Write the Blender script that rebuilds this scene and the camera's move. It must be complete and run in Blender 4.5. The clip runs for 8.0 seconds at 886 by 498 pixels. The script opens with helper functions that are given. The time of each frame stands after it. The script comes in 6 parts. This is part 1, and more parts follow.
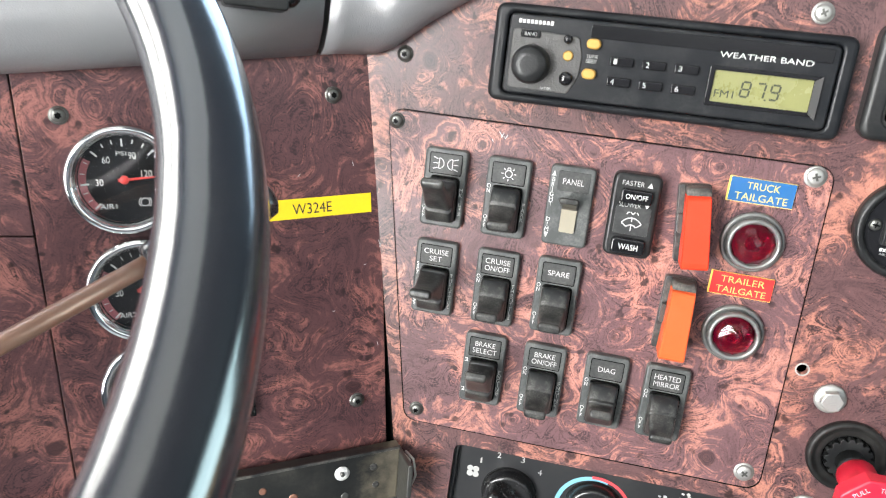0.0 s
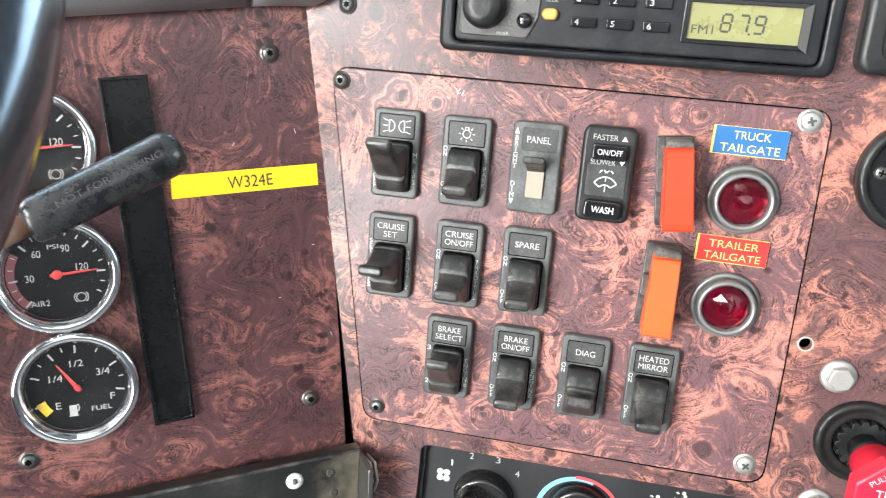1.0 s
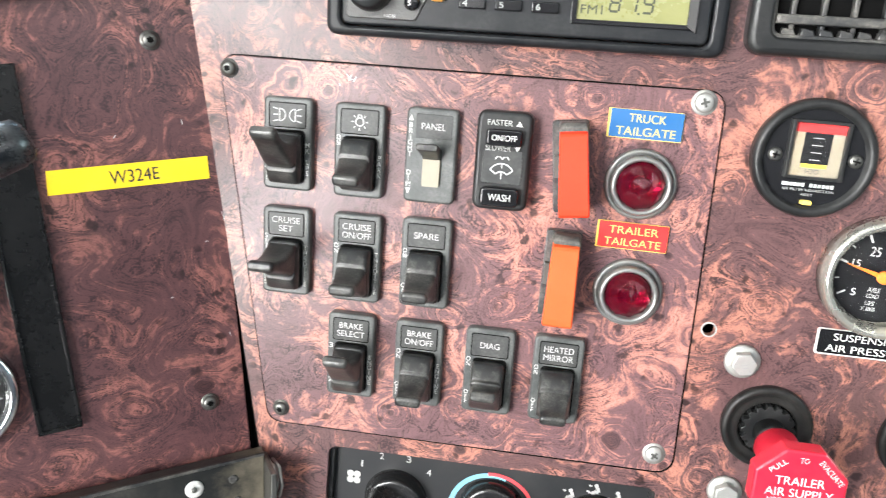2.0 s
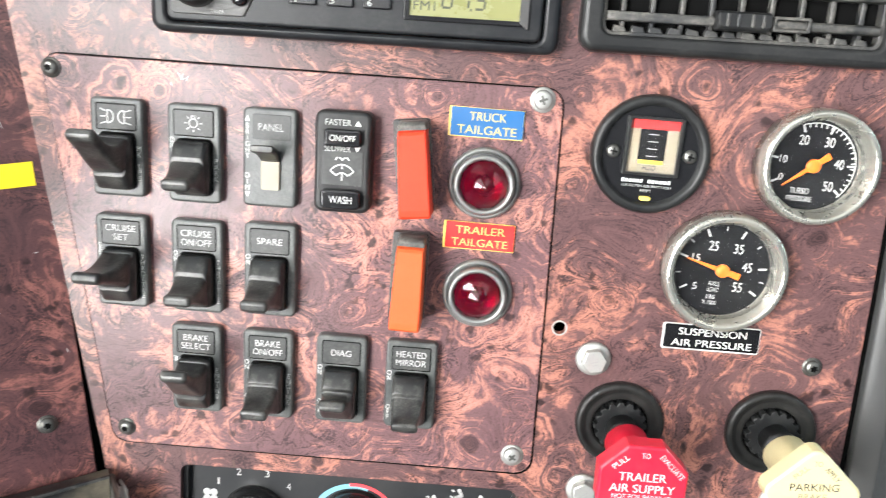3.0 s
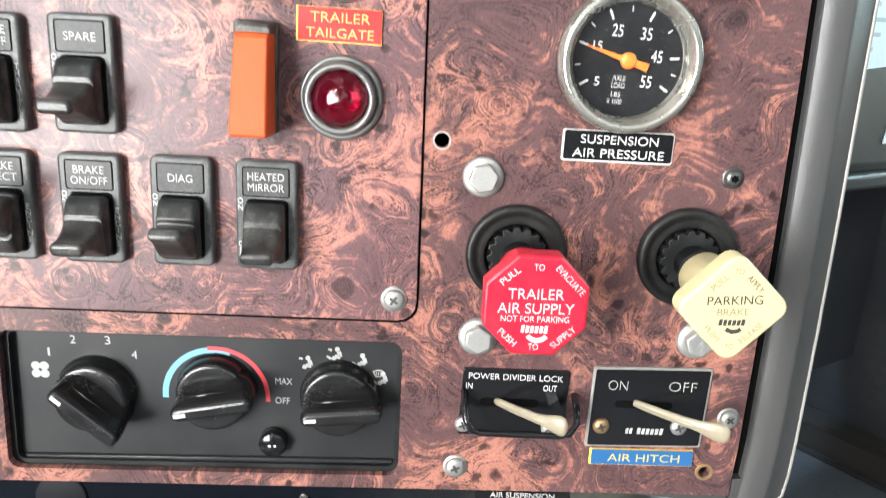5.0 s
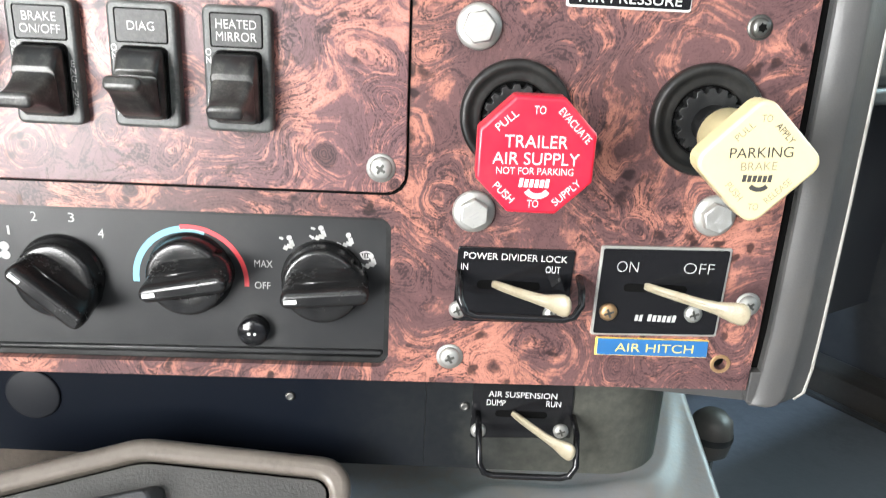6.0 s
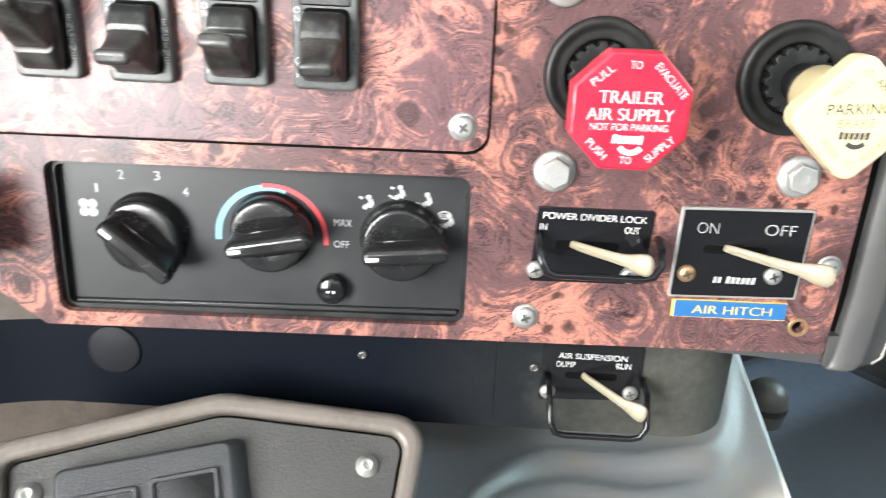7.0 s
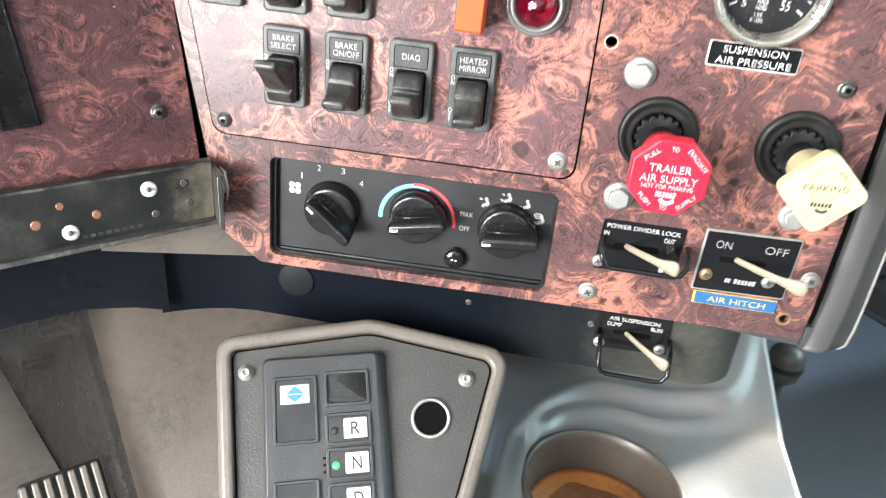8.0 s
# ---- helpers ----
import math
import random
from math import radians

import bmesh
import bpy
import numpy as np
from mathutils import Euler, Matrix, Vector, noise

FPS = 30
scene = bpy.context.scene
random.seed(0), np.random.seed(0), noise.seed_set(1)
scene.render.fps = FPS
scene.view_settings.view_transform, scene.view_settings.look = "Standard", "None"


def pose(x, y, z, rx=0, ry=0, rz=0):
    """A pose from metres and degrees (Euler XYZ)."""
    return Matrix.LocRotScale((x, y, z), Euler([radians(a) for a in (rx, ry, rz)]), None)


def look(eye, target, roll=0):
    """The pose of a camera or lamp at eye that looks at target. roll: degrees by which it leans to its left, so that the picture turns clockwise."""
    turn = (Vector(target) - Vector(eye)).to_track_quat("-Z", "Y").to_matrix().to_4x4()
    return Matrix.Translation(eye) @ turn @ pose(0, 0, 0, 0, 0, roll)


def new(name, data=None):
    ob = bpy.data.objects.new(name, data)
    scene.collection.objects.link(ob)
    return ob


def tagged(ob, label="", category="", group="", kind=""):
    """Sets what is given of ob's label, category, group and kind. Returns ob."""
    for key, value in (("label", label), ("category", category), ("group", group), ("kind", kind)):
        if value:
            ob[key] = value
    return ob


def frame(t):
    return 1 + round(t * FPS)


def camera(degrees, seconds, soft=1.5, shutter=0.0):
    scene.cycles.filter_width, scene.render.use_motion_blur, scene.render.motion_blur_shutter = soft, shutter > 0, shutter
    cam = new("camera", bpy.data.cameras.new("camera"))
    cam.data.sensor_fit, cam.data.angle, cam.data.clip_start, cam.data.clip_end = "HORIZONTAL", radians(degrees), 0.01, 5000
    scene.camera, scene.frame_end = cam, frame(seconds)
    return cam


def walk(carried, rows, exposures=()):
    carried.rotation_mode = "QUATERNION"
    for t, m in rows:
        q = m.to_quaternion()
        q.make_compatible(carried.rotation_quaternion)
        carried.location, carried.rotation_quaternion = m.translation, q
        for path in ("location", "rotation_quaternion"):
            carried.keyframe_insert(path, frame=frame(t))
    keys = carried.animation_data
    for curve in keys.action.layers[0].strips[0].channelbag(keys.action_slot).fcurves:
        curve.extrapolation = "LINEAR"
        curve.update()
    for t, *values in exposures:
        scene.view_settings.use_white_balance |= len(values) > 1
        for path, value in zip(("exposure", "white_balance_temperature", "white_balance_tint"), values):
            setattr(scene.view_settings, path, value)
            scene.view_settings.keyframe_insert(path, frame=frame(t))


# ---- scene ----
from mathutils.geometry import tessellate_polygon

cam = camera(61.55, 8.0, soft=1.1, shutter=0.35)
# seconds, eye, (yaw, pitch, roll)
PATH = [
    (0, (0.00275, -0.40175, 1.05054), (11.188, -16.331, 6.239)),
    (0.5, (0.01073, -0.37477, 1.02375), (11.777, -14.956, 5.170)),
    (1, (0.02023, -0.36074, 1.01581), (11.407, -14.560, 4.502)),
    (2.5, (0.06561, -0.33698, 1.01006), (5.735, -14.140, 3.823)),
    (3, (0.08510, -0.33008, 1.01100), (2.775, -13.713, 3.722)),
    (3.5, (0.10733, -0.32254, 1.00043), (0.392, -12.800, 3.686)),
    (4, (0.11712, -0.31505, 0.99425), (-0.955, -13.730, 3.571)),
    (4.5, (0.11579, -0.30581, 0.96398), (-1.795, -14.552, 3.477)),
    (5, (0.12003, -0.29184, 0.93494), (-1.601, -15.691, 3.144)),
    (6.5, (0.13057, -0.27375, 0.88523), (-0.294, -19.908, 2.664)),
    (7, (0.10984, -0.27982, 0.88626), (1.305, -20.621, 2.685)),
    (7.3, (0.0860, -0.2970, 0.8810), (3.560, -19.480, 3.800)),
    (7.5, (0.07414, -0.30837, 0.90499), (5.128, -22.498, 3.794)),
    (7.7, (0.0760, -0.3520, 0.9150), (5.900, -22.360, 4.600)),
    (7.8, (0.0930, -0.3720, 0.9370), (7.360, -25.120, 4.800)),
    (7.9, (0.1040, -0.3840, 0.9520), (8.000, -26.140, 5.100)),
    (8, (0.09895, -0.38937, 0.97174), (7.062, -27.685, 5.582)),
]


def aim(eye, turn):
    yaw, pitch, roll = (radians(a) for a in turn)
    m = Euler((radians(90) + pitch, 0, yaw)).to_matrix().to_4x4()
    return Matrix.Translation(eye) @ m @ Matrix.Rotation(roll, 4, "Z")


walk(cam, [(t, aim(eye, turn)) for t, eye, turn in PATH], [(0.0, 1.14), (1.0, 1.32), (2.5, 1.32), (3.5, 1.18), (5.0, 1.10), (6.5, 1.36), (8.0, 1.48)])

# ---- light and surroundings ----
world = bpy.data.worlds.new("sky")
scene.world = world
world.use_nodes = True
sky = world.node_tree.nodes.new("ShaderNodeTexSky")
sky.sky_type = "NISHITA"
sky.sun_disc = False
sky.sun_elevation = radians(33)
sky.sun_rotation = radians(53)
world.node_tree.links.new(sky.outputs[0], world.node_tree.nodes["Background"].inputs[0])
world.node_tree.nodes["Background"].inputs[1].default_value = 0.05

# frames of reference: local x right, y up, z out of the panel
MAIN = Matrix(((1, 0, 0, 0), (0, 0, -1, 0), (0, 1, 0, 0), (0, 0, 0, 1)))


def axes(u, v, n, o):
    m = Matrix((u, v, n)).transposed().to_4x4()
    m.translation = o
    return m


LEFT = axes((0.83844, 0.54499, 0), (-0.04205, 0.06469, 0.99702), (0.54336, -0.83594, 0.07716), (-0.0975, 0, 0.797))
CON = axes((0.97573, 0.21839, 0.01619), (-0.16574, 0.68813, 0.70629), (0.14311, -0.69183, 0.70762), (-0.0597, -0.0386, 0.6771))
# the cab: x to the passenger's side, y forward, z up
CAB = axes((0.83844, 0.54499, 0), (-0.54499, 0.83844, 0), (0, 0, 1), (-0.265, -0.376, 0))


def at(frame_of, u, v, n=0.0, turn=0.0):
    return frame_of @ Matrix.Translation((u, v, n)) @ Matrix.Rotation(radians(turn), 4, "Z")


sun = new("sun", bpy.data.lights.new("sun", "SUN"))
sun.data.energy, sun.data.angle, sun.data.color = 5.0, radians(0.6), (1.0, 0.94, 0.85)
sun.matrix_world = look(CAB @ Vector((2.64, 0.15, 1.92)), CAB @ Vector((0.64, 0.0, 0.62)))


def window_light(name, eye, target, w, h, watts, tint):
    ob = new(name, bpy.data.lights.new(name, "AREA"))
    ob.data.shape, ob.data.size, ob.data.size_y, ob.data.energy, ob.data.color = "RECTANGLE", w, h, watts, tint
    ob.matrix_world = look(CAB @ Vector(eye), CAB @ Vector(target))
    return ob


window_light("door_light_driver", (-0.53, -0.34, 1.00), (0.3, -0.34, 1.00), 0.50, 0.85, 25, (0.99, 0.99, 0.98))
window_light("window_light_quarter", (-0.53, 0.60, 1.40), (0.3, 0.60, 1.40), 0.46, 0.46, 6.0, (1.0, 0.98, 0.93))
window_light("window_light_driver_rear", (-0.53, -0.80, 1.36), (0.3, -0.80, 1.36), 0.42, 0.50, 1.5, (1.0, 0.99, 0.97))
window_light("window_light_passenger", (1.70, -0.25, 1.36), (0.5, -0.25, 1.25), 1.0, 0.56, 11, (0.66, 0.94, 1.0))
window_light("window_light_windscreen", (0.6, 0.80, 1.50), (0.6, 0.0, 1.25), 2.2, 0.66, 22, (0.52, 0.76, 1.0))
window_light("window_light_rear", (0.325, -1.12, 1.46), (0.325, 0.0, 1.46), 1.30, 0.60, 2.6, (1.0, 0.98, 0.94))


# ---- materials ----
def node(nt, kind, ins=None, **props):
    nd = nt.nodes.new("ShaderNode" + kind)
    for key, value in props.items():
        setattr(nd, key, value)
    for key, value in (ins or {}).items():
        sock = nd.inputs[key]
        if isinstance(value, bpy.types.NodeSocket):
            nt.links.new(value, sock)
        else:
            sock.default_value = value
    return nd


def calc(nt, op, a, b=0.5, c=0.5):
    return node(nt, "Math", {0: a, 1: b, 2: c}, operation=op).outputs[0]


def blend(nt, fac, a, b, kind="MIX"):
    nd = node(nt, "Mix", None, data_type="RGBA", blend_type=kind)
    for sock, value in ((nd.inputs[0], fac), (nd.inputs[6], a), (nd.inputs[7], b)):
        if isinstance(value, bpy.types.NodeSocket):
            nt.links.new(value, sock)
        else:
            sock.default_value = (*value, 1) if isinstance(value, tuple) and len(value) == 3 else value
    return nd.outputs[2]


def ramp(nt, fac, stops):
    nd = node(nt, "ValToRGB", {0: fac})
    els = nd.color_ramp.elements
    while len(els) < len(stops):
        els.new(0.5)
    for el, (pos, col) in zip(els, stops):
        el.position = pos
        el.color = (*col, 1) if isinstance(col, tuple) else (col, col, col, 1)
    return nd.outputs[0]


def fresh(name):
    m = bpy.data.materials.new(name)
    m.use_nodes = True
    return m, m.node_tree, m.node_tree.nodes["Principled BSDF"]


def place_of(nt):
    return node(nt, "TexCoord").outputs["Object"]


def noisy(nt, where, scale, detail=3.0, rough=0.55):
    return node(nt, "TexNoise", {"Vector": where, "Scale": scale, "Detail": detail, "Roughness": rough}).outputs[0]


def plastic(name, col, rough=0.45, dust=0.0, grain=0.0, grain_scale=900.0, spec=0.5, metal=0.0, dust_col=(0.24, 0.235, 0.22), wear_scale=60.0, uneven=0.22):
    """Moulded or painted surface with dust in blotches, uneven gloss and fine grain."""
    m, nt, b = fresh(name)
    where = place_of(nt)
    big = noisy(nt, where, wear_scale, 4, 0.6)
    fine = noisy(nt, where, wear_scale * 9, 3, 0.6)
    mask = calc(nt, "MULTIPLY", ramp(nt, big, [(0.40, 0.0), (0.72, 1.0)]), ramp(nt, fine, [(0.35, 0.25), (0.65, 1.0)]))
    tone = blend(nt, calc(nt, "MULTIPLY", fine, 0.35), col, tuple(c * 0.72 for c in col))
    nt.links.new(blend(nt, calc(nt, "MULTIPLY", mask, dust), tone, dust_col), b.inputs["Base Color"])
    nt.links.new(calc(nt, "ADD", calc(nt, "MULTIPLY", mask, uneven), rough - 0.06), b.inputs["Roughness"])
    b.inputs["Specular IOR Level"].default_value = spec
    b.inputs["Metallic"].default_value = metal
    if grain:
        g = noisy(nt, where, grain_scale, 2, 0.5)
        bump = node(nt, "Bump", {"Height": g, "Strength": grain, "Distance": 0.0006})
        nt.links.new(bump.outputs[0], b.inputs["Normal"])
    return m


def plain_mat(name, col, rough=0.5, metal=0.0, emit=0.0):
    m, nt, b = fresh(name)
    b.inputs["Base Color"].default_value = (*col, 1)
    b.inputs["Roughness"].default_value = rough
    b.inputs["Metallic"].default_value = metal
    if emit:
        b.inputs["Emission Color"].default_value = (*col, 1)
        b.inputs["Emission Strength"].default_value = emit
    return m


def burl_wood(name, light, mid, dark, seed):
    """Printed walnut-burl laminate: bands and fine broken lines that flow round knots, with flecks, under a satin film."""
    m, nt, b = fresh(name)
    raw = node(nt, "Mapping", {"Vector": place_of(nt), "Location": (seed, seed * 0.7, seed * 0.3)}).outputs[0]
    flat = node(nt, "VectorMath", {0: raw, 1: (1, 1, 0)}, operation="MULTIPLY").outputs[0]

    def shoved(where, scale, amount):
        n = node(nt, "TexNoise", {"Vector": where, "Scale": scale, "Detail": 2.0})
        off = node(nt, "VectorMath", {0: n.outputs[1], 1: (0.5, 0.5, 0.5)}, operation="SUBTRACT").outputs[0]
        off = node(nt, "VectorMath", {0: off, "Scale": amount}, operation="SCALE").outputs[0]
        return node(nt, "VectorMath", {0: where, 1: off}, operation="ADD").outputs[0]

    p = shoved(flat, 13, 0.042)
    q = shoved(p, 90, 0.0030)
    # knots pull the lines into rings
    eye = node(nt, "TexVoronoi", {"Vector": shoved(flat, 70, 0.007), "Scale": 36.0, "Randomness": 1.0}, feature="F1")
    shade = node(nt, "SeparateColor", {0: eye.outputs["Color"]})
    pick = ramp(nt, shade.outputs[0], [(0.40, 0.0), (0.42, 1.0)])
    near = calc(nt, "MULTIPLY", ramp(nt, eye.outputs["Distance"], [(0.0, 1.0), (0.42, 0.0)]), pick)
    field = calc(nt, "ADD", noisy(nt, q, 20, 1.2, 0.4), calc(nt, "MULTIPLY", near, 0.30))

    def along(across, length, detail, rough):
        """Noise drawn out along the lines of the flow."""
        xyz = node(nt, "SeparateXYZ", {0: flat})
        way = node(nt, "CombineXYZ", {0: calc(nt, "MULTIPLY", field, across), 1: calc(nt, "MULTIPLY", xyz.outputs[0], length), 2: calc(nt, "MULTIPLY", xyz.outputs[1], length)})
        return noisy(nt, way.outputs[0], 1.0, detail, rough)

    # salmon streaks between mauve ones
    zone = noisy(nt, p, 24, 3, 0.55)
    cloud = noisy(nt, q, 260, 4, 0.70)
    tone = calc(nt, "ADD", calc(nt, "MULTIPLY", zone, 0.40), calc(nt, "ADD", calc(nt, "MULTIPLY", along(34.0, 34.0, 4, 0.62), 0.42), calc(nt, "MULTIPLY", cloud, 0.26)))
    half = tuple((x * 0.60 + y * 0.40) for x, y in zip(mid, light))
    col = ramp(nt, tone, [(0.43, tuple(x * 0.40 + y * 0.60 for x, y in zip(dark, mid))), (0.49, mid), (0.535, mid), (0.565, half), (0.605, light), (0.70, tuple(min(1.0, c * 1.2) for c in light))])
    # thin dark threads along the flow, thicker in some patches and broken up
    patch = ramp(nt, noisy(nt, p, 34, 2, 0.5), [(0.40, 0.25), (0.54, 1.0)])
    for across, length, width, much in ((62.0, 46.0, 0.044, 0.85), (120.0, 90.0, 0.046, 0.55)):
        ridge = calc(nt, "ABSOLUTE", calc(nt, "SUBTRACT", along(across, length, 1.0, 0.5), 0.5))
        ridge = calc(nt, "ADD", ridge, calc(nt, "MULTIPLY", calc(nt, "SUBTRACT", noisy(nt, flat, 900, 2, 0.6), 0.46), 0.22))
        line = calc(nt, "MULTIPLY", ramp(nt, ridge, [(width * 0.4, 1.0), (width, 0.0)]), patch)
        col = blend(nt, calc(nt, "MULTIPLY", line, much), col, tuple(c * 0.62 for c in dark))
    pores = ramp(nt, noisy(nt, flat, 1100, 2, 0.7), [(0.585, 0.0), (0.66, 0.60)])
    col = blend(nt, pores, col, tuple(c * 0.8 for c in dark))
    # knots: a grey heart with rings
    crackle = noisy(nt, flat, 620, 2, 0.6)
    wob = calc(nt, "ADD", eye.outputs["Distance"], calc(nt, "MULTIPLY", calc(nt, "SUBTRACT", crackle, 0.5), 0.07))
    size = calc(nt, "ADD", calc(nt, "MULTIPLY", shade.outputs[2], 0.09), 0.05)
    heart = calc(nt, "MULTIPLY", ramp(nt, calc(nt, "SUBTRACT", wob, size), [(0.0, 1.0), (0.05, 0.0)]), pick)
    rings = calc(nt, "PINGPONG", calc(nt, "MULTIPLY", wob, 27.0), 0.5)
    grey = blend(nt, ramp(nt, rings, [(0.14, 0.0), (0.30, 1.0)]), tuple(c * 0.35 for c in dark), tuple(c * 0.50 for c in mid))
    col = blend(nt, calc(nt, "MULTIPLY", heart, 0.90), col, grey)
    # dark flecks in loose clusters
    spot = node(nt, "TexVoronoi", {"Vector": shoved(flat, 120, 0.010), "Scale": 120.0, "Randomness": 1.0}, feature="F1")
    chosen = ramp(nt, node(nt, "SeparateColor", {0: spot.outputs["Color"]}).outputs[1], [(0.42, 0.0), (0.44, 1.0)])
    cluster = ramp(nt, noisy(nt, flat, 24, 2, 0.5), [(0.46, 0.0), (0.54, 1.0)])
    fleck = calc(nt, "MULTIPLY", ramp(nt, spot.outputs["Distance"], [(0.20, 1.0), (0.33, 0.0)]), calc(nt, "MULTIPLY", chosen, cluster))
    col = blend(nt, calc(nt, "MULTIPLY", fleck, 0.85), col, tuple(c * 0.30 for c in dark))
    grime = ramp(nt, noisy(nt, raw, 11, 4, 0.6), [(0.5, 0.0), (0.8, 0.30)])
    col = blend(nt, grime, col, tuple(c * 0.7 for c in mid))
    nt.links.new(col, b.inputs["Base Color"])
    nt.links.new(calc(nt, "ADD", calc(nt, "MULTIPLY", noisy(nt, raw, 40, 4, 0.6), 0.16), 0.27), b.inputs["Roughness"])
    b.inputs["Specular IOR Level"].default_value = 0.40
    bump = node(nt, "Bump", {"Height": noisy(nt, raw, 170, 3, 0.6), "Strength": 0.10, "Distance": 0.0006})
    nt.links.new(bump.outputs[0], b.inputs["Normal"])
    return m


def red_glass():
    m, nt, b = fresh("ruby jewel")
    b.inputs["Base Color"].default_value = (0.46, 0.006, 0.060, 1)
    b.inputs["Transmission Weight"].default_value = 0.93
    b.inputs["Roughness"].default_value = 0.05
    b.inputs["Specular IOR Level"].default_value = 0.22
    b.inputs["IOR"].default_value = 1.45
    return m


def clear_glass():
    m, nt, b = fresh("clear glass")
    b.inputs["Transmission Weight"].default_value = 1.0
    b.inputs["Roughness"].default_value = 0.03
    b.inputs["IOR"].default_value = 1.35
    b.inputs["Specular IOR Level"].default_value = 0.30
    return m


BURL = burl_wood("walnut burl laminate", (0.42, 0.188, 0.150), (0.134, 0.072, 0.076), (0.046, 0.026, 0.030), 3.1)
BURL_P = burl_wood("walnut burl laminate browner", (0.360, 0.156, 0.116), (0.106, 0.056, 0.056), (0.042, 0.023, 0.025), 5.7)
# the gauge panel's weaker light is put into darker laminate colours
BURL_B = burl_wood("walnut burl laminate shaded", (0.245, 0.102, 0.086), (0.088, 0.040, 0.042), (0.032, 0.017, 0.020), 9.4)
BLACK = plastic("black plastic", (0.010, 0.0105, 0.011), 0.40, 0.07, 0.15, spec=0.34)
SWITCH = plastic("dusty charcoal plastic", (0.050, 0.054, 0.053), 0.40, 0.42, 0.25, 700, wear_scale=110, spec=0.42, dust_col=(0.26, 0.265, 0.25))
DUSTY = plastic("dust-covered black plastic", (0.022, 0.023, 0.024), 0.40, 0.85, 0.25, 500, wear_scale=80, dust_col=(0.17, 0.16, 0.14))
LEGEND = plastic("dark legend plate", (0.030, 0.032, 0.032), 0.42, 0.24, 0.1, 700, wear_scale=90, spec=0.34)
ROCKER = plastic("worn black rocker plastic", (0.012, 0.0125, 0.013), 0.38, 0.56, 0.12, 500, wear_scale=130, spec=0.50, uneven=0.10, dust_col=(0.19, 0.185, 0.165))
RADIO = plastic("radio black plastic", (0.009, 0.010, 0.012), 0.38, 0.06, 0.08, spec=0.26)
GLOSS = plain_mat("glossy black", (0.008, 0.008, 0.009), 0.16)
VOID = plain_mat("dark void", (0.004, 0.004, 0.004), 0.9)
VOID.node_tree.nodes["Principled BSDF"].inputs["Specular IOR Level"].default_value = 0.05
CLIMATE = plastic("matt black control plastic", (0.0135, 0.0142, 0.0155), 0.44, 0.16, 0.07, 1500, spec=0.42, wear_scale=35, dust_col=(0.07, 0.068, 0.062))
GRIP = plastic("satin black knob plastic", (0.010, 0.010, 0.0105), 0.26, 0.12, 0.05, 900, spec=0.55, wear_scale=90, uneven=0.14, dust_col=(0.07, 0.068, 0.06))
RUBBER = plastic("black rubber", (0.009, 0.009, 0.009), 0.42, 0.28, 0.25, 300, spec=0.34, wear_scale=70, dust_col=(0.060, 0.056, 0.048))
STEEL = plastic("zinc plated steel", (0.44, 0.44, 0.42), 0.50, 0.55, 0.15, 500, metal=0.72, dust_col=(0.45, 0.44, 0.38))
DARKSTEEL = plastic("blackened steel", (0.14, 0.14, 0.13), 0.38, 0.35, 0.2, 500, metal=0.8)
COPPERY = plastic("dull coppery bare steel", (0.26, 0.125, 0.085), 0.5, 0.4, 0.2, 500, metal=0.4, dust_col=(0.16, 0.11, 0.085))
BRASSY = plastic("tarnished brass steel", (0.42, 0.27, 0.14), 0.45, 0.3, 0.2, 500, metal=0.7)
CHROME = plastic("worn chrome", (0.46, 0.455, 0.41), 0.30, 0.50, 0.0, 400, metal=0.80, dust_col=(0.28, 0.26, 0.19), wear_scale=28, uneven=0.15)
BRIGHT = plastic("bright chrome", (0.82, 0.82, 0.82), 0.12, 0.12, 0.0, metal=1.0)
LAMPRING = plastic("dull zinc lamp ring", (0.24, 0.245, 0.24), 0.36, 0.4, 0.1, 300, metal=0.6, dust_col=(0.25, 0.23, 0.19))
JEWEL = red_glass()
GLASS = clear_glass()
WHITE = plain_mat("white print", (0.54, 0.54, 0.52), 0.6)
GREYPRINT = plain_mat("worn grey print", (0.36, 0.36, 0.35), 0.6)
BLACKPRINT = plain_mat("black print", (0.03, 0.03, 0.03), 0.6)
FADED = plain_mat("faded print", (0.20, 0.18, 0.12), 0.6)
DIAL = plastic("black dial", (0.006, 0.006, 0.007), 0.5, 0.03, spec=0.2)
PRINT = plain_mat("pale grey print", (0.46, 0.46, 0.45), 0.6)
RUBYBACK = plain_mat("ruby foil backing", (0.36, 0.010, 0.035), 0.14, 0.8)
ORANGE = plain_mat("orange needle paint", (0.80, 0.165, 0.015), 0.45)
NEEDLERED = plain_mat("red needle paint", (0.75, 0.07, 0.06), 0.45)
GUARDRED = plastic("red orange guard plastic", (0.70, 0.040, 0.012), 0.46, 0.05, 0.0, spec=0.25, dust_col=(0.6, 0.2, 0.1))
GUARDORANGE = plastic("faded orange guard plastic", (0.66, 0.092, 0.022), 0.46, 0.06, 0.0, spec=0.25, dust_col=(0.6, 0.3, 0.15))
KNOBRED = plastic("red knob plastic", (0.58, 0.012, 0.035), 0.36, 0.08, 0.05, 400, dust_col=(0.6, 0.15, 0.15))
KNOBCREAM = plastic("yellowed cream plastic", (0.55, 0.475, 0.27), 0.40, 0.15, 0.05, 400, dust_col=(0.54, 0.48, 0.30))
LEVER = plastic("ivory lever plastic", (0.30, 0.265, 0.19), 0.40, 0.85, 0.1, 300, dust_col=(0.20, 0.15, 0.085), wear_scale=150)
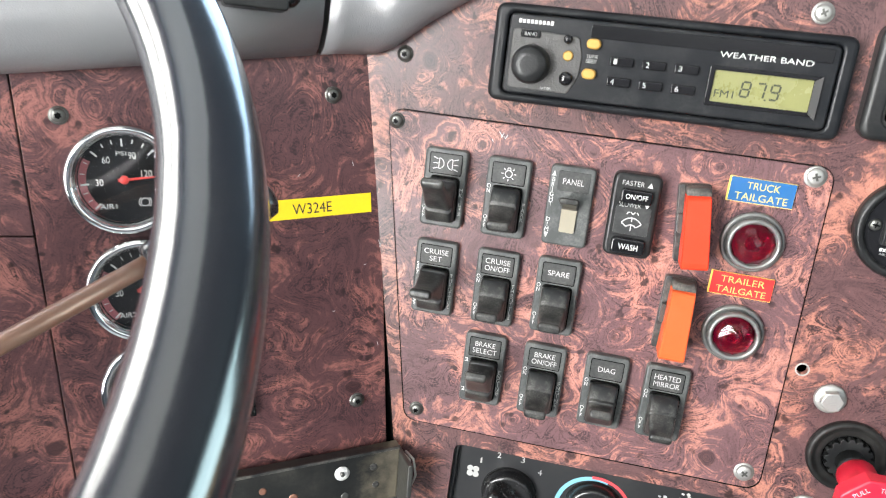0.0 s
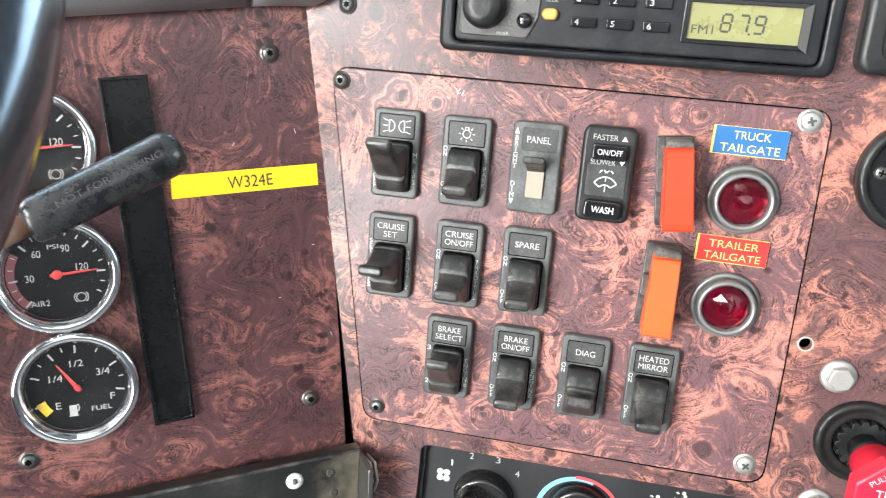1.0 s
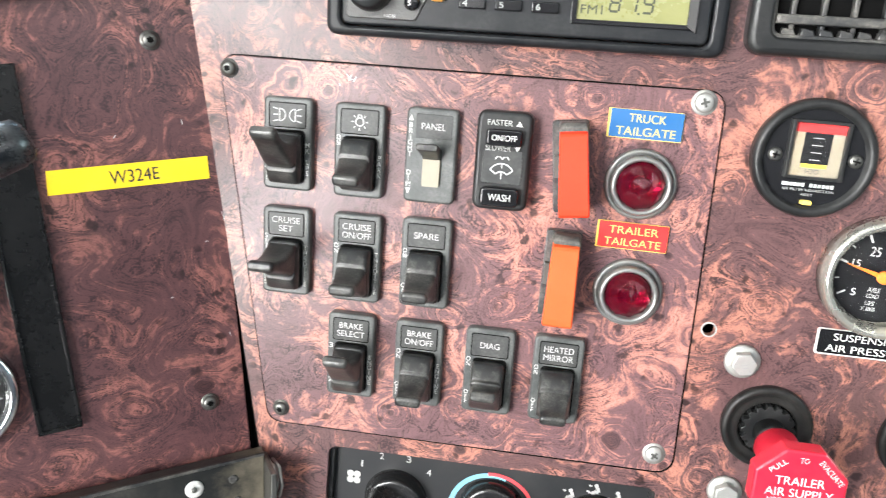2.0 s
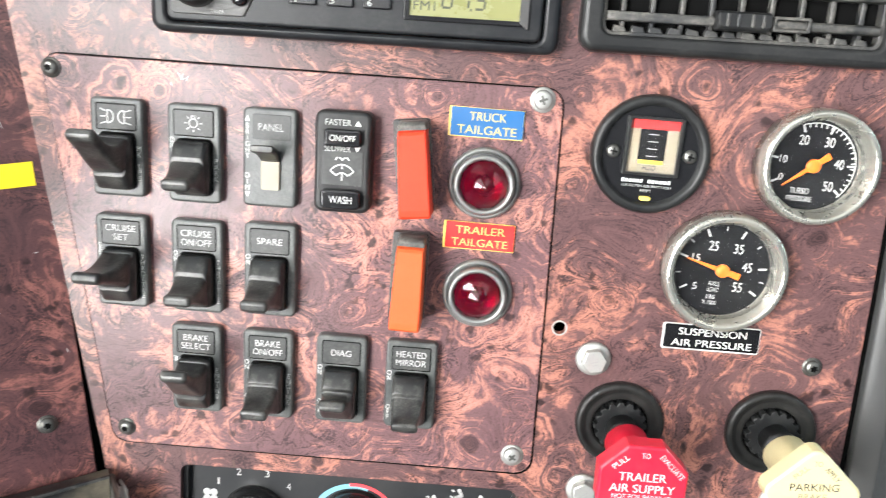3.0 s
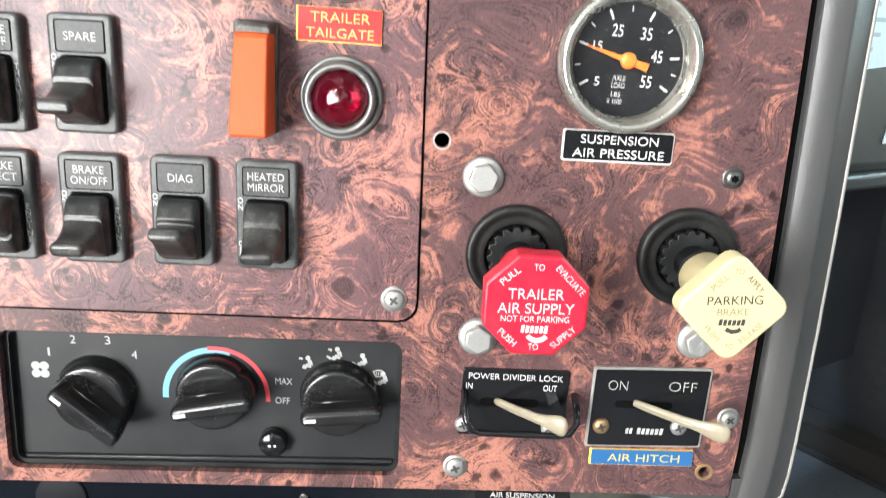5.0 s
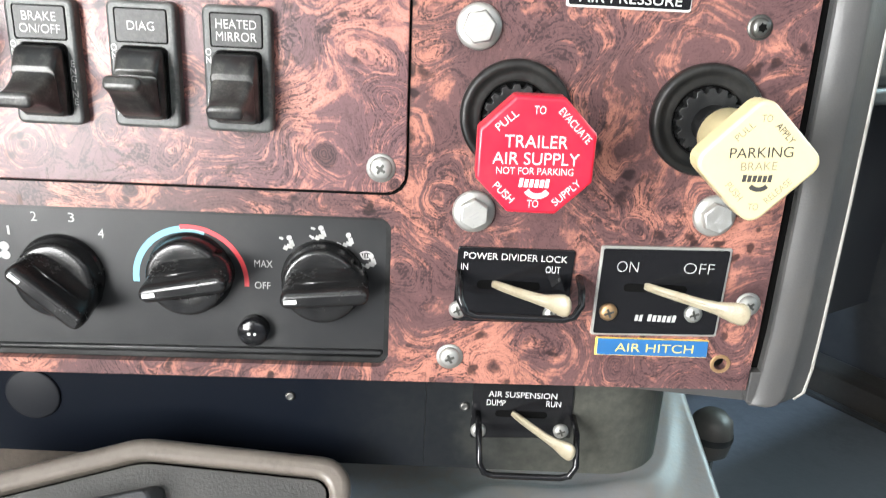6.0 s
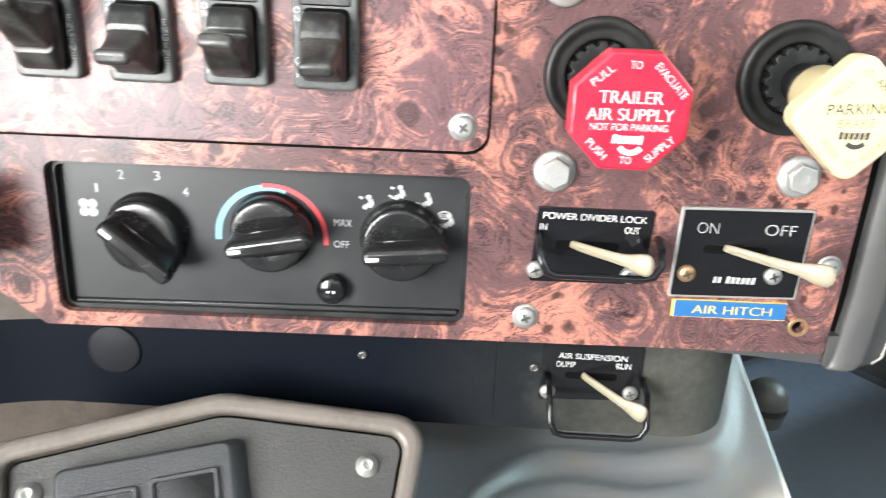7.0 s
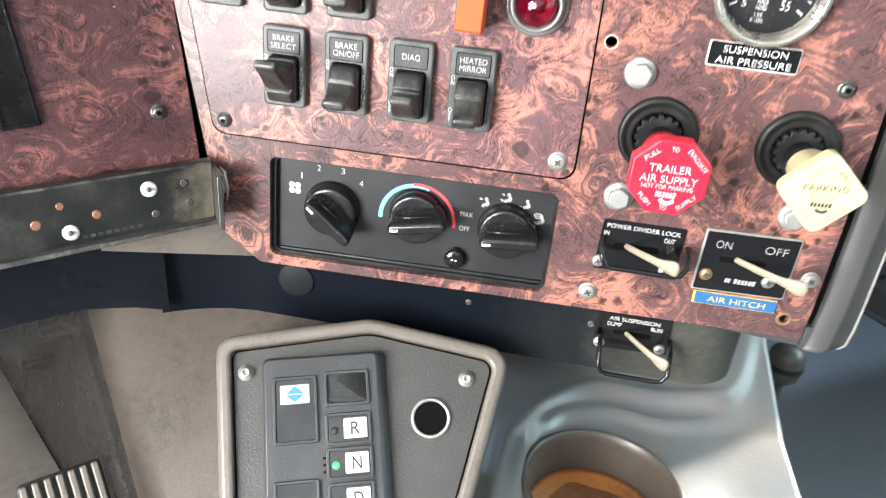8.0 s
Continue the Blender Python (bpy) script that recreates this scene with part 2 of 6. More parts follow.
IVORY = plastic("ivory slider", (0.27, 0.24, 0.175), 0.45, 0.2)
LABELBLUE = plastic("engraved blue laminate", (0.020, 0.115, 0.29), 0.36, 0.06)
LABELRED = plastic("engraved red laminate", (0.62, 0.030, 0.030), 0.34, 0.06)
LABELYELLOW = plain_mat("yellow engraved core", (0.85, 0.62, 0.12), 0.5)
ENGRAVED = plain_mat("dull yellow engraving", (0.58, 0.46, 0.14), 0.6)
TAPE = plastic("yellow label tape", (0.93, 0.66, 0.015), 0.40, 0.04)
LCD = plastic("green grey lcd", (0.21, 0.21, 0.085), 0.30, 0.08)
LCDINK = plain_mat("lcd segments", (0.030, 0.034, 0.020), 0.4)
AMBER = plastic("amber rubber button", (0.45, 0.26, 0.05), 0.42, 0.12)
PAD = plastic("grey dash vinyl", (0.19, 0.19, 0.195), 0.36, 0.18, 0.3, 1500, spec=1.0, wear_scale=25)
TRIM = plastic("grey moulded trim", (0.056, 0.056, 0.056), 0.40, 0.35, 0.14, 1300, spec=0.34, wear_scale=35, dust_col=(0.080, 0.072, 0.062))
CONSOLE = plastic("charcoal console plastic", (0.050, 0.049, 0.047), 0.44, 0.28, 0.4, 900, spec=0.45, wear_scale=35, dust_col=(0.105, 0.10, 0.092))
KEYPAD = plastic("slate keypad plastic", (0.032, 0.034, 0.037), 0.45, 0.10, 0.3, 1200)
KEYCAP = plastic("keypad key", (0.026, 0.028, 0.030), 0.42, 0.12, spec=0.35)
KEYWHITE = plastic("white key legend", (0.44, 0.445, 0.435), 0.4, 0.16)
BEIGE = plastic("dusty taupe moulded plastic", (0.165, 0.142, 0.122), 0.36, 0.70, 0.22, 400, wear_scale=40, dust_col=(0.070, 0.058, 0.048))
COVER = plastic("grey engine cover plastic", (0.122, 0.123, 0.124), 0.38, 0.70, 0.22, 400, wear_scale=17, dust_col=(0.15, 0.115, 0.082))
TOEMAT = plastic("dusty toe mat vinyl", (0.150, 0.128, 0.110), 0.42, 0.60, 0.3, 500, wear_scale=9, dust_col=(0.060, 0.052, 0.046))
# the folded side's shade is put into this grey vinyl's dark colour
SHADEDVINYL = plastic("grey vinyl darkened for shade", (0.016, 0.0145, 0.013), 0.30, 0.45, 0.3, 500, wear_scale=16, dust_col=(0.038, 0.033, 0.028))
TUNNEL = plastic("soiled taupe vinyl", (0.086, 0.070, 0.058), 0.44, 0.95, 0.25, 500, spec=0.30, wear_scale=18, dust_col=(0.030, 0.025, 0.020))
FLOOR = plastic("dark rubber floor", (0.145, 0.150, 0.165), 0.36, 0.45, 0.6, 120, wear_scale=8, dust_col=(0.10, 0.105, 0.12), spec=0.6)
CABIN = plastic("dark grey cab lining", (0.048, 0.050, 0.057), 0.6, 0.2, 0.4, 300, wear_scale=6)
LINER = plastic("pale cream ceiling", (0.80, 0.78, 0.72), 0.8, 0.1, 0.3, 400, wear_scale=6)
WHEELSKIN = plastic("smooth black wheel grip", (0.015, 0.015, 0.018), 0.22, 0.02, 0.03, 300, spec=0.7, wear_scale=30, uneven=0.06)
WHEELSKIN.node_tree.nodes["Principled BSDF"].inputs["IOR"].default_value = 1.5
PAD.node_tree.nodes["Principled BSDF"].inputs["IOR"].default_value = 1.65
RODMETAL = plastic("coppery painted rod", (0.36, 0.19, 0.13), 0.40, 0.2, 0.1, 300, metal=0.3)
DRIED = plastic("dark dried spill", (0.20, 0.080, 0.032), 0.30, 0.8, 0.3, 200, wear_scale=60, dust_col=(0.055, 0.026, 0.016))
RUST = plastic("rusty spilled residue", (0.36, 0.135, 0.036), 0.36, 0.9, 0.5, 200, wear_scale=26, dust_col=(0.085, 0.040, 0.024))
PAPER = plastic("white printed paper", (0.74, 0.78, 0.82), 0.6, 0.05)
PAPERINK = plain_mat("pale grey print", (0.42, 0.45, 0.50), 0.7)
BLUEARC = plain_mat("light blue print", (0.15, 0.36, 0.45), 0.5)
REDARC = plain_mat("red print", (0.56, 0.05, 0.06), 0.5)
SCUFF = plain_mat("brown scuff", (0.090, 0.050, 0.042), 0.6)
PLUG = plain_mat("slate plug", (0.0085, 0.0095, 0.012), 0.55)
PLUG.node_tree.nodes["Principled BSDF"].inputs["Specular IOR Level"].default_value = 0.18
WORNGLINT = plastic("worn plastic edge with highlight", (0.27, 0.26, 0.24), 0.35, 0.5, 0.1, 300, wear_scale=120, dust_col=(0.15, 0.14, 0.125))
KEYBLUE = plain_mat("blue print", (0.03, 0.19, 0.62), 0.5)
GREENLED = plain_mat("green lamp", (0.05, 0.9, 0.12), 0.4, emit=0.6)
FUELYELLOW = plain_mat("yellow dial mark", (0.80, 0.50, 0.04), 0.5)
GAUGEPINK = plain_mat("dull red dial mark", (0.33, 0.10, 0.11), 0.5)


# ---- shapes ----
def rrect(w, h, r, cx=0.0, cy=0.0, seg=4):
    pts = []
    for k, (sx, sy) in enumerate(((1, 1), (-1, 1), (-1, -1), (1, -1))):
        for i in range(seg + 1):
            a = math.pi / 2 * (k + i / seg)
            pts.append((cx + sx * (w / 2 - r) + r * math.cos(a), cy + sy * (h / 2 - r) + r * math.sin(a)))
    return pts


def ngon(sides, r, cx=0.0, cy=0.0, first=0.0):
    return [(cx + r * math.cos(radians(first) + 2 * math.pi * i / sides), cy + r * math.sin(radians(first) + 2 * math.pi * i / sides)) for i in range(sides)]


def rounded(poly, radii, seg=4):
    """The polygon with its corners rounded; radii: one for all, or one a corner."""
    out, count = [], len(poly)
    for i in range(count):
        r = radii[i] if isinstance(radii, (list, tuple)) else radii
        a, b, c = (Vector(poly[(i + k) % count]) for k in (-1, 0, 1))
        d, e = (a - b).normalized(), (c - b).normalized()
        half = d.angle(e) / 2
        if r <= 0 or half > 1.56:
            out.append(tuple(b))
            continue
        back = r / math.tan(half)
        mid = b + (d + e).normalized() * r / math.sin(half)
        p, q = b + d * back - mid, b + e * back - mid
        a0 = math.atan2(p.y, p.x)
        turn = (math.atan2(q.y, q.x) - a0 + math.pi) % (2 * math.pi) - math.pi
        out += [(mid.x + r * math.cos(a0 + turn * k / seg), mid.y + r * math.sin(a0 + turn * k / seg)) for k in range(seg + 1)]
    return out


def grown(poly, d):
    """The outline moved outwards by d (inwards if negative); anticlockwise."""
    count, out = len(poly), []
    for i in range(count):
        a, b, c = (Vector(poly[(i + k) % count]) for k in (-1, 0, 1))
        e, g = (b - a), (c - b)
        n1, n2 = Vector((e.y, -e.x)).normalized(), Vector((g.y, -g.x)).normalized()
        n = n1 + n2
        n = n / max(n.length_squared / 2, 0.3) if n.length > 1e-6 else n1
        out.append((b.x + n.x * d, b.y + n.y * d))
    return out


def ring(bm, poly, n):
    return [bm.verts.new((x, y, n)) for x, y in poly]


def bridge(bm, a, b, smooth=False):
    for i in range(len(a)):
        j = (i + 1) % len(a)
        bm.faces.new((a[i], a[j], b[j], b[i])).smooth = smooth


def prism(poly, n0, n1, b=0.0, bm=None, smooth=True, steps=3):
    """A plate of that outline with its outer edge rounded off by b."""
    bm = bm or bmesh.new()
    last = ring(bm, poly, n0)
    bm.faces.new(last[::-1])
    for k in range(steps + 1 if b else 1):
        a = math.pi / 2 * k / steps
        now = ring(bm, grown(poly, -b * (1 - math.cos(a))) if b else poly, n1 - b * (1 - math.sin(a)))
        bridge(bm, last, now, smooth and b > 0 and k > 0)
        last = now
    bm.faces.new(last)
    return bm


def loft(sections, bm=None, smooth=True, seg=4):
    """Rounded rectangles (n, cu, cv, w, h, r) joined one to the next."""
    bm = bm or bmesh.new()
    last = None
    for n, cu, cv, w, h, r in sections:
        now = ring(bm, rrect(w, h, r, cu, cv, seg), n)
        if last:
            bridge(bm, last, now, smooth)
        else:
            bm.faces.new(now[::-1])
        last = now
    bm.faces.new(last)
    return bm


def lathe(profile, seg=40, bm=None, closed=True, smooth=True):
    """Radius and height pairs turned round the local z."""
    bm = bm or bmesh.new()
    last = None
    for r, n in profile:
        now = ring(bm, ngon(seg, max(r, 1e-5)), n)
        if last:
            bridge(bm, last, now, smooth)
        elif closed:
            bm.faces.new(now[::-1])
        last = now
    if closed:
        bm.faces.new(last)
    return bm


def holed(outer, holes, n0, n1, bm=None):
    """A plate with openings through it."""
    bm = bm or bmesh.new()
    loops = [outer] + holes
    flat = [Vector((x, y, 0)) for loop in loops for x, y in loop]
    tris = tessellate_polygon([[Vector((x, y, 0)) for x, y in loop] for loop in loops])
    low, high = ([bm.verts.new((p.x, p.y, n)) for p in flat] for n in (n0, n1))
    for tri in tris:
        a, b, c = (flat[i] for i in tri)
        tri = tri if (b - a).cross(c - a).z > 0 else tri[::-1]
        bm.faces.new([high[i] for i in tri])
        bm.faces.new([low[i] for i in tri][::-1])
    start = 0
    for loop in loops:
        for i in range(len(loop)):
            j = (i + 1) % len(loop)
            bm.faces.new((low[start + i], low[start + j], high[start + j], high[start + i]))
        start += len(loop)
    bmesh.ops.recalc_face_normals(bm, faces=bm.faces)
    return bm


def rim(outer, inner, n0, n1, b=0.0, bm=None):
    """A frame between two outlines of the same count of corners, its outer edge rounded."""
    bm = bm or bmesh.new()
    o0, i0 = ring(bm, outer, n0), ring(bm, inner, n0)
    last = o0
    for k in range(4 if b else 1):
        a = math.pi / 2 * k / 3
        now = ring(bm, grown(outer, -b * (1 - math.cos(a))) if b else outer, n1 - b * (1 - math.sin(a)))
        bridge(bm, last, now, b > 0 and k > 0)
        last = now
    inside = inner
    for k in range(4 if b else 1):
        a = math.pi / 2 * (1 - k / 3)
        now = ring(bm, grown(inside, b * 0.6 * (1 - math.cos(a))) if b else inside, n1 - b * 0.6 * (1 - math.sin(a)))
        bridge(bm, last, now, b > 0 and k > 0)
        last = now
    bridge(bm, last, i0)
    bridge(bm, i0, o0)
    return bm


def tube(points, r, seg=10, bm=None, closed=False):
    bm = bm or bmesh.new()
    pts = [Vector(p) for p in points]
    radii = r if isinstance(r, (list, tuple)) else [r] * len(pts)
    rings, side = [], None
    for i, p in enumerate(pts):
        if closed:
            d = pts[(i + 1) % len(pts)] - pts[i - 1]
        else:
            d = pts[min(i + 1, len(pts) - 1)] - pts[max(i - 1, 0)]
        d.normalize()
        if side is None:
            side = d.orthogonal().normalized()
        side = (side - d * side.dot(d)).normalized()
        up = d.cross(side)
        rings.append([bm.verts.new(p + (side * math.cos(2 * math.pi * k / seg) + up * math.sin(2 * math.pi * k / seg)) * radii[i]) for k in range(seg)])
    for a, b in zip(rings, rings[1:]):
        bridge(bm, a, b, True)
    if closed:
        bridge(bm, rings[-1], rings[0], True)
    else:
        bm.faces.new(rings[0][::-1])
        bm.faces.new(rings[-1])
    return bm


def arc(cx, cy, r, a0, a1, count=12):
    return [(cx + r * math.cos(radians(a0 + (a1 - a0) * i / count)), cy + r * math.sin(radians(a0 + (a1 - a0) * i / count))) for i in range(count + 1)]


def strokes(lines, w, n=0.0, bm=None, depth=0.00008):
    """Flat printed strokes along polylines."""
    bm = bm or bmesh.new()
    for line in lines:
        sides, pts = [], [Vector(p) for p in line]
        for i, p in enumerate(pts):
            d = (pts[min(i + 1, len(pts) - 1)] - pts[max(i - 1, 0)]).normalized() * w / 2
            sides.append([bm.verts.new((p.x - d.y, p.y + d.x, n + depth)), bm.verts.new((p.x + d.y, p.y - d.x, n + depth))])
        for a, b in zip(sides, sides[1:]):
            bm.faces.new((a[0], a[1], b[1], b[0]))
    return bm


def finish(bm, name):
    bmesh.ops.recalc_face_normals(bm, faces=bm.faces)
    mesh = bpy.data.meshes.new(name)
    bm.to_mesh(mesh)
    bm.free()
    return mesh


def part(name, bm, material, parent, label="", m=None):
    mesh = finish(bm, name) if isinstance(bm, bmesh.types.BMesh) else bm
    if not mesh.materials:
        mesh.materials.append(material)
    ob = new(name, mesh)
    ob.parent = parent
    if m is not None:
        ob.matrix_local = m
    return tagged(ob, label)


def thing(name, m, label, category, group=""):
    ob = new(name)
    ob.empty_display_size = 0.01
    ob.matrix_world = m
    return tagged(ob, label, category, group)


def solo(name, bm, material, m, label, category, group="", kind=""):
    mesh = finish(bm, name) if isinstance(bm, bmesh.types.BMesh) else bm
    mesh.materials.append(material)
    ob = new(name, mesh)
    ob.matrix_world = m
    return tagged(ob, label, category, group, kind)


def lettering(parent, words, w, h, u, v, n, material, turn=0.0, name="lettering", upright=False, label="", thin=0.0):
    """Words fitted into a box of that width and height."""
    data = bpy.data.curves.new("words", "FONT")
    data.body = "\n".join(words) if upright else words
    data.align_x = "CENTER"
    data.offset = -thin
    if upright:
        data.space_line = 0.80
    holder = bpy.data.objects.new("words", data)
    mesh = bpy.data.meshes.new_from_object(holder)
    bpy.data.objects.remove(holder)
    bpy.data.curves.remove(data)
    count = len(mesh.vertices)
    co = np.empty(count * 3)
    mesh.vertices.foreach_get("co", co)
    co = co.reshape(-1, 3)
    low, high = co.min(0), co.max(0)
    co = (co - (low + high) / 2) * np.array([w, h, 0]) / np.maximum(high - low, 1e-6).clip(1e-6) * np.array([1, 1, 0])
    mesh.vertices.foreach_set("co", co.ravel())
    mesh.update()
    mesh.materials.clear()
    mesh.materials.append(material)
    ob = new(name, mesh)
    ob.parent = parent
    ob.matrix_local = Matrix.Translation((u, v, n)) @ Matrix.Rotation(radians(turn), 4, "Z")
    return tagged(ob, label)


def brand_blocks(parent, count, w, h, u, v, n, material, turn=0.0, name="brand_mark"):
    """A maker's mark as a row of plain slanted blocks."""
    step = w / count
    for k in range(count):
        x = -w / 2 + step * (k + 0.08)
        tall = h / 2 * (1.0 if k in (0, count - 1) else 0.82)
        block_shape = prism([(x - h * 0.05, -h / 2), (x + step * 0.74 - h * 0.05, -h / 2), (x + step * 0.74 + h * 0.05, tall), (x + h * 0.05, tall)], 0.0, 0.00008)
        part(name, block_shape, material, parent, m=Matrix.Translation((u, v, n)) @ Matrix.Rotation(radians(turn), 4, "Z"))


# ---- the cab round the dash ----
def block(name, x0, x1, y0, y1, z0, z1, material, label, category):
    poly = [(x0, y0), (x1, y0), (x1, y1), (x0, y1)]
    return solo(name, prism(poly, z0, z1), material, CAB, label, category, kind="structure")


def wall_with_opening(name, m, w, h, hole, thick, label):
    outer = [(0, 0), (w, 0), (w, h), (0, h)]
    holes = hole if isinstance(hole, list) else [hole]
    openings = [rounded([(x0, z0), (x1, z0), (x1, z1), (x0, z1)], 0.03) for x0, x1, z0, z1 in holes]
    return solo(name, holed(outer, openings, 0, thick), CABIN, m, label, "wall", kind="structure")


block("floor", -0.70, 1.90, -1.30, 1.05, 0.16, 0.20, FLOOR, "dark ribbed rubber mat on the cab floor", "floor")
# unseen ceiling, split pale and dark to shape the steering wheel's reflections
block("ceiling_1", -0.70, 0.14, -1.30, 1.05, 1.92, 1.96, LINER, "unseen pale ceiling over the driver, added for the wheel's reflection", "ceiling")
block("ceiling_2", 0.14, 1.90, -1.30, 1.05, 1.92, 1.96, CABIN, "unseen dark ceiling over the middle, added for the wheel's reflection", "ceiling")
up_x = axes((0, 1, 0), (0, 0, 1), (1, 0, 0), (0, 0, 0))
wall_with_opening("wall_driver", CAB @ Matrix.Translation((-0.60, -1.30, 0.16)) @ up_x, 2.35, 1.8, [(0.68, 1.24, 0.40, 1.30), (0.26, 0.62, 0.94, 1.46), (1.66, 2.14, 0.98, 1.48)], 0.05, "dark grey driver side with the door standing open")
wall_with_opening("wall_passenger", CAB @ Matrix.Translation((1.78, -1.30, 0.16)) @ up_x, 2.35, 1.8, (0.45, 1.464, 0.66, 1.28), 0.05, "dark grey passenger door side with window opening")
up_y = axes((1, 0, 0), (0, 0, 1), (0, -1, 0), (0, 0, 0))
wall_with_opening("wall_front", CAB @ Matrix.Translation((-0.60, 0.92, 0.16)) @ up_y, 2.43, 1.8, (0.15, 2.28, 1.02, 1.65), 0.05, "dark front bulkhead below the windscreen opening")
wall_with_opening("wall_rear", CAB @ Matrix.Translation((-0.60, -1.18, 0.16)) @ up_y, 2.43, 1.8, (0.25, 1.6, 0.98, 1.62), 0.05, "dark grey rear cab wall with window opening")

# ---- burl panels ----
PANEL_OUT = [(-0.0874, 0.7550), (-0.0640, 0.7372), (0.2630, 0.7436), (0.2638, 0.768), (0.2638, 0.800), (0.2634, 0.860), (0.2622, 0.920), (0.2604, 0.985), (0.2580, 1.040), (0.2560, 1.086), (-0.1389, 1.086)]
CLIMATE_OPEN = rounded([(-0.0575, 0.7437), (0.1135, 0.7470), (0.1135, 0.8110), (-0.0560, 0.8090)], 0.005)
panel = solo("dashboard", holed(PANEL_OUT, [CLIMATE_OPEN, ngon(16, 0.0029, 0.1255, 0.897), ngon(16, 0.0026, 0.2503, 0.7553)], -0.0035, 0.0),
             BURL_P, MAIN, "reddish walnut burl laminate dash panel, worn and scratched", "dash panel")
part("scuff", strokes([[(-0.0284, 0.8096), (-0.0289, 0.8136)]], 0.0015, 0.0, depth=0.00006), SCUFF, panel, "dark scuff above the heater control")
part("hole_edge", rim(ngon(20, 0.0037, 0.1255, 0.897), ngon(20, 0.0030, 0.1255, 0.897), 0.0, 0.0004, 0.0002), GREYPRINT, panel, "chipped pale edge of a drilled hole")
part("hole_edge", rim(ngon(20, 0.0042, 0.2503, 0.7553), ngon(20, 0.0027, 0.2503, 0.7553), 0.0, 0.0006, 0.0003), BRASSY, panel, "bare metal edge of an empty screw hole")
backing = solo("dash_backing", prism([(-0.13, 0.742), (0.270, 0.752), (0.262, 1.08), (-0.13, 1.08)], -0.034, -0.030), VOID, MAIN, "dark metal plate behind the dash panel", "backing", kind="structure")

SUB = rounded([(-0.0890, 0.8195), (0.1185, 0.8215), (0.1168, 1.0048), (-0.1155, 1.0062)], [0.008, 0.008, 0.007, 0.007])
switch_plate = thing("switch_plate", MAIN, "walnut burl switch plate screwed onto the dash panel", "switch panel")
part("shadow_gap", prism(rounded([(-0.0898, 0.8186), (0.1193, 0.8202), (0.1174, 1.0054), (-0.1162, 1.0069)], 0.008), 0.0, 0.0004), VOID, switch_plate, "dark gap round the plate")
part("plate", prism(SUB, 0.0004, 0.0016, 0.0005, smooth=False), BURL, switch_plate)

for mark in ([(-0.0525, 1.0012), (-0.0505, 0.9990)], [(-0.0500, 1.0010), (-0.0512, 0.9982), (-0.0494, 0.9990)], [(-0.0478, 1.0002), (-0.0490, 0.9978)], [(-0.0560, 0.9968), (-0.0552, 0.9955)],):
    part("scratch", strokes([mark], 0.0004, 0.0016, depth=0.00006), PRINT, switch_plate, "whitish scuff marks")

gauge_panel = thing("instrument_fascia", LEFT, "walnut burl gauge panel turned to the driver, shade in its colour", "dash panel")
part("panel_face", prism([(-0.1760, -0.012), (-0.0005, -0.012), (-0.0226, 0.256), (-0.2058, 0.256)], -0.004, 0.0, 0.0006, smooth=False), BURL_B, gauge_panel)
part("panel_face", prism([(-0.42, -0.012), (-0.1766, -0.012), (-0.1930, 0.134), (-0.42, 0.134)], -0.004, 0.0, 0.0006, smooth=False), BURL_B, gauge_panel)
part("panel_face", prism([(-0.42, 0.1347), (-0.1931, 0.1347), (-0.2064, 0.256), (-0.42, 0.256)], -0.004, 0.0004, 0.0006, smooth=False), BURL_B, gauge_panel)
for mark in ([(-0.0150, 0.1330), (-0.0138, 0.1300), (-0.0140, 0.1285)], [(-0.0230, 0.1180), (-0.0215, 0.1182)], [(-0.0330, 0.1780), (-0.0322, 0.1755)], [(-0.0620, 0.1700), (-0.0632, 0.1682)], [(-0.0120, 0.0700), (-0.0112, 0.0680)], [(-0.0400, 0.0900), (-0.0386, 0.0904)],):
    part("scratch", strokes([mark], 0.00035, 0.0, depth=0.00006), PRINT, gauge_panel, "small pale scratches")
part("backing", prism([(-0.42, -0.012), (0.002, -0.012), (-0.020, 0.256), (-0.42, 0.256)], -0.012, -0.006), VOID, gauge_panel, "black backing in the joints")


# ---- screws and bolts ----
def screw(m, r, material, cross, label, proud=0.0028, group=""):
    ob = thing("screw", m, label, "screw", group)
    part("washer", lathe([(r * 1.25, 0), (r * 1.25, 0.0005), (r * 0.9, 0.0006)], 24), DARKSTEEL if material is DARKSTEEL else STEEL, ob)
    part("head", lathe([(r, 0.0005), (r, proud * 0.45), (r * 0.86, proud * 0.78), (r * 0.55, proud), (r * 0.3, proud)], 24), material, ob)
    if cross == "torx":
        star = [(math.cos(a) * s, math.sin(a) * s) for a, s in ((math.pi * k / 6, r * (0.50 if k % 2 else 0.34)) for k in range(12))]
        part("recess", prism(star, proud - 0.0003, proud + 0.00012), VOID, ob)
    else:
        w, e = r * 0.12, r * 0.46
        plus = [(w, w), (w, e), (-w, e), (-w, w), (-e, w), (-e, -w), (-w, -w), (-w, -e), (w, -e), (w, -w), (e, -w), (e, w)]
        part("recess", prism(plus, proud - 0.0003, proud + 0.00012), DARKSTEEL, ob)
    return ob


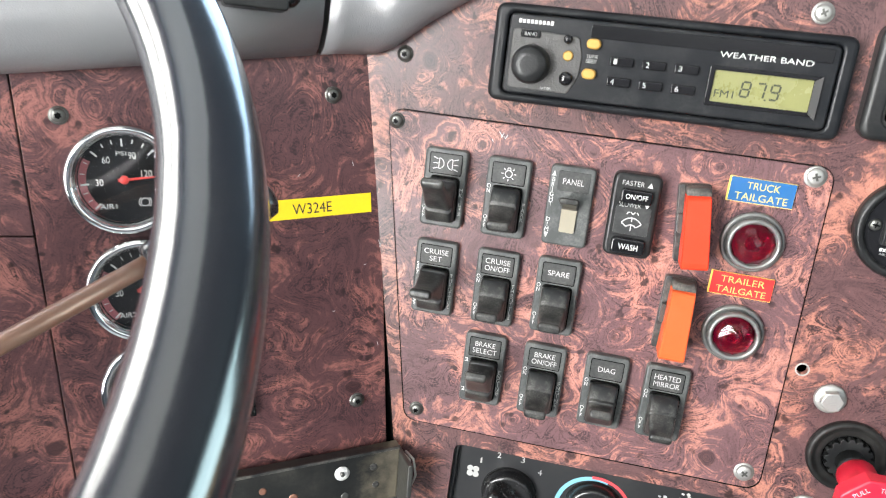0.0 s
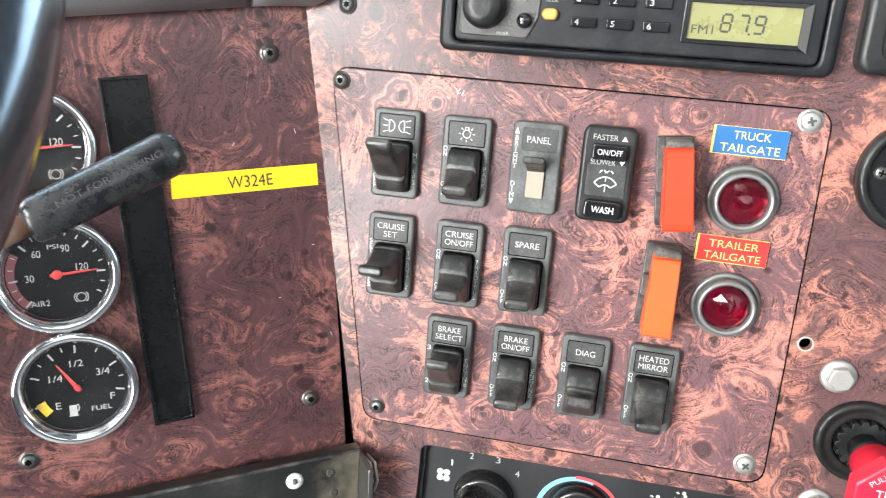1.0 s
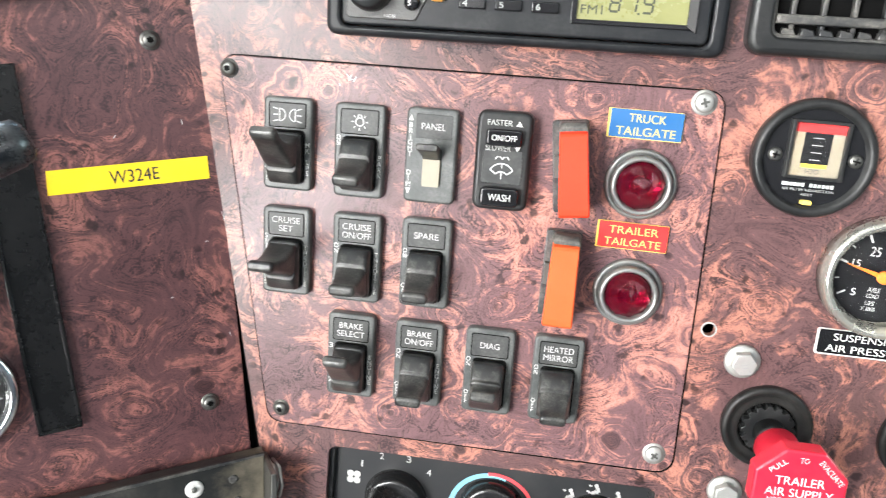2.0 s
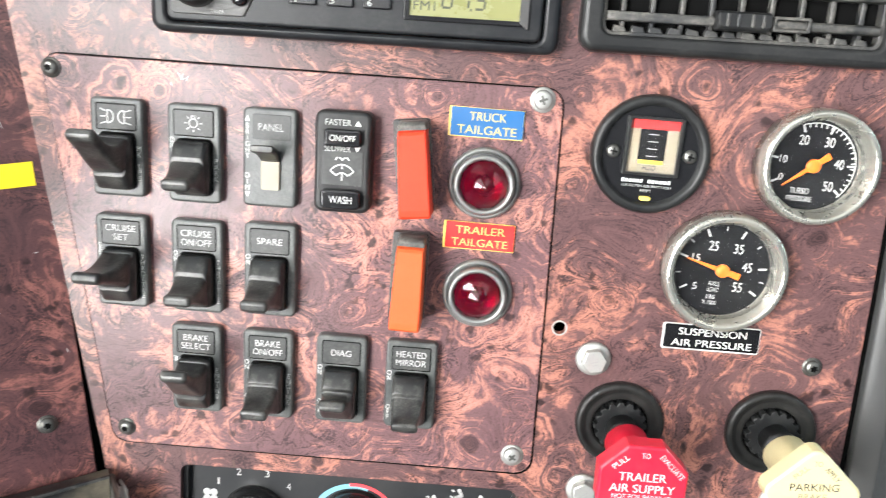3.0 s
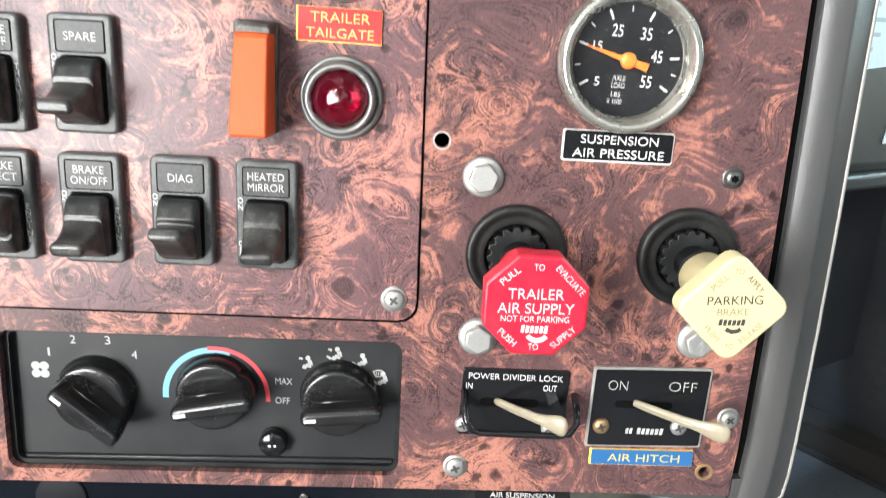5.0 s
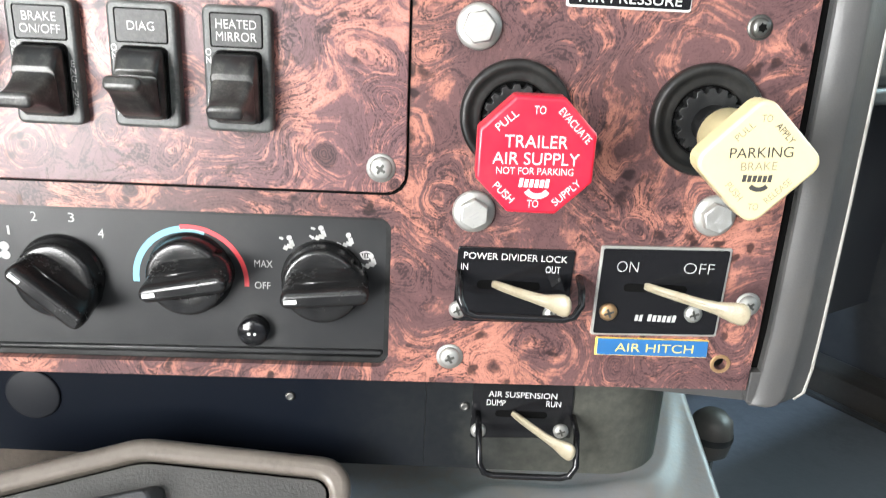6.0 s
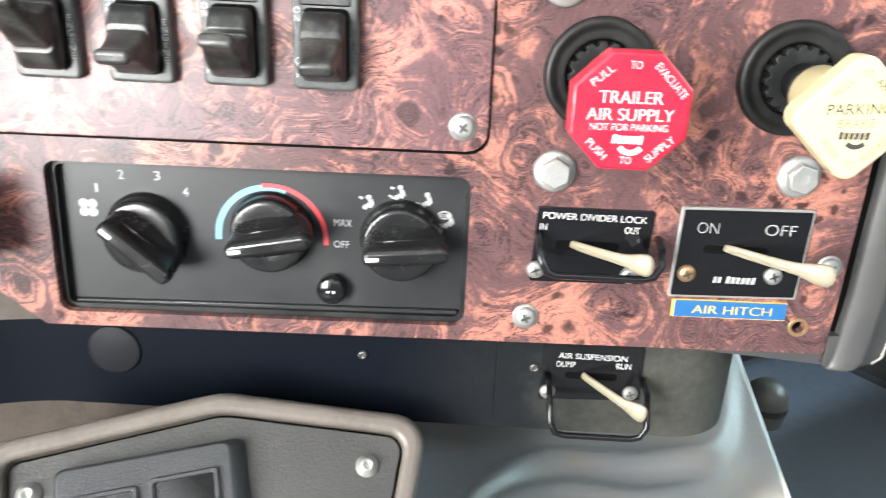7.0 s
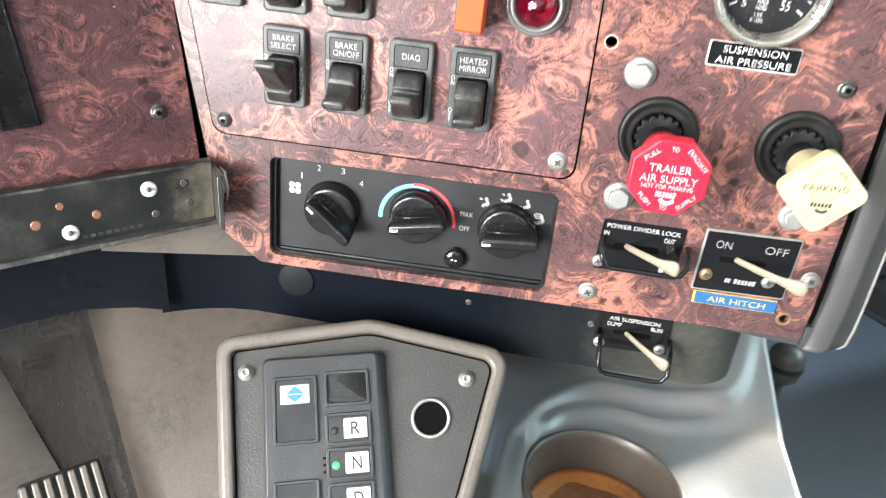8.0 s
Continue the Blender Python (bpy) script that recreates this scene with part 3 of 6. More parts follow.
BLACK_SCREW = "blackened torx screw in the burl panel"
for u, v, turn in ((-0.110, 1.000, 10), (-0.082, 0.828, 40)):
    screw(at(MAIN, u, v, 0.0016, turn), 0.0036, DARKSTEEL, "torx", "blackened torx screw in the switch plate", group="switch plate screws")
for u, v, turn in ((0.108, 1.000, 20), (0.109, 0.831, 55)):
    screw(at(MAIN, u, v, 0.0016, turn), 0.0044, STEEL, "cross", "bright cross-head screw in the switch plate", group="switch plate screws")
screw(at(MAIN, -0.109, 1.036, 0, 5), 0.0036, DARKSTEEL, "torx", BLACK_SCREW)
screw(at(MAIN, 0.094, 1.077, 0, 33), 0.0042, STEEL, "cross", "bright cross-head screw above the radio")
screw(at(MAIN, 0.242, 0.888, 0, 15), 0.0036, DARKSTEEL, "torx", "dull torx screw above the parking knob")
screw(at(MAIN, 0.1388, 0.7533, 0, 25), 0.0044, STEEL, "cross", "bright domed screw at the panel bottom")
screw(at(MAIN, 0.2570, 0.7822, 0, 50), 0.0040, STEEL, "cross", "bright cross-head screw beside a lever plate")
for u, v, turn in ((-0.0456, 0.2139, 12), (-0.0224, 0.0331, 40), (-0.1587, 0.0140, 8), (-0.1804, 0.1948, 70)):
    screw(at(LEFT, u, v, 0, turn), 0.0037, DARKSTEEL, "torx", BLACK_SCREW, group="gauge panel screws")


def bolt(m, label):
    ob = thing("flange_bolt", m, label, "bolt", "flange bolts")
    part("flange", lathe([(0.0082, 0), (0.0082, 0.0010), (0.0072, 0.0018), (0.0056, 0.0022)], 32), STEEL, ob)
    part("hex_head", prism(ngon(6, 0.0060), 0.0018, 0.0060, 0.0007), STEEL, ob)
    marks = [[(0.0034 * math.cos(a), 0.0034 * math.sin(a)), (0.0047 * math.cos(a), 0.0047 * math.sin(a))] for a in (0.4, 1.6, 2.9, 4.2, 5.3)]
    part("grade_mark", strokes(marks + [[(-0.002, 0), (0.002, 0.0004)], [(-0.001, -0.0014), (0.0015, -0.0012)]], 0.0005, 0.0060), GREYPRINT, ob)
    return ob


for u, v, turn in ((0.1425, 0.8835, 12), (0.1448, 0.8155, 30), (0.2372, 0.8183, 44)):
    bolt(at(MAIN, u, v, 0, turn), "dull zinc flange bolt beside an air valve knob")


# ---- rocker switches ----
def icon(kind):
    if kind == "headlamp":
        lines = []
        for s in (-1, 1):
            lines.append([(s * 0.0038, 0.0029), (s * 0.0038, -0.0029)])
            lines.append([(s * 0.0038 - s * 0.0028 * math.sin(a), 0.0029 * math.cos(a)) for a in (math.pi * k / 8 for k in range(9))])
            lines += [[(s * 0.0044, y), (s * 0.0070, y * 1.35)] for y in (0.0024, 0.0, -0.0024)]
        return lines
    if kind == "bulb":
        lines = [arc(0, 0, 0.0019, 0, 360, 16)]
        lines += [[(0.0028 * math.cos(a), 0.0028 * math.sin(a)), (0.0040 * math.cos(a), 0.0040 * math.sin(a))] for a in (math.pi * (k / 4) for k in range(8)) if abs(a - math.pi / 2) > 0.1]
        return lines + [[(-0.0008, 0.0019), (-0.0008, 0.0032), (0.0008, 0.0032), (0.0008, 0.0019)]]
    return []


def rocker_paddle(c, tip_v, tip_n):
    """A rocker block with a ridge across it, from which a scooped lever sweeps out to a thick rounded end."""
    f = 1 if tip_v < -0.002 else -1
    root, tip = Vector((c - f * 0.0030, 0.0116)), Vector((tip_v, tip_n))
    knee = Vector((c - f * 0.0030, 0.0116 + 0.40 * (tip_n - 0.0116)))
    bars = [((c, 0.0040), (f, 0), 0.0121, 0.0158), ((c, 0.0082), (f, 0), 0.0120, 0.0158), ((c, 0.0094), (f, 0.02), 0.0115, 0.0152)]
    bars += [((c - f * 0.0026, 0.0112), (f, 0.24), 0.0088, 0.0148), ((c - f * 0.0028, 0.0115), (f, 0.26), 0.0084, 0.0144), ((c - f * 0.0032, 0.0119), (f, 0.08), 0.0072, 0.0146)]
    for s, half, w in ((0.12, 0.0064, 0.0144), (0.25, 0.0052, 0.0140), (0.40, 0.0040, 0.0135), (0.55, 0.0031, 0.0129), (0.70, 0.0025, 0.0123), (0.80, 0.0023, 0.0120), (0.88, 0.0026, 0.0122), (0.94, 0.0026, 0.0122), (0.98, 0.0020, 0.0116), (1.0, 0.0009, 0.0100)):
        mid = root * (1 - s) ** 2 + knee * 2 * s * (1 - s) + tip * s ** 2
        run = ((knee - root) * (1 - s) + (tip - knee) * s).normalized()
        bars.append((mid, (run.y * f, -run.x * f), half, w))
    bm, last = bmesh.new(), None
    for (v, n), way, half, w in bars:
        up = Vector(way).normalized()
        now = [bm.verts.new((x, v + up.x * y * f, n + up.y * y * f)) for x, y in rrect(w, 2 * half, min(half * 0.8, 0.0020))]
        if last:
            bridge(bm, last, now, True)
        else:
            bm.faces.new(now[::-1])
        last = now
    bm.faces.new(last)
    bmesh.ops.recalc_face_normals(bm, faces=bm.faces)
    return bm


def rocker_switch(u, v, words, tip_v, tip_n, side, label, marks=()):
    """A dusty rocker with a paddle. tip_v, tip_n: the paddle's end; side: small words down the edge."""
    ob = thing("rocker_switch", at(MAIN, u, v, 0.0016), label, "rocker switch", "dash rocker switches")
    part("bezel", prism(rrect(0.0240, 0.0438, 0.0026), 0, 0.0046, 0.0013), SWITCH, ob)
    part("legend_frame", rim(rrect(0.0184, 0.0118, 0.0010, 0, 0.0136), rrect(0.0176, 0.0110, 0.0008, 0, 0.0136), 0.0044, 0.00482), VOID, ob)
    part("legend_plate", prism(rrect(0.0176, 0.0110, 0.0008, 0, 0.0136), 0.0044, 0.0048, 0.0002), LEGEND, ob)
    part("rocker_well", prism(rrect(0.0166, 0.0254, 0.0022, 0.0004, -0.0058), 0.0044, 0.0049), VOID, ob)
    part("rocker", rocker_paddle(-0.0062, tip_v, tip_n), ROCKER, ob)
    if words in ("headlamp", "bulb"):
        part("symbol", strokes(icon(words), 0.00048, 0.0048, depth=0.00012), PRINT, ob, m=Matrix.Translation((0, 0.0136, 0)))
    else:
        rows = words.split("|")
        for k, row in enumerate(rows):
            lettering(ob, row, min(0.0152, 0.00235 * len(row)), 0.0030, 0, 0.0136 + (0.0021 if len(rows) == 2 else 0) - 0.0042 * k, 0.00492, PRINT, thin=0.004)
    left, right = side
    if left[0]:
        lettering(ob, left[0], 0.0020, 0.0025 * len(left[0]), -0.0100, 0.0046, 0.00475, WHITE, upright=True)
    if left[1]:
        lettering(ob, left[1], 0.0020, 0.0024 * len(left[1]), -0.0100, -0.0140, 0.00475, WHITE, upright=True)
    if right:
        lettering(ob, right, 0.0020, 0.0026 * len(right), 0.0100, -0.0066, 0.00475, WHITE, upright=True)
    return ob


ON_OFF = ("ON", "OFF")
rocker_switch(-0.0790, 0.9670, "headlamp", 0.0095, 0.036, (("", "OFF"), "MK LPS"), "dusty charcoal rocker switch with headlamp symbol, paddle up")
rocker_switch(-0.0440, 0.9665, "bulb", -0.0112, 0.027, (ON_OFF, "PARK"), "dusty charcoal rocker switch with lamp symbol, paddle down")
rocker_switch(-0.0790, 0.9145, "CRUISE|SET", 0.0010, 0.038, (("SET", "RES"), "THROTTLE"), "charcoal cruise set rocker with long level paddle")
rocker_switch(-0.0435, 0.9145, "CRUISE|ON/OFF", -0.0095, 0.029, (ON_OFF, "THROTTLE"), "dusty cruise on off rocker switch, paddle down")
rocker_switch(-0.0095, 0.9155, "SPARE", -0.0100, 0.0295, (ON_OFF, ""), "dusty spare rocker switch, paddle down")
rocker_switch(-0.0445, 0.8640, "BRAKE|SELECT", 0.0085, 0.032, (("3", "2"), "ENGINE"), "dusty brake select rocker, paddle in the middle")
rocker_switch(-0.0100, 0.8640, "BRAKE|ON/OFF", -0.0105, 0.028, (ON_OFF, "ENGINE"), "dusty engine brake rocker switch, paddle down")
rocker_switch(0.0250, 0.8645, "DIAG", -0.0030, 0.026, (ON_OFF, ""), "dusty diagnostic rocker switch, paddle near level")
rocker_switch(0.0580, 0.8645, "HEATED|MIRROR", -0.0128, 0.0245, (ON_OFF, ""), "scuffed heated mirror rocker switch, paddle down")

dimmer = thing("dimmer_switch", at(MAIN, -0.0100, 0.9670, 0.0016), "charcoal panel dimmer switch with ivory slider", "dimmer switch")
part("bezel", prism(rrect(0.0240, 0.0438, 0.0026), 0, 0.0046, 0.0013), SWITCH, dimmer)
part("legend_plate", prism(rrect(0.0170, 0.0110, 0.0008, 0.001, 0.0136), 0.0044, 0.0048, 0.0002), LEGEND, dimmer)
part("slider", loft([(0.0044, 0.0008, -0.0066, 0.0084, 0.0150, 0.0008), (0.0062, 0.0008, -0.0066, 0.0080, 0.0146, 0.0008)]), IVORY, dimmer, "ivory slider plate")
part("thumb_tab", loft([(0.0050, 0.0008, 0.0010, 0.0086, 0.0060, 0.001), (0.0080, 0.0007, 0.0022, 0.0088, 0.0046, 0.0014), (0.0120, 0.0005, 0.0040, 0.0098, 0.0036, 0.0015), (0.0160, 0.0002, 0.0052, 0.0104, 0.0034, 0.0015), (0.0172, 0.0002, 0.0054, 0.0092, 0.0022, 0.0010)]), ROCKER, dimmer)
lettering(dimmer, "PANEL", 0.0112, 0.0031, 0.0008, 0.0136, 0.00492, PRINT, thin=0.004)
lettering(dimmer, "BRIGHT", 0.0020, 0.0156, -0.0098, 0.0072, 0.00475, WHITE, upright=True)
lettering(dimmer, "DIM", 0.0020, 0.0078, -0.0098, -0.0108, 0.00475, WHITE, upright=True)
part("arrow", prism([(-0.0109, 0.0158), (-0.0087, 0.0158), (-0.0098, 0.0186)], 0.0046, 0.00475), WHITE, dimmer)
part("arrow", prism([(-0.0109, -0.0154), (-0.0098, -0.0182), (-0.0087, -0.0154)], 0.0046, 0.00475), WHITE, dimmer)

wiper = thing("wiper_switch", at(MAIN, 0.0235, 0.9680, 0.0016), "black wiper and washer switch with two push buttons", "wiper switch")
part("housing", prism(rrect(0.0250, 0.0446, 0.0040), 0, 0.0090, 0.0020), BLACK, wiper)
part("button", prism(rrect(0.0160, 0.0074, 0.0014, 0.0002, 0.0108), 0.0088, 0.0124, 0.0010), GLOSS, wiper, "on off push button")
part("button", prism(rrect(0.0176, 0.0088, 0.0024, 0.0000, -0.0158), 0.0088, 0.0126, 0.0012), GLOSS, wiper, "wash push button")
part("symbol_panel", prism(rrect(0.0180, 0.0150, 0.0010, 0.0, -0.0024), 0.0088, 0.0093, 0.0002), LEGEND, wiper)
lettering(wiper, "FASTER", 0.0112, 0.0026, -0.0022, 0.0172, 0.00915, GREYPRINT)
lettering(wiper, "ON/OFF", 0.0112, 0.0026, 0.0004, 0.0108, 0.01255, WHITE)
lettering(wiper, "SLOWER", 0.0112, 0.0026, -0.0022, 0.0060, 0.00945, GREYPRINT)
lettering(wiper, "WASH", 0.0100, 0.0032, 0.0002, -0.0158, 0.01275, WHITE)
part("arrow", prism([(0.0050, 0.0160), (0.0078, 0.0160), (0.0064, 0.0184)], 0.0090, 0.00915), WHITE, wiper)
part("arrow", prism([(0.0050, 0.0072), (0.0064, 0.0048), (0.0078, 0.0072)], 0.0090, 0.00945), WHITE, wiper)
fan_shape = [arc(0, -0.0090, 0.0090, 40, 140), arc(0, -0.0090, 0.0050, 48, 132), [(0.0069, -0.0032), (0.0034, -0.0053)], [(-0.0069, -0.0032), (-0.0034, -0.0053)], [(0, -0.0076), (0, -0.0040)], [(0, -0.0022), (0, -0.0004)]]
fan_shape += [arc(s * 0.0021, 0.0012, 0.0021, 20, 80) for s in (-1, 1)] + [arc(s * 0.0021, 0.0012, 0.0021, 100, 160) for s in (-1, 1)]
part("symbol", strokes(fan_shape, 0.0007, 0.0093, depth=0.00012), PRINT, wiper, m=Matrix.Translation((0, -0.0008, 0)) @ Matrix.Diagonal((0.74, 0.92, 1, 1)))


# ---- guarded toggles, jewel lamps and engraved labels ----
def guard(u, v, turn, material, label):
    ob = thing("toggle_guard", at(MAIN, u, v, 0.0016, turn), label, "switch guard", "tailgate toggles")
    part("base", prism(rrect(0.0164, 0.0416, 0.0016, -0.0012, 0.0014), 0, 0.0040, 0.0006), DUSTY, ob, "dusty black base")
    part("hinge", loft([(0.003, 0, 0.0196, 0.0128, 0.0044, 0.001), (0.0120, 0, 0.0194, 0.0124, 0.0044, 0.002), (0.0142, 0, 0.0186, 0.0116, 0.0026, 0.001)]), DUSTY, ob, "dusty black hinge block")
    bm = bmesh.new()
    profile = [(0.0178, 0.0044), (0.0182, 0.0136), (0.0172, 0.0164), (0.0160, 0.0172), (-0.0150, 0.0222), (-0.0176, 0.0222), (-0.0186, 0.0212), (-0.0188, 0.0060)]
    rows = []
    for x, s in ((-0.0068, 0.0010), (-0.0066, 0.0004), (-0.0061, 0.0), (0.0061, 0.0), (0.0066, 0.0004), (0.0068, 0.0010)):
        rows.append([bm.verts.new((x * (1.0 - 3.0 * (y + 0.0186)), y - s * (0.6 if y > 0.012 else -0.6 if y < -0.012 else 0), n - (s if n > 0.012 else 0))) for y, n in profile])
    for a, b in zip(rows, rows[1:]):
        for i in range(len(profile) - 1):
            bm.faces.new((a[i], a[i + 1], b[i + 1], b[i]))
    bm.faces.new(rows[0])
    bm.faces.new(rows[-1][::-1])
    part("cover", bm, material, ob, "hinged safety cover, shut")
    part("clip", prism(rrect(0.0022, 0.0100, 0.0004, -0.0076, 0.0020), 0.003, 0.0080), DARKSTEEL, ob)
    return ob


guard(0.0555, 0.9665, 6.0, GUARDRED, "red-orange flip guard over the truck tailgate toggle")
guard(0.0555, 0.9160, -1.0, GUARDORANGE, "faded orange flip guard over the trailer tailgate toggle")


def jewel_lamp(u, v, turn, label):
    ob = thing("indicator_lamp", at(MAIN, u, v, 0.0016, turn), label, "indicator lamp", "tailgate lamps")
    part("outer_ring", lathe([(0.0160, 0), (0.0160, 0.0016), (0.0152, 0.0028), (0.0143, 0.0030), (0.0139, 0.0022), (0.0132, 0.0022)], 48), LAMPRING, ob)
    part("collar", lathe([(0.0134, 0.0015), (0.0134, 0.0062), (0.0128, 0.0076), (0.0118, 0.0079), (0.0109, 0.0066), (0.0107, 0.0030)], 48), LAMPRING, ob)
    back = bmesh.new()
    tiers = [ring(back, ngon(12, rr, first=ff), n) for rr, n, ff in ((0.0108, 0.0034, 0), (0.0066, 0.0021, 15), (0.0026, 0.0032, 0))]
    for lower, upper in zip(tiers, tiers[1:]):
        for i in range(12):
            j = (i + 1) % 12
            back.faces.new((lower[i], lower[j], upper[i]))
            back.faces.new((lower[j], upper[j], upper[i]))
    back.faces.new(tiers[2])
    part("reflector", back, RUBYBACK, ob, "faceted red backing of the lens")
    bm = bmesh.new()
    tiers = [ring(bm, ngon(10, rr, first=ff), n) for rr, n, ff in ((0.0107, 0.0036, 0), (0.0107, 0.0058, 0), (0.0082, 0.0088, 18), (0.0042, 0.0112, 0))]
    bm.faces.new(tiers[0][::-1])
    for lower, upper in zip(tiers, tiers[1:]):
        for i in range(10):
            j = (i + 1) % 10
            bm.faces.new((lower[i], lower[j], upper[i]))
            bm.faces.new((lower[j], upper[j], upper[i]))
    top = bm.verts.new((0.0006, -0.0004, 0.0124))
    for i in range(10):
        bm.faces.new((tiers[3][i], tiers[3][(i + 1) % 10], top))
    part("jewel", bm, JEWEL, ob, "faceted ruby red lens")
    return ob


jewel_lamp(0.0855, 0.9622, 8, "unlit ruby jewel lamp below the truck tailgate label")
jewel_lamp(0.0862, 0.9115, 27, "unlit ruby jewel lamp below the trailer tailgate label")


def engraved(u, v, w, h, rows, material, turn, label, m0=0.0016, edge=True):
    ob = thing("engraved_label", at(MAIN, u, v, m0, turn), label, "label")
    part("core", prism(rrect(w, h, 0.0003), 0, 0.0009), LABELYELLOW, ob, "yellow core showing at the edges")
    part("face", prism(rrect(w - 0.0010, h - 0.0005, 0.0003, 0.0003, 0.0001), 0.0009, 0.0013), material, ob)
    for k, (row, rw, rh, du, dv) in enumerate(rows):
        lettering(ob, row, rw, rh, du, dv, 0.00142, ENGRAVED, thin=0.002)
    return ob


engraved(0.0845, 0.9885, 0.0325, 0.0128, [("TRUCK", 0.0160, 0.0037, 0.0006, 0.0027), ("TAILGATE", 0.0258, 0.0037, 0.0004, -0.0031)], LABELBLUE, -0.8, "blue engraved label with yellow truck tailgate lettering")
engraved(0.0850, 0.9380, 0.0320, 0.0125, [("TRAILER", 0.0222, 0.0035, 0.0004, 0.0027), ("TAILGATE", 0.0252, 0.0035, 0.0004, -0.0029)], LABELRED, -0.8, "red engraved label with yellow trailer tailgate lettering")
engraved(0.2208, 0.7616, 0.0460, 0.0076, [("AIR HITCH", 0.0320, 0.0037, 0.0010, 0.0)], LABELBLUE, 0.8, "blue engraved air hitch label below a lever plate", 0.0)

sus_label = thing("gauge_label", at(MAIN, 0.1945, 0.8980, 0), "black and white suspension air pressure label", "label")
part("border", prism(rrect(0.0440, 0.0124, 0.0010), 0, 0.0008), WHITE, sus_label, "white border")
part("face", prism(rrect(0.0428, 0.0113, 0.0008, 0.0002, 0.0002), 0.0008, 0.0011), GLOSS, sus_label)
lettering(sus_label, "SUSPENSION", 0.0306, 0.0034, 0.0004, 0.0027, 0.00125, WHITE)
lettering(sus_label, "AIR PRESSURE", 0.0362, 0.0034, 0.0004, -0.0027, 0.00125, WHITE)

tape = solo("label_tape", prism([(-0.0916, 0.1417), (-0.0203, 0.1496), (-0.0213, 0.1606), (-0.0920, 0.1530)], 0.0, 0.0004), TAPE, LEFT, "yellow label tape with black letters on the gauge panel", "label tape")
lettering(tape, "W324E", 0.0220, 0.0060, -0.0545, 0.1512, 0.00055, BLACKPRINT, turn=6.3)


# ---- gauges ----
def tick_lines(r0, r1, angles):
    return [[(r0 * math.cos(radians(a)), r0 * math.sin(radians(a))), (r1 * math.cos(radians(a)), r1 * math.sin(radians(a)))] for a in angles]


def gauge(m, r, bezel, deep, label, ticks, small, words, needle, needle_mat, hub=0.0030):
    """A round instrument; ticks and small: angles; words: (text, angle or None, radius, w, h, u, v)."""
    ob = thing("gauge", m, label, "gauge", "dash gauges")
    part("bezel", lathe([(r, 0), (r, deep * 0.62), (r * 0.985, deep * 0.84), (r * 0.95, deep), (r * 0.885, deep), (r * 0.86, deep * 0.94), (r * 0.845, deep * 0.80), (r * 0.81, deep * 0.70), (r * 0.79, deep * 0.45), (r * 0.785, 0.0016)], 64), bezel, ob)
    part("dial", lathe([(r * 0.82, 0.0006), (r * 0.82, 0.0018)], 48), DIAL, ob)
    if ticks:
        part("tick_marks", strokes(tick_lines(r * 0.60, r * 0.735, ticks), 0.00085, 0.0018), WHITE, ob)
    if small:
        part("tick_marks", strokes(tick_lines(r * 0.66, r * 0.735, small), 0.0005, 0.0018), WHITE, ob)
    for text, w, h, u, v in words:
        lettering(ob, text, w, h, u, v, 0.00192, WHITE if h > 0.0017 else GREYPRINT)
    a, length, tail, wide = needle
    d, s = Vector((math.cos(radians(a)), math.sin(radians(a)))), Vector((-math.sin(radians(a)), math.cos(radians(a))))
    shape = [d * length + s * 0.0002, -d * tail + s * wide, -d * tail - s * wide, d * length - s * 0.0002]
    part("needle", prism([tuple(p) for p in shape], 0.0034, 0.0039), needle_mat, ob)
    part("needle_hub", lathe([(hub, 0.0030), (hub, 0.0042), (hub * 0.8, 0.0048), (0.0004, 0.0048)], 24), needle_mat, ob)
    pane = part("glass", lathe([(r * 0.80, deep * 0.56), (r * 0.80, deep * 0.56 + 0.0004)], 40), GLASS, ob, "clear cover glass")
    pane.visible_shadow = False
    return ob


def around(text, angle, radius, w, h):
    return (text, w, h, radius * math.cos(radians(angle)), radius * math.sin(radians(angle)))


turbo = gauge(at(MAIN, 0.2250, 0.9800, 0, -2), 0.0246, CHROME, 0.0130, "worn chrome turbo pressure gauge with orange needle",
      [208, 172, 112, 70, 4, -40], [k for k in range(-40, 113, 8)],
      [around("10", 172, 0.0125, 0.0032, 0.0032), around("20", 117, 0.0118, 0.0040, 0.0042), around("30", 62, 0.0118, 0.0040, 0.0042), around("40", 8, 0.0113, 0.0040, 0.0042), around("50", -44, 0.0118, 0.0040, 0.0042), around("0", 206, 0.0135, 0.0018, 0.0030),
       ("TURBO", 0.0080, 0.0026, -0.0030, -0.0112), ("PRESSURE", 0.0108, 0.0022, -0.0026, -0.0146)], (219, 0.0150, 0.0078, 0.0014), ORANGE)
part("scale_arc", strokes([arc(0, 0, 0.0181, 112, -44, 30)], 0.00045, 0.0018), WHITE, turbo)
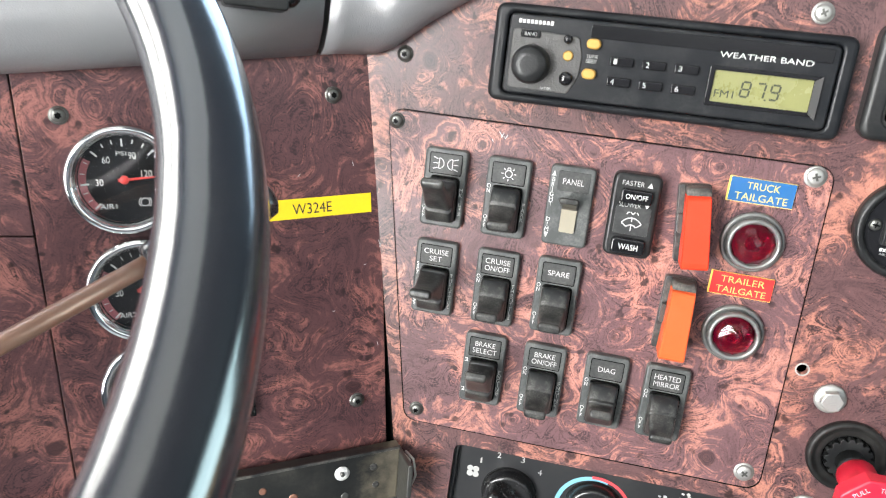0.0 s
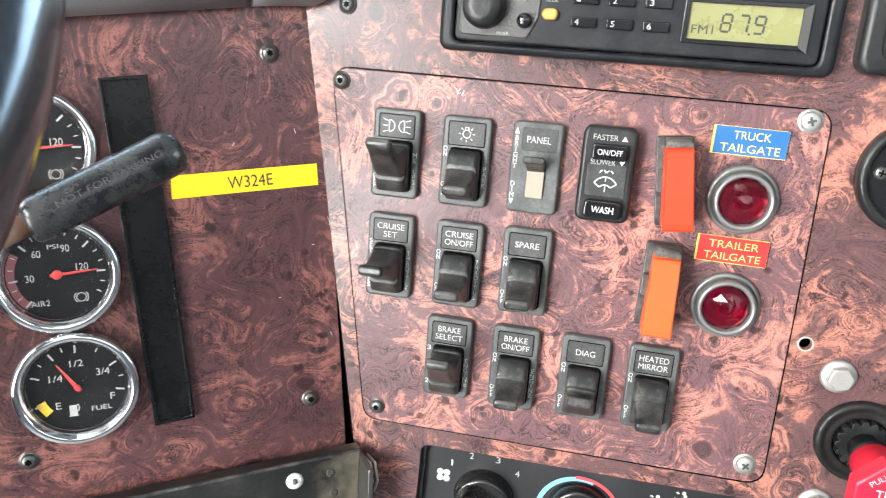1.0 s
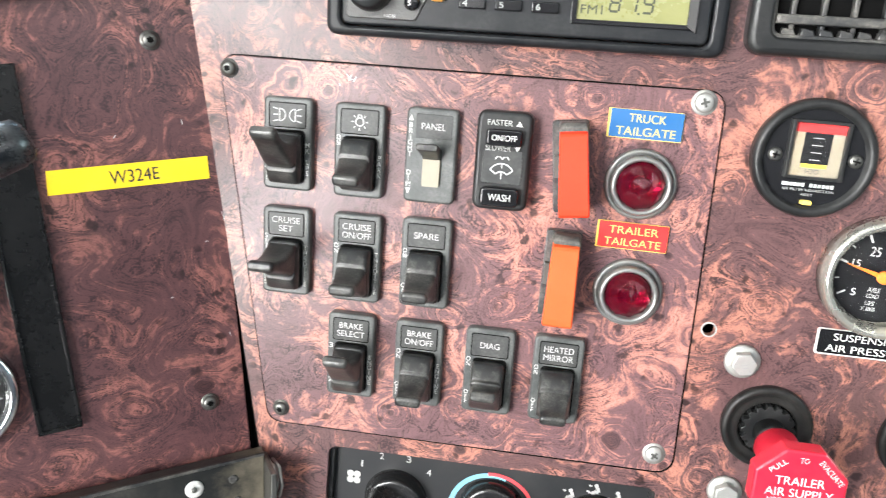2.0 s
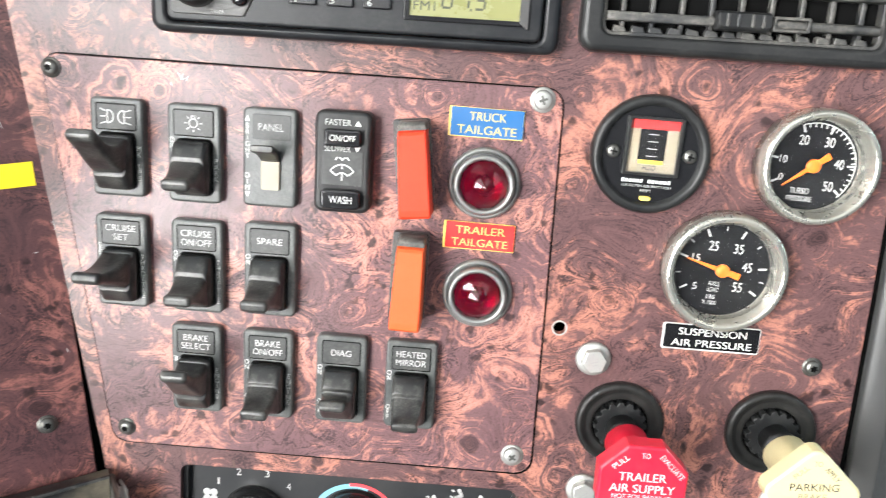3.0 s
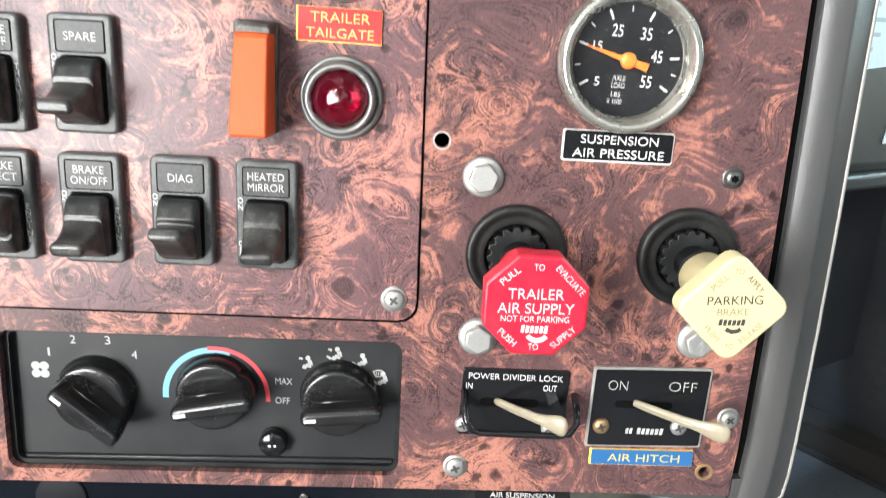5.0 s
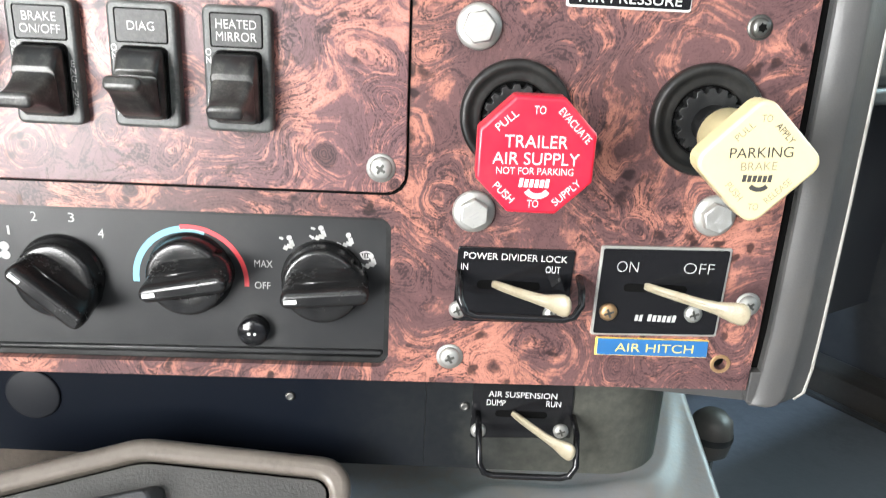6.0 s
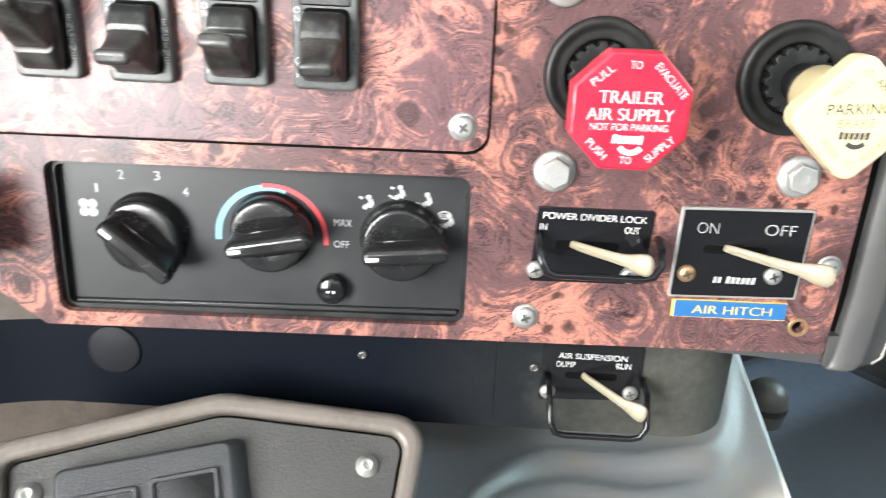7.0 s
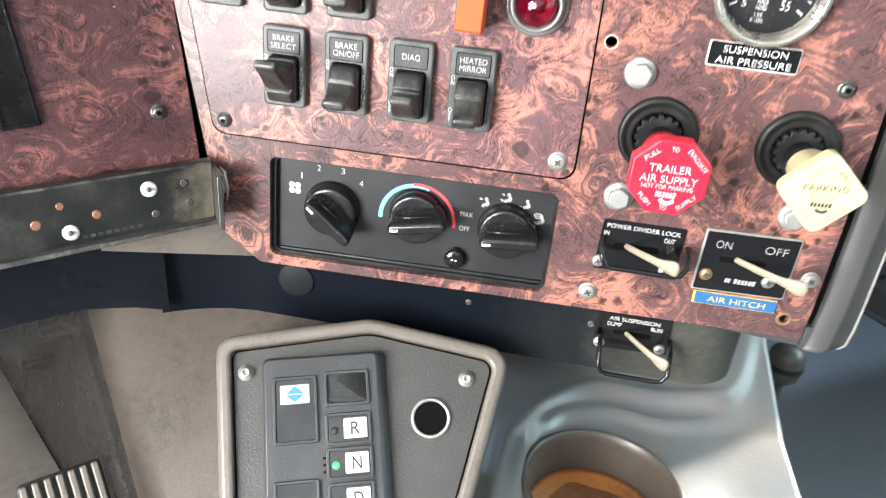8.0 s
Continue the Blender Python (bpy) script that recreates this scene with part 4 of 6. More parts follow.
gauge(at(MAIN, 0.1940, 0.9310, 0, -3), 0.0270, CHROME, 0.0110, "worn chrome suspension air pressure gauge, orange needle at fifteen",
      [212, 165, 118, 68, 8, -30], [190, 142, 93, 40, -11],
      [around("5", 220, 0.0135, 0.0020, 0.0032), around("15", 160, 0.0128, 0.0034, 0.0032), around("25", 117, 0.0118, 0.0042, 0.0044), around("35", 61, 0.0118, 0.0042, 0.0044), around("45", 13, 0.0112, 0.0042, 0.0044), around("55", -40, 0.0110, 0.0042, 0.0044),
       ("AXLE", 0.0050, 0.0021, -0.0020, -0.0066), ("LOAD", 0.0050, 0.0021, -0.0020, -0.0094), ("LBS", 0.0036, 0.0019, -0.0024, -0.0128), ("X 1000", 0.0060, 0.0019, -0.0026, -0.0155)], (166, 0.0168, 0.0080, 0.0015), ORANGE)


def air_gauge(u, v, name, r):
    g = gauge(at(LEFT, u, v, 0, 4), r, BRIGHT, 0.0075, "chrome rimmed air pressure gauge with red needle",
              [225, 186, 135, 90, 45, 0], [212, 199, 170, 153, 118, 104, 75, 60, 30, 15, -15, -30],
              [around("30", 186, 0.0118, 0.0036, 0.0034), around("60", 128, 0.0128, 0.0036, 0.0034), around("90", 70, 0.0128, 0.0036, 0.0034), around("120", 14, 0.0110, 0.0052, 0.0034), ("PSI", 0.0048, 0.0020, -0.0006, 0.0132), (name, 0.0080, 0.0026, -0.0085, -0.0135)],
              (4, 0.0175, 0.003, 0.0008), NEEDLERED, 0.0022)
    part("low_pressure_band", strokes([arc(0, 0, r * 0.70, 148, 228, 14)], r * 0.13, 0.0018, depth=0.00004), GAUGEPINK, g, "dull red low pressure band")
    part("symbol", strokes([arc(0.0090, -0.0120, 0.0021, 0, 360, 14), arc(0.0090, -0.0120, 0.0030, 130, 230, 6), arc(0.0090, -0.0120, 0.0030, -50, 50, 6)], 0.0004, 0.0019), WHITE, g)
    return g


air_gauge(-0.1510, 0.1645, "AIR1", 0.0280)
air_gauge(-0.1425, 0.1065, "AIR2", 0.0280)
fuel = gauge(at(LEFT, -0.1360, 0.0505, 0, 4), 0.0284, BRIGHT, 0.0075, "chrome rimmed fuel gauge reading under half",
             [204, 160, 122, 88, 30, -12], [140, 105, 60, 8],
             [("1/4", 0.0060, 0.0034, -0.0090, 0.0052), ("1/2", 0.0060, 0.0034, 0.0006, 0.0118), ("3/4", 0.0060, 0.0034, 0.0118, 0.0062), ("E", 0.0024, 0.0034, -0.0092, -0.0086), ("F", 0.0022, 0.0034, 0.0150, -0.0070), ("FUEL", 0.0092, 0.0024, 0.0096, -0.0122)],
             (122, 0.0150, 0.002, 0.0010), NEEDLERED, 0.0014)
part("reserve_mark", strokes([arc(0, 0, 0.0178, 200, 222, 6)], 0.0042, 0.0018), FUELYELLOW, fuel, "yellow reserve mark")
part("symbol", prism(rrect(0.0034, 0.0052, 0.0005, -0.0030, -0.0118), 0.0018, 0.0020), WHITE, fuel)
part("symbol", strokes([[(-0.0013, -0.0122), (-0.0006, -0.0122), (-0.0004, -0.0098), (-0.0012, -0.0088)], [(-0.0052, -0.0146), (-0.0010, -0.0146)]], 0.0005, 0.0018), WHITE, fuel)

minder = thing("filter_gauge", at(MAIN, 0.1560, 0.9800, 0, -1), "black round air filter gauge with coloured window", "gauge")
part("flange", lathe([(0.0256, 0), (0.0256, 0.0040), (0.0245, 0.0062), (0.0228, 0.0066), (0.0212, 0.0056), (0.0206, 0.0030)], 52), BLACK, minder)
part("face", lathe([(0.0212, 0.001), (0.0212, 0.0034)], 48), GLOSS, minder)
part("window_frame", rim(rrect(0.0240, 0.0250, 0.0006, 0.0004, 0.0036), rrect(0.0208, 0.0226, 0.0004, 0.0004, 0.0036), 0.0030, 0.0062, 0.0004), BLACK, minder)
part("red_zone", prism(rrect(0.0208, 0.0040, 0.0002, 0.0004, 0.0129), 0.0034, 0.0040), LABELRED, minder)
part("scale_strip", prism(rrect(0.0208, 0.0186, 0.0002, 0.0004, 0.0016), 0.0034, 0.0038), IVORY, minder, "white scale behind the window")
part("scale_edge", prism(rrect(0.0044, 0.0186, 0.0002, -0.0078, 0.0016), 0.0038, 0.0040), LEVER, minder)
part("piston", prism(rrect(0.0112, 0.0132, 0.0002, 0.0002, 0.0043), 0.0038, 0.0042), DIAL, minder)
part("indicator", prism(rrect(0.0104, 0.0016, 0.0002, 0.0002, -0.0032), 0.0038, 0.0044), FUELYELLOW, minder, "yellow indicator")
part("scale_marks", strokes([[(-0.0020, -0.0006 + 0.0031 * k), (0.0024, -0.0006 + 0.0031 * k)] for k in range(4)], 0.0004, 0.0042), GREYPRINT, minder)
lettering(minder, "H2O", 0.0056, 0.0021, 0.0000, -0.0056, 0.0042, BLACKPRINT)
brand_blocks(minder, 6, 0.0096, 0.0016, -0.0062, -0.0116, 0.0034, WHITE)
brand_blocks(minder, 6, 0.0102, 0.0016, 0.0055, -0.0116, 0.0034, WHITE)
lettering(minder, "AIR FILTER RESTRICTION", 0.0215, 0.0011, 0, -0.0138, 0.00352, GREYPRINT)
lettering(minder, "RESET", 0.0046, 0.0011, 0, -0.0158, 0.00352, GREYPRINT)
part("reset_button", loft([(0.003, 0, -0.0190, 0.0046, 0.0020, 0.0008), (0.0058, 0, -0.0190, 0.0042, 0.0018, 0.0008)]), LABELYELLOW, minder, "small yellow reset button")
for du in (-0.0160, 0.0168):
    head = part("screw_head", lathe([(0.0030, 0.003), (0.0030, 0.0040), (0.0022, 0.0048), (0.0003, 0.0050)], 20), DARKSTEEL, minder, m=Matrix.Translation((du, 0.0004, 0)))
    part("slot", strokes([[(-0.0016, 0.0003), (0.0016, -0.0003)], [(-0.0003, -0.0016), (0.0003, 0.0016)]], 0.0007, 0.0050), VOID, head)
pane = part("window", prism(rrect(0.0226, 0.0226, 0.0004, 0.0004, 0.0036), 0.0050, 0.0054), GLASS, minder, "clear window")
pane.visible_shadow = False

# ---- radio ----
radio = thing("car_radio", at(MAIN, 0.0255, 1.0430, 0), "black truck radio with green lcd showing 87.9", "radio")
part("trim_ring", rim(rrect(0.1725, 0.0490, 0.0050), rrect(0.1585, 0.0405, 0.0035), 0, 0.0100, 0.0030), RADIO, radio)
part("faceplate", prism(rrect(0.1570, 0.0395, 0.0030), 0.001, 0.0112, 0.0012), RADIO, radio)
part("upper_band", prism(rrect(0.1130, 0.0066, 0.0008, 0.0190, 0.0146), 0.0110, 0.0116, 0.0003), GLOSS, radio, "glossy band below the top edge")
brand_blocks(radio, 9, 0.0180, 0.0020, -0.0650, 0.0162, 0.0112, WHITE)
bay = [(-0.0760, -0.0170), (-0.0450, -0.0170), (-0.0405, -0.0080), (-0.0400, 0.0020), (-0.0425, 0.0110), (-0.0760, 0.0125)]
part("control_bay", prism(rounded(bay, 0.002), 0.0110, 0.0122, 0.0005), CONSOLE, radio, "raised dark grey control bay")
part("volume_knob", lathe([(0.0098, 0.0120), (0.0096, 0.0165), (0.0088, 0.0205), (0.0078, 0.0218), (0.0040, 0.0222), (0.0003, 0.0220)], 40), BLACK, radio, m=Matrix.Translation((-0.0650, -0.0045, 0)))
for du, dv, r, mat in ((-0.0480, 0.0095, 0.0022, GLOSS), (-0.0465, -0.0095, 0.0034, GLOSS)):
    part("round_button", lathe([(r, 0.0120), (r, 0.0142), (r * 0.6, 0.0152), (0.0002, 0.0153)], 20), mat, radio, m=Matrix.Translation((du, dv, 0)))
for du, dv, w, h in ((-0.0470, 0.0016, 0.0052, 0.0050), (-0.0352, 0.0086, 0.0072, 0.0050), (-0.0355, -0.0060, 0.0072, 0.0050)):
    part("amber_button", loft([(0.0110, du, dv, w, h, h * 0.48), (0.0132, du, dv, w, h, h * 0.48), (0.0140, du, dv, w * 0.75, h * 0.7, h * 0.33)]), AMBER, radio, "amber oval button")
part("push_button", prism(rrect(0.0100, 0.0036, 0.0006, -0.0670, 0.0102), 0.0120, 0.0130, 0.0003), GLOSS, radio)
lettering(radio, "BAND", 0.0062, 0.0018, -0.0668, 0.0102, 0.01315, GREYPRINT)
lettering(radio, "TUNE", 0.0060, 0.0017, -0.0352, 0.0026, 0.0114, GREYPRINT)
lettering(radio, "SEEK", 0.0056, 0.0017, -0.0352, 0.0002, 0.0114, GREYPRINT)
lettering(radio, "FADER", 0.0054, 0.0013, -0.0560, -0.0155, 0.0124, GREYPRINT)
for k in range(6):
    du, dv = -0.0205 + 0.0156 * (k % 3), 0.0014 - 0.0098 * (k // 3)
    part("preset_button", prism(rrect(0.0116, 0.0044, 0.0006, du, dv), 0.0110, 0.0128, 0.0006), GLOSS, radio)
    lettering(radio, str(k + 1), 0.0018, 0.0025, du - 0.0030, dv, 0.01295, GREYPRINT)
lettering(radio, "WEATHER BAND", 0.0425, 0.0026, 0.0460, 0.0104, 0.0118, WHITE)
part("lcd_frame", rim(rrect(0.0510, 0.0190, 0.0008, 0.0470, -0.0046), rrect(0.0452, 0.0150, 0.0004, 0.0466, -0.0046), 0.0110, 0.0124, 0.0004), GLOSS, radio)
part("lcd", prism(rrect(0.0454, 0.0152, 0.0004, 0.0466, -0.0046), 0.0108, 0.0113), LCD, radio, "green grey display")
part("lcd_edge", prism([(0.0693, -0.0128), (0.0728, -0.0152), (0.0728, 0.0048), (0.0693, 0.0028)], 0.0112, 0.0127), TRIM, radio, "pale bevel beside the display")
SEGMENTS = {"8": "abcdefg", "7": "abc", "9": "abcdfg"}
for char, du in (("8", 0.0395), ("7", 0.0464), ("9", 0.0530)):
    digits = bmesh.new()
    w, h = 0.0019, 0.0035
    for seg in SEGMENTS[char]:
        a, b = {"a": ((-w, h), (w, h)), "b": ((w, h), (w, 0)), "c": ((w, 0), (w, -h)), "d": ((-w, -h), (w, -h)), "e": ((-w, 0), (-w, -h)), "f": ((-w, h), (-w, 0)), "g": ((-w, 0), (w, 0))}[seg]
        a, b = Vector(a), Vector(b)
        a, b = a + (b - a) * 0.08, b + (a - b) * 0.08
        strokes([[(a.x + du + a.y * 0.10, a.y - 0.0048), (b.x + du + b.y * 0.10, b.y - 0.0048)]], 0.0009, 0.0113, digits)
    part("lcd_digit", digits, LCDINK, radio, "dark display digit")
part("decimal_point", strokes([[(0.0492, -0.0092), (0.0492, -0.0084)]], 0.0009, 0.0113), LCDINK, radio)
lettering(radio, "FM1", 0.0090, 0.0036, 0.0300, -0.0080, 0.0115, LCDINK)


# ---- air vent ----
vent = thing("air_vent", at(MAIN, 0.1855, 1.0485, 0), "dusty black louvred dash air vent", "air vent")
part("frame", rim(rrect(0.1310, 0.0545, 0.0070), rrect(0.1130, 0.0400, 0.0040), 0, 0.0095, 0.0030), BLACK, vent)
part("lining", rim(rrect(0.1150, 0.0420, 0.0040), rrect(0.1100, 0.0370, 0.0030), -0.003, 0.0060, 0.0008), DUSTY, vent)
part("duct", prism(rrect(0.1120, 0.0390, 0.0030), 0.0003, 0.0008), VOID, vent, "dark duct behind the louvres")
for k in range(3):
    v = -0.0125 + 0.0125 * k
    bm = bmesh.new()
    prism([(-0.0550, v - 0.0018), (0.0550, v - 0.0018), (0.0550, v + 0.0020), (-0.0550, v + 0.0020)], 0.0022, 0.0078, 0.0014, bm)
    part("louvre", bm, DUSTY, vent)
for k in range(9):
    u = -0.0480 + 0.0120 * k
    part("vane", prism([(u - 0.0010, -0.0185), (u + 0.0010, -0.0185), (u + 0.0010, 0.0185), (u - 0.0010, 0.0185)], 0.0009, 0.0044, 0.0006), DUSTY, vent)
for k in range(14):
    u = -0.0490 + 0.0075 * k
    part("tooth", prism([(u - 0.0030, -0.0188), (u + 0.0030, -0.0188), (u + 0.0018, -0.0164), (u - 0.0024, -0.0158)], 0.0022, 0.0050 + 0.0010 * (k % 2), 0.0005), DUSTY, vent)
tab = part("slide_tab", loft([(0.0060, -0.0005, -0.0120, 0.0230, 0.0080, 0.0014), (0.0104, -0.0005, -0.0120, 0.0216, 0.0074, 0.0014), (0.0122, -0.0005, -0.0118, 0.0204, 0.0050, 0.0014)]), BLACK, vent, "glossy black thumb tab")
for du in (-0.0070, -0.0028, 0.0028, 0.0070):
    part("groove", prism(rrect(0.0012, 0.0050, 0.0004, du - 0.0005, -0.0118), 0.0120, 0.0128, 0.0003), DUSTY, tab)
part("slide_frame", rim(rrect(0.0150, 0.0060, 0.0010, 0.0190, -0.0122), rrect(0.0126, 0.0036, 0.0008, 0.0190, -0.0122), 0.0060, 0.0092, 0.0004), DUSTY, vent)


# ---- air brake knobs ----
def air_knob(u, v, shape, material, label, tilt, du, dv, sink=0.0):
    ob = thing("air_valve_knob", at(MAIN, u, v, 0), label, "valve knob")
    part("flange", lathe([(0.0207, 0), (0.0207, 0.0024), (0.0202, 0.0036), (0.0192, 0.0042), (0.0176, 0.0040), (0.0172, 0.0034), (0.0152, 0.0030), (0.0136, 0.0036), (0.0130, 0.0030), (0.0129, 0.0012)], 56), RUBBER, ob, "black rubber flange")
    part("socket", lathe([(0.0131, 0.0010), (0.0131, 0.0014)], 32), VOID, ob)
    teeth = [(math.cos(math.pi * k / 40) * (0.0122 if k % 5 < 3 else 0.0106), math.sin(math.pi * k / 40) * (0.0122 if k % 5 < 3 else 0.0106)) for k in range(80)]
    part("toothed_ring", prism(teeth, 0.0012, 0.0056, 0.0003), BLACK, ob)
    def along(n):
        return (du * n / 0.045, dv * n / 0.045, n)

    part("stem", tube([along(n) for n in (0.005, 0.011, 0.0112, 0.0140, 0.0142, 0.024)], [0.0072, 0.0072, 0.0079, 0.0079, 0.0068, 0.0068], 28), BLACK, ob)
    part("collar", tube([along(n) for n in (0.0160, 0.0166, 0.0290, 0.0370 + sink, 0.0418 + sink)], [0.0090, 0.0097, 0.0097, 0.0105, 0.0125], 32), material, ob)
    return part("head", prism(shape, 0.0405, 0.0490, 0.0012), material, ob, m=Matrix.Translation((du, dv, sink)) @ Matrix.Rotation(radians(tilt), 4, "Z"))


octagon = rounded(ngon(8, 0.0198, first=22.5), 0.0012, 2)
trailer = air_knob(0.1580, 0.8525, octagon, KNOBRED, "red octagonal trailer air supply knob with white lettering", 0.0, 0.0022, -0.0050)
for text, w, h, du, dv, turn in (("TRAILER", 0.0195, 0.0038, -0.0003, 0.0046, 1), ("AIR SUPPLY", 0.0268, 0.0038, 0.0000, -0.0007, 1), ("NOT FOR PARKING", 0.0240, 0.0022, 0.0, -0.0046, 1), ("TO", 0.0036, 0.0024, 0.0, 0.0143, 0), ("PULL", 0.0078, 0.0024, -0.0098, 0.0108, 42), ("EVACUATE", 0.0135, 0.0024, 0.0112, 0.0100, -44), ("TO", 0.0036, 0.0024, 0.0002, -0.0150, 0), ("PUSH", 0.0078, 0.0024, -0.0092, -0.0118, -42), ("SUPPLY", 0.0105, 0.0024, 0.0104, -0.0110, 44)):
    lettering(trailer, text, w, h, du, dv, 0.04915, WHITE, turn)
brand_blocks(trailer, 6, 0.0098, 0.0028, 0.0002, -0.0084, 0.0490, WHITE)
part("brand_mark", strokes([arc(0.0012, -0.0086, 0.0040, 215, 325, 8)], 0.0018, 0.0490), WHITE, trailer)
diamond = rounded(ngon(4, 0.0305 / math.sqrt(2)), 0.0050, 5)
parking = air_knob(0.2280, 0.8545, diamond, KNOBCREAM, "yellowed cream square parking brake knob with black lettering", 2.0, 0.0040, -0.0066, -0.0060)
for text, w, h, du, dv, turn, mat in (("PARKING", 0.0200, 0.0034, 0.0002, 0.0032, 2, BLACKPRINT), ("BRAKE", 0.0115, 0.0027, 0.0000, -0.0012, 2, FADED), ("TO", 0.0034, 0.0023, 0.0004, 0.0140, 0, FADED), ("PULL", 0.0070, 0.0022, -0.0060, 0.0098, 45, FADED), ("APPLY", 0.0080, 0.0022, 0.0068, 0.0094, -45, BLACKPRINT), ("PUSH", 0.0070, 0.0022, -0.0068, -0.0095, -45, FADED), ("TO", 0.0034, 0.0022, 0.0, -0.0145, 0, FADED), ("RELEASE", 0.0100, 0.0022, 0.0072, -0.0092, 45, FADED)):
    lettering(parking, text, w, h, du, dv, 0.04915, mat, turn)
brand_blocks(parking, 6, 0.0098, 0.0024, 0.0001, -0.0052, 0.0490, BLACKPRINT)
part("brand_mark", strokes([arc(0.0008, -0.0050, 0.0038, 225, 315, 8)], 0.0016, 0.0490), BLACKPRINT, parking)

# ---- climate control ----
climate = thing("climate_control", MAIN, "matt black heater control with three rotary knobs", "climate control")
inner = grown(CLIMATE_OPEN, -0.0022)
part("surround", rim(grown(CLIMATE_OPEN, 0.004), inner, -0.0160, -0.0040), BLACK, climate)
part("face", prism(grown(CLIMATE_OPEN, -0.0005), -0.0160, -0.0078), CLIMATE, climate)
part("lower_ledge", prism([(-0.0530, 0.7448), (0.1105, 0.7492), (0.1105, 0.7512), (-0.0530, 0.7470)], -0.0080, -0.0058, 0.0006), CLIMATE, climate)


def rotary(u, v, angle):
    k = part("rotary_knob", lathe([(0.0172, -0.0078), (0.0171, -0.0066), (0.0162, -0.0060), (0.0160, -0.0052), (0.0158, -0.0006), (0.0150, 0.0010), (0.0136, 0.0014), (0.0080, 0.0006), (0.0002, 0.0004)], 48), GRIP, climate, m=Matrix.Translation((u, v, 0)))
    bm = loft([(-0.0060, -0.0020, 0, 0.0330, 0.0200, 0.0098), (0.0004, -0.0024, 0, 0.0334, 0.0170, 0.0084), (0.0030, -0.0027, 0, 0.0338, 0.0128, 0.0063), (0.0070, -0.0030, 0.0, 0.0344, 0.0094, 0.0046), (0.0108, -0.0032, 0.0, 0.0344, 0.0078, 0.0038), (0.0130, -0.0033, 0.0, 0.0338, 0.0066, 0.0032), (0.0142, -0.0034, 0.0, 0.0326, 0.0048, 0.0023), (0.0146, -0.0034, 0, 0.0310, 0.0026, 0.0012)], seg=7)
    turn = Matrix.Rotation(radians(angle), 4, "Z")
    part("grip", bm, GRIP, k, m=turn)
    for side in (-1, 1):
        part("grip_rib", tube([(-0.0120, side * 0.0047, 0.0070), (0.0, side * 0.0048, 0.0074), (0.0110, side * 0.0045, 0.0070)], [0.0003, 0.0006, 0.0003], 8), GRIP, k, m=turn)
    part("pointer", prism(rrect(0.0050, 0.0017, 0.0002, 0.0094, 0.0), 0.0116, 0.0147), WHITE, k, "white pointer", m=turn)
    return k


rotary(-0.0198, 0.7786, 139)
rotary(0.0323, 0.7820, 191)
rotary(0.0860, 0.7812, 186)
part("push_button", lathe([(0.0062, -0.0078), (0.0062, -0.0030), (0.0050, -0.0016), (0.0002, -0.0018)], 28), GLOSS, climate, m=Matrix.Translation((0.0575, 0.7585, 0)))
part("arrow_mark", strokes([[(-0.0016, 0.0), (-0.0004, 0.0)], [(0.0008, 0.0), (0.0018, 0.0)]], 0.0011, -0.0014), WHITE, climate, m=Matrix.Translation((0.0575, 0.7585, 0)))
for text, u, v in (("1", -0.0393, 0.7965), ("2", -0.0286, 0.8027), ("3", -0.0138, 0.8029), ("4", -0.0026, 0.7967)):
    lettering(climate, text, 0.0010 if text == "1" else 0.0024, 0.0038, u, v, -0.0076, GREYPRINT)
lettering(climate, "MAX", 0.0074, 0.0030, 0.0618, 0.7871, -0.0076, GREYPRINT)
lettering(climate, "OFF", 0.0064, 0.0030, 0.0612, 0.7777, -0.0076, GREYPRINT)
part("cold_arc", strokes([arc(0.0318, 0.7785, 0.0219, 72, 184, 18)], 0.0026, -0.0078), BLUEARC, climate, "light blue cold arc")
part("hot_arc", strokes([arc(0.0320, 0.7785, 0.0228, 98, -4, 22)], 0.0019, -0.0077), REDARC, climate, "red hot arc")
fan = bmesh.new()
for k in range(4):
    a = radians(45 + 90 * k)
    prism(ngon(12, 0.0020, -0.0437 + 0.0026 * math.cos(a), 0.7878 + 0.0026 * math.sin(a)), -0.0078, -0.0076, bm=fan)
part("fan_symbol", fan, GREYPRINT, climate)
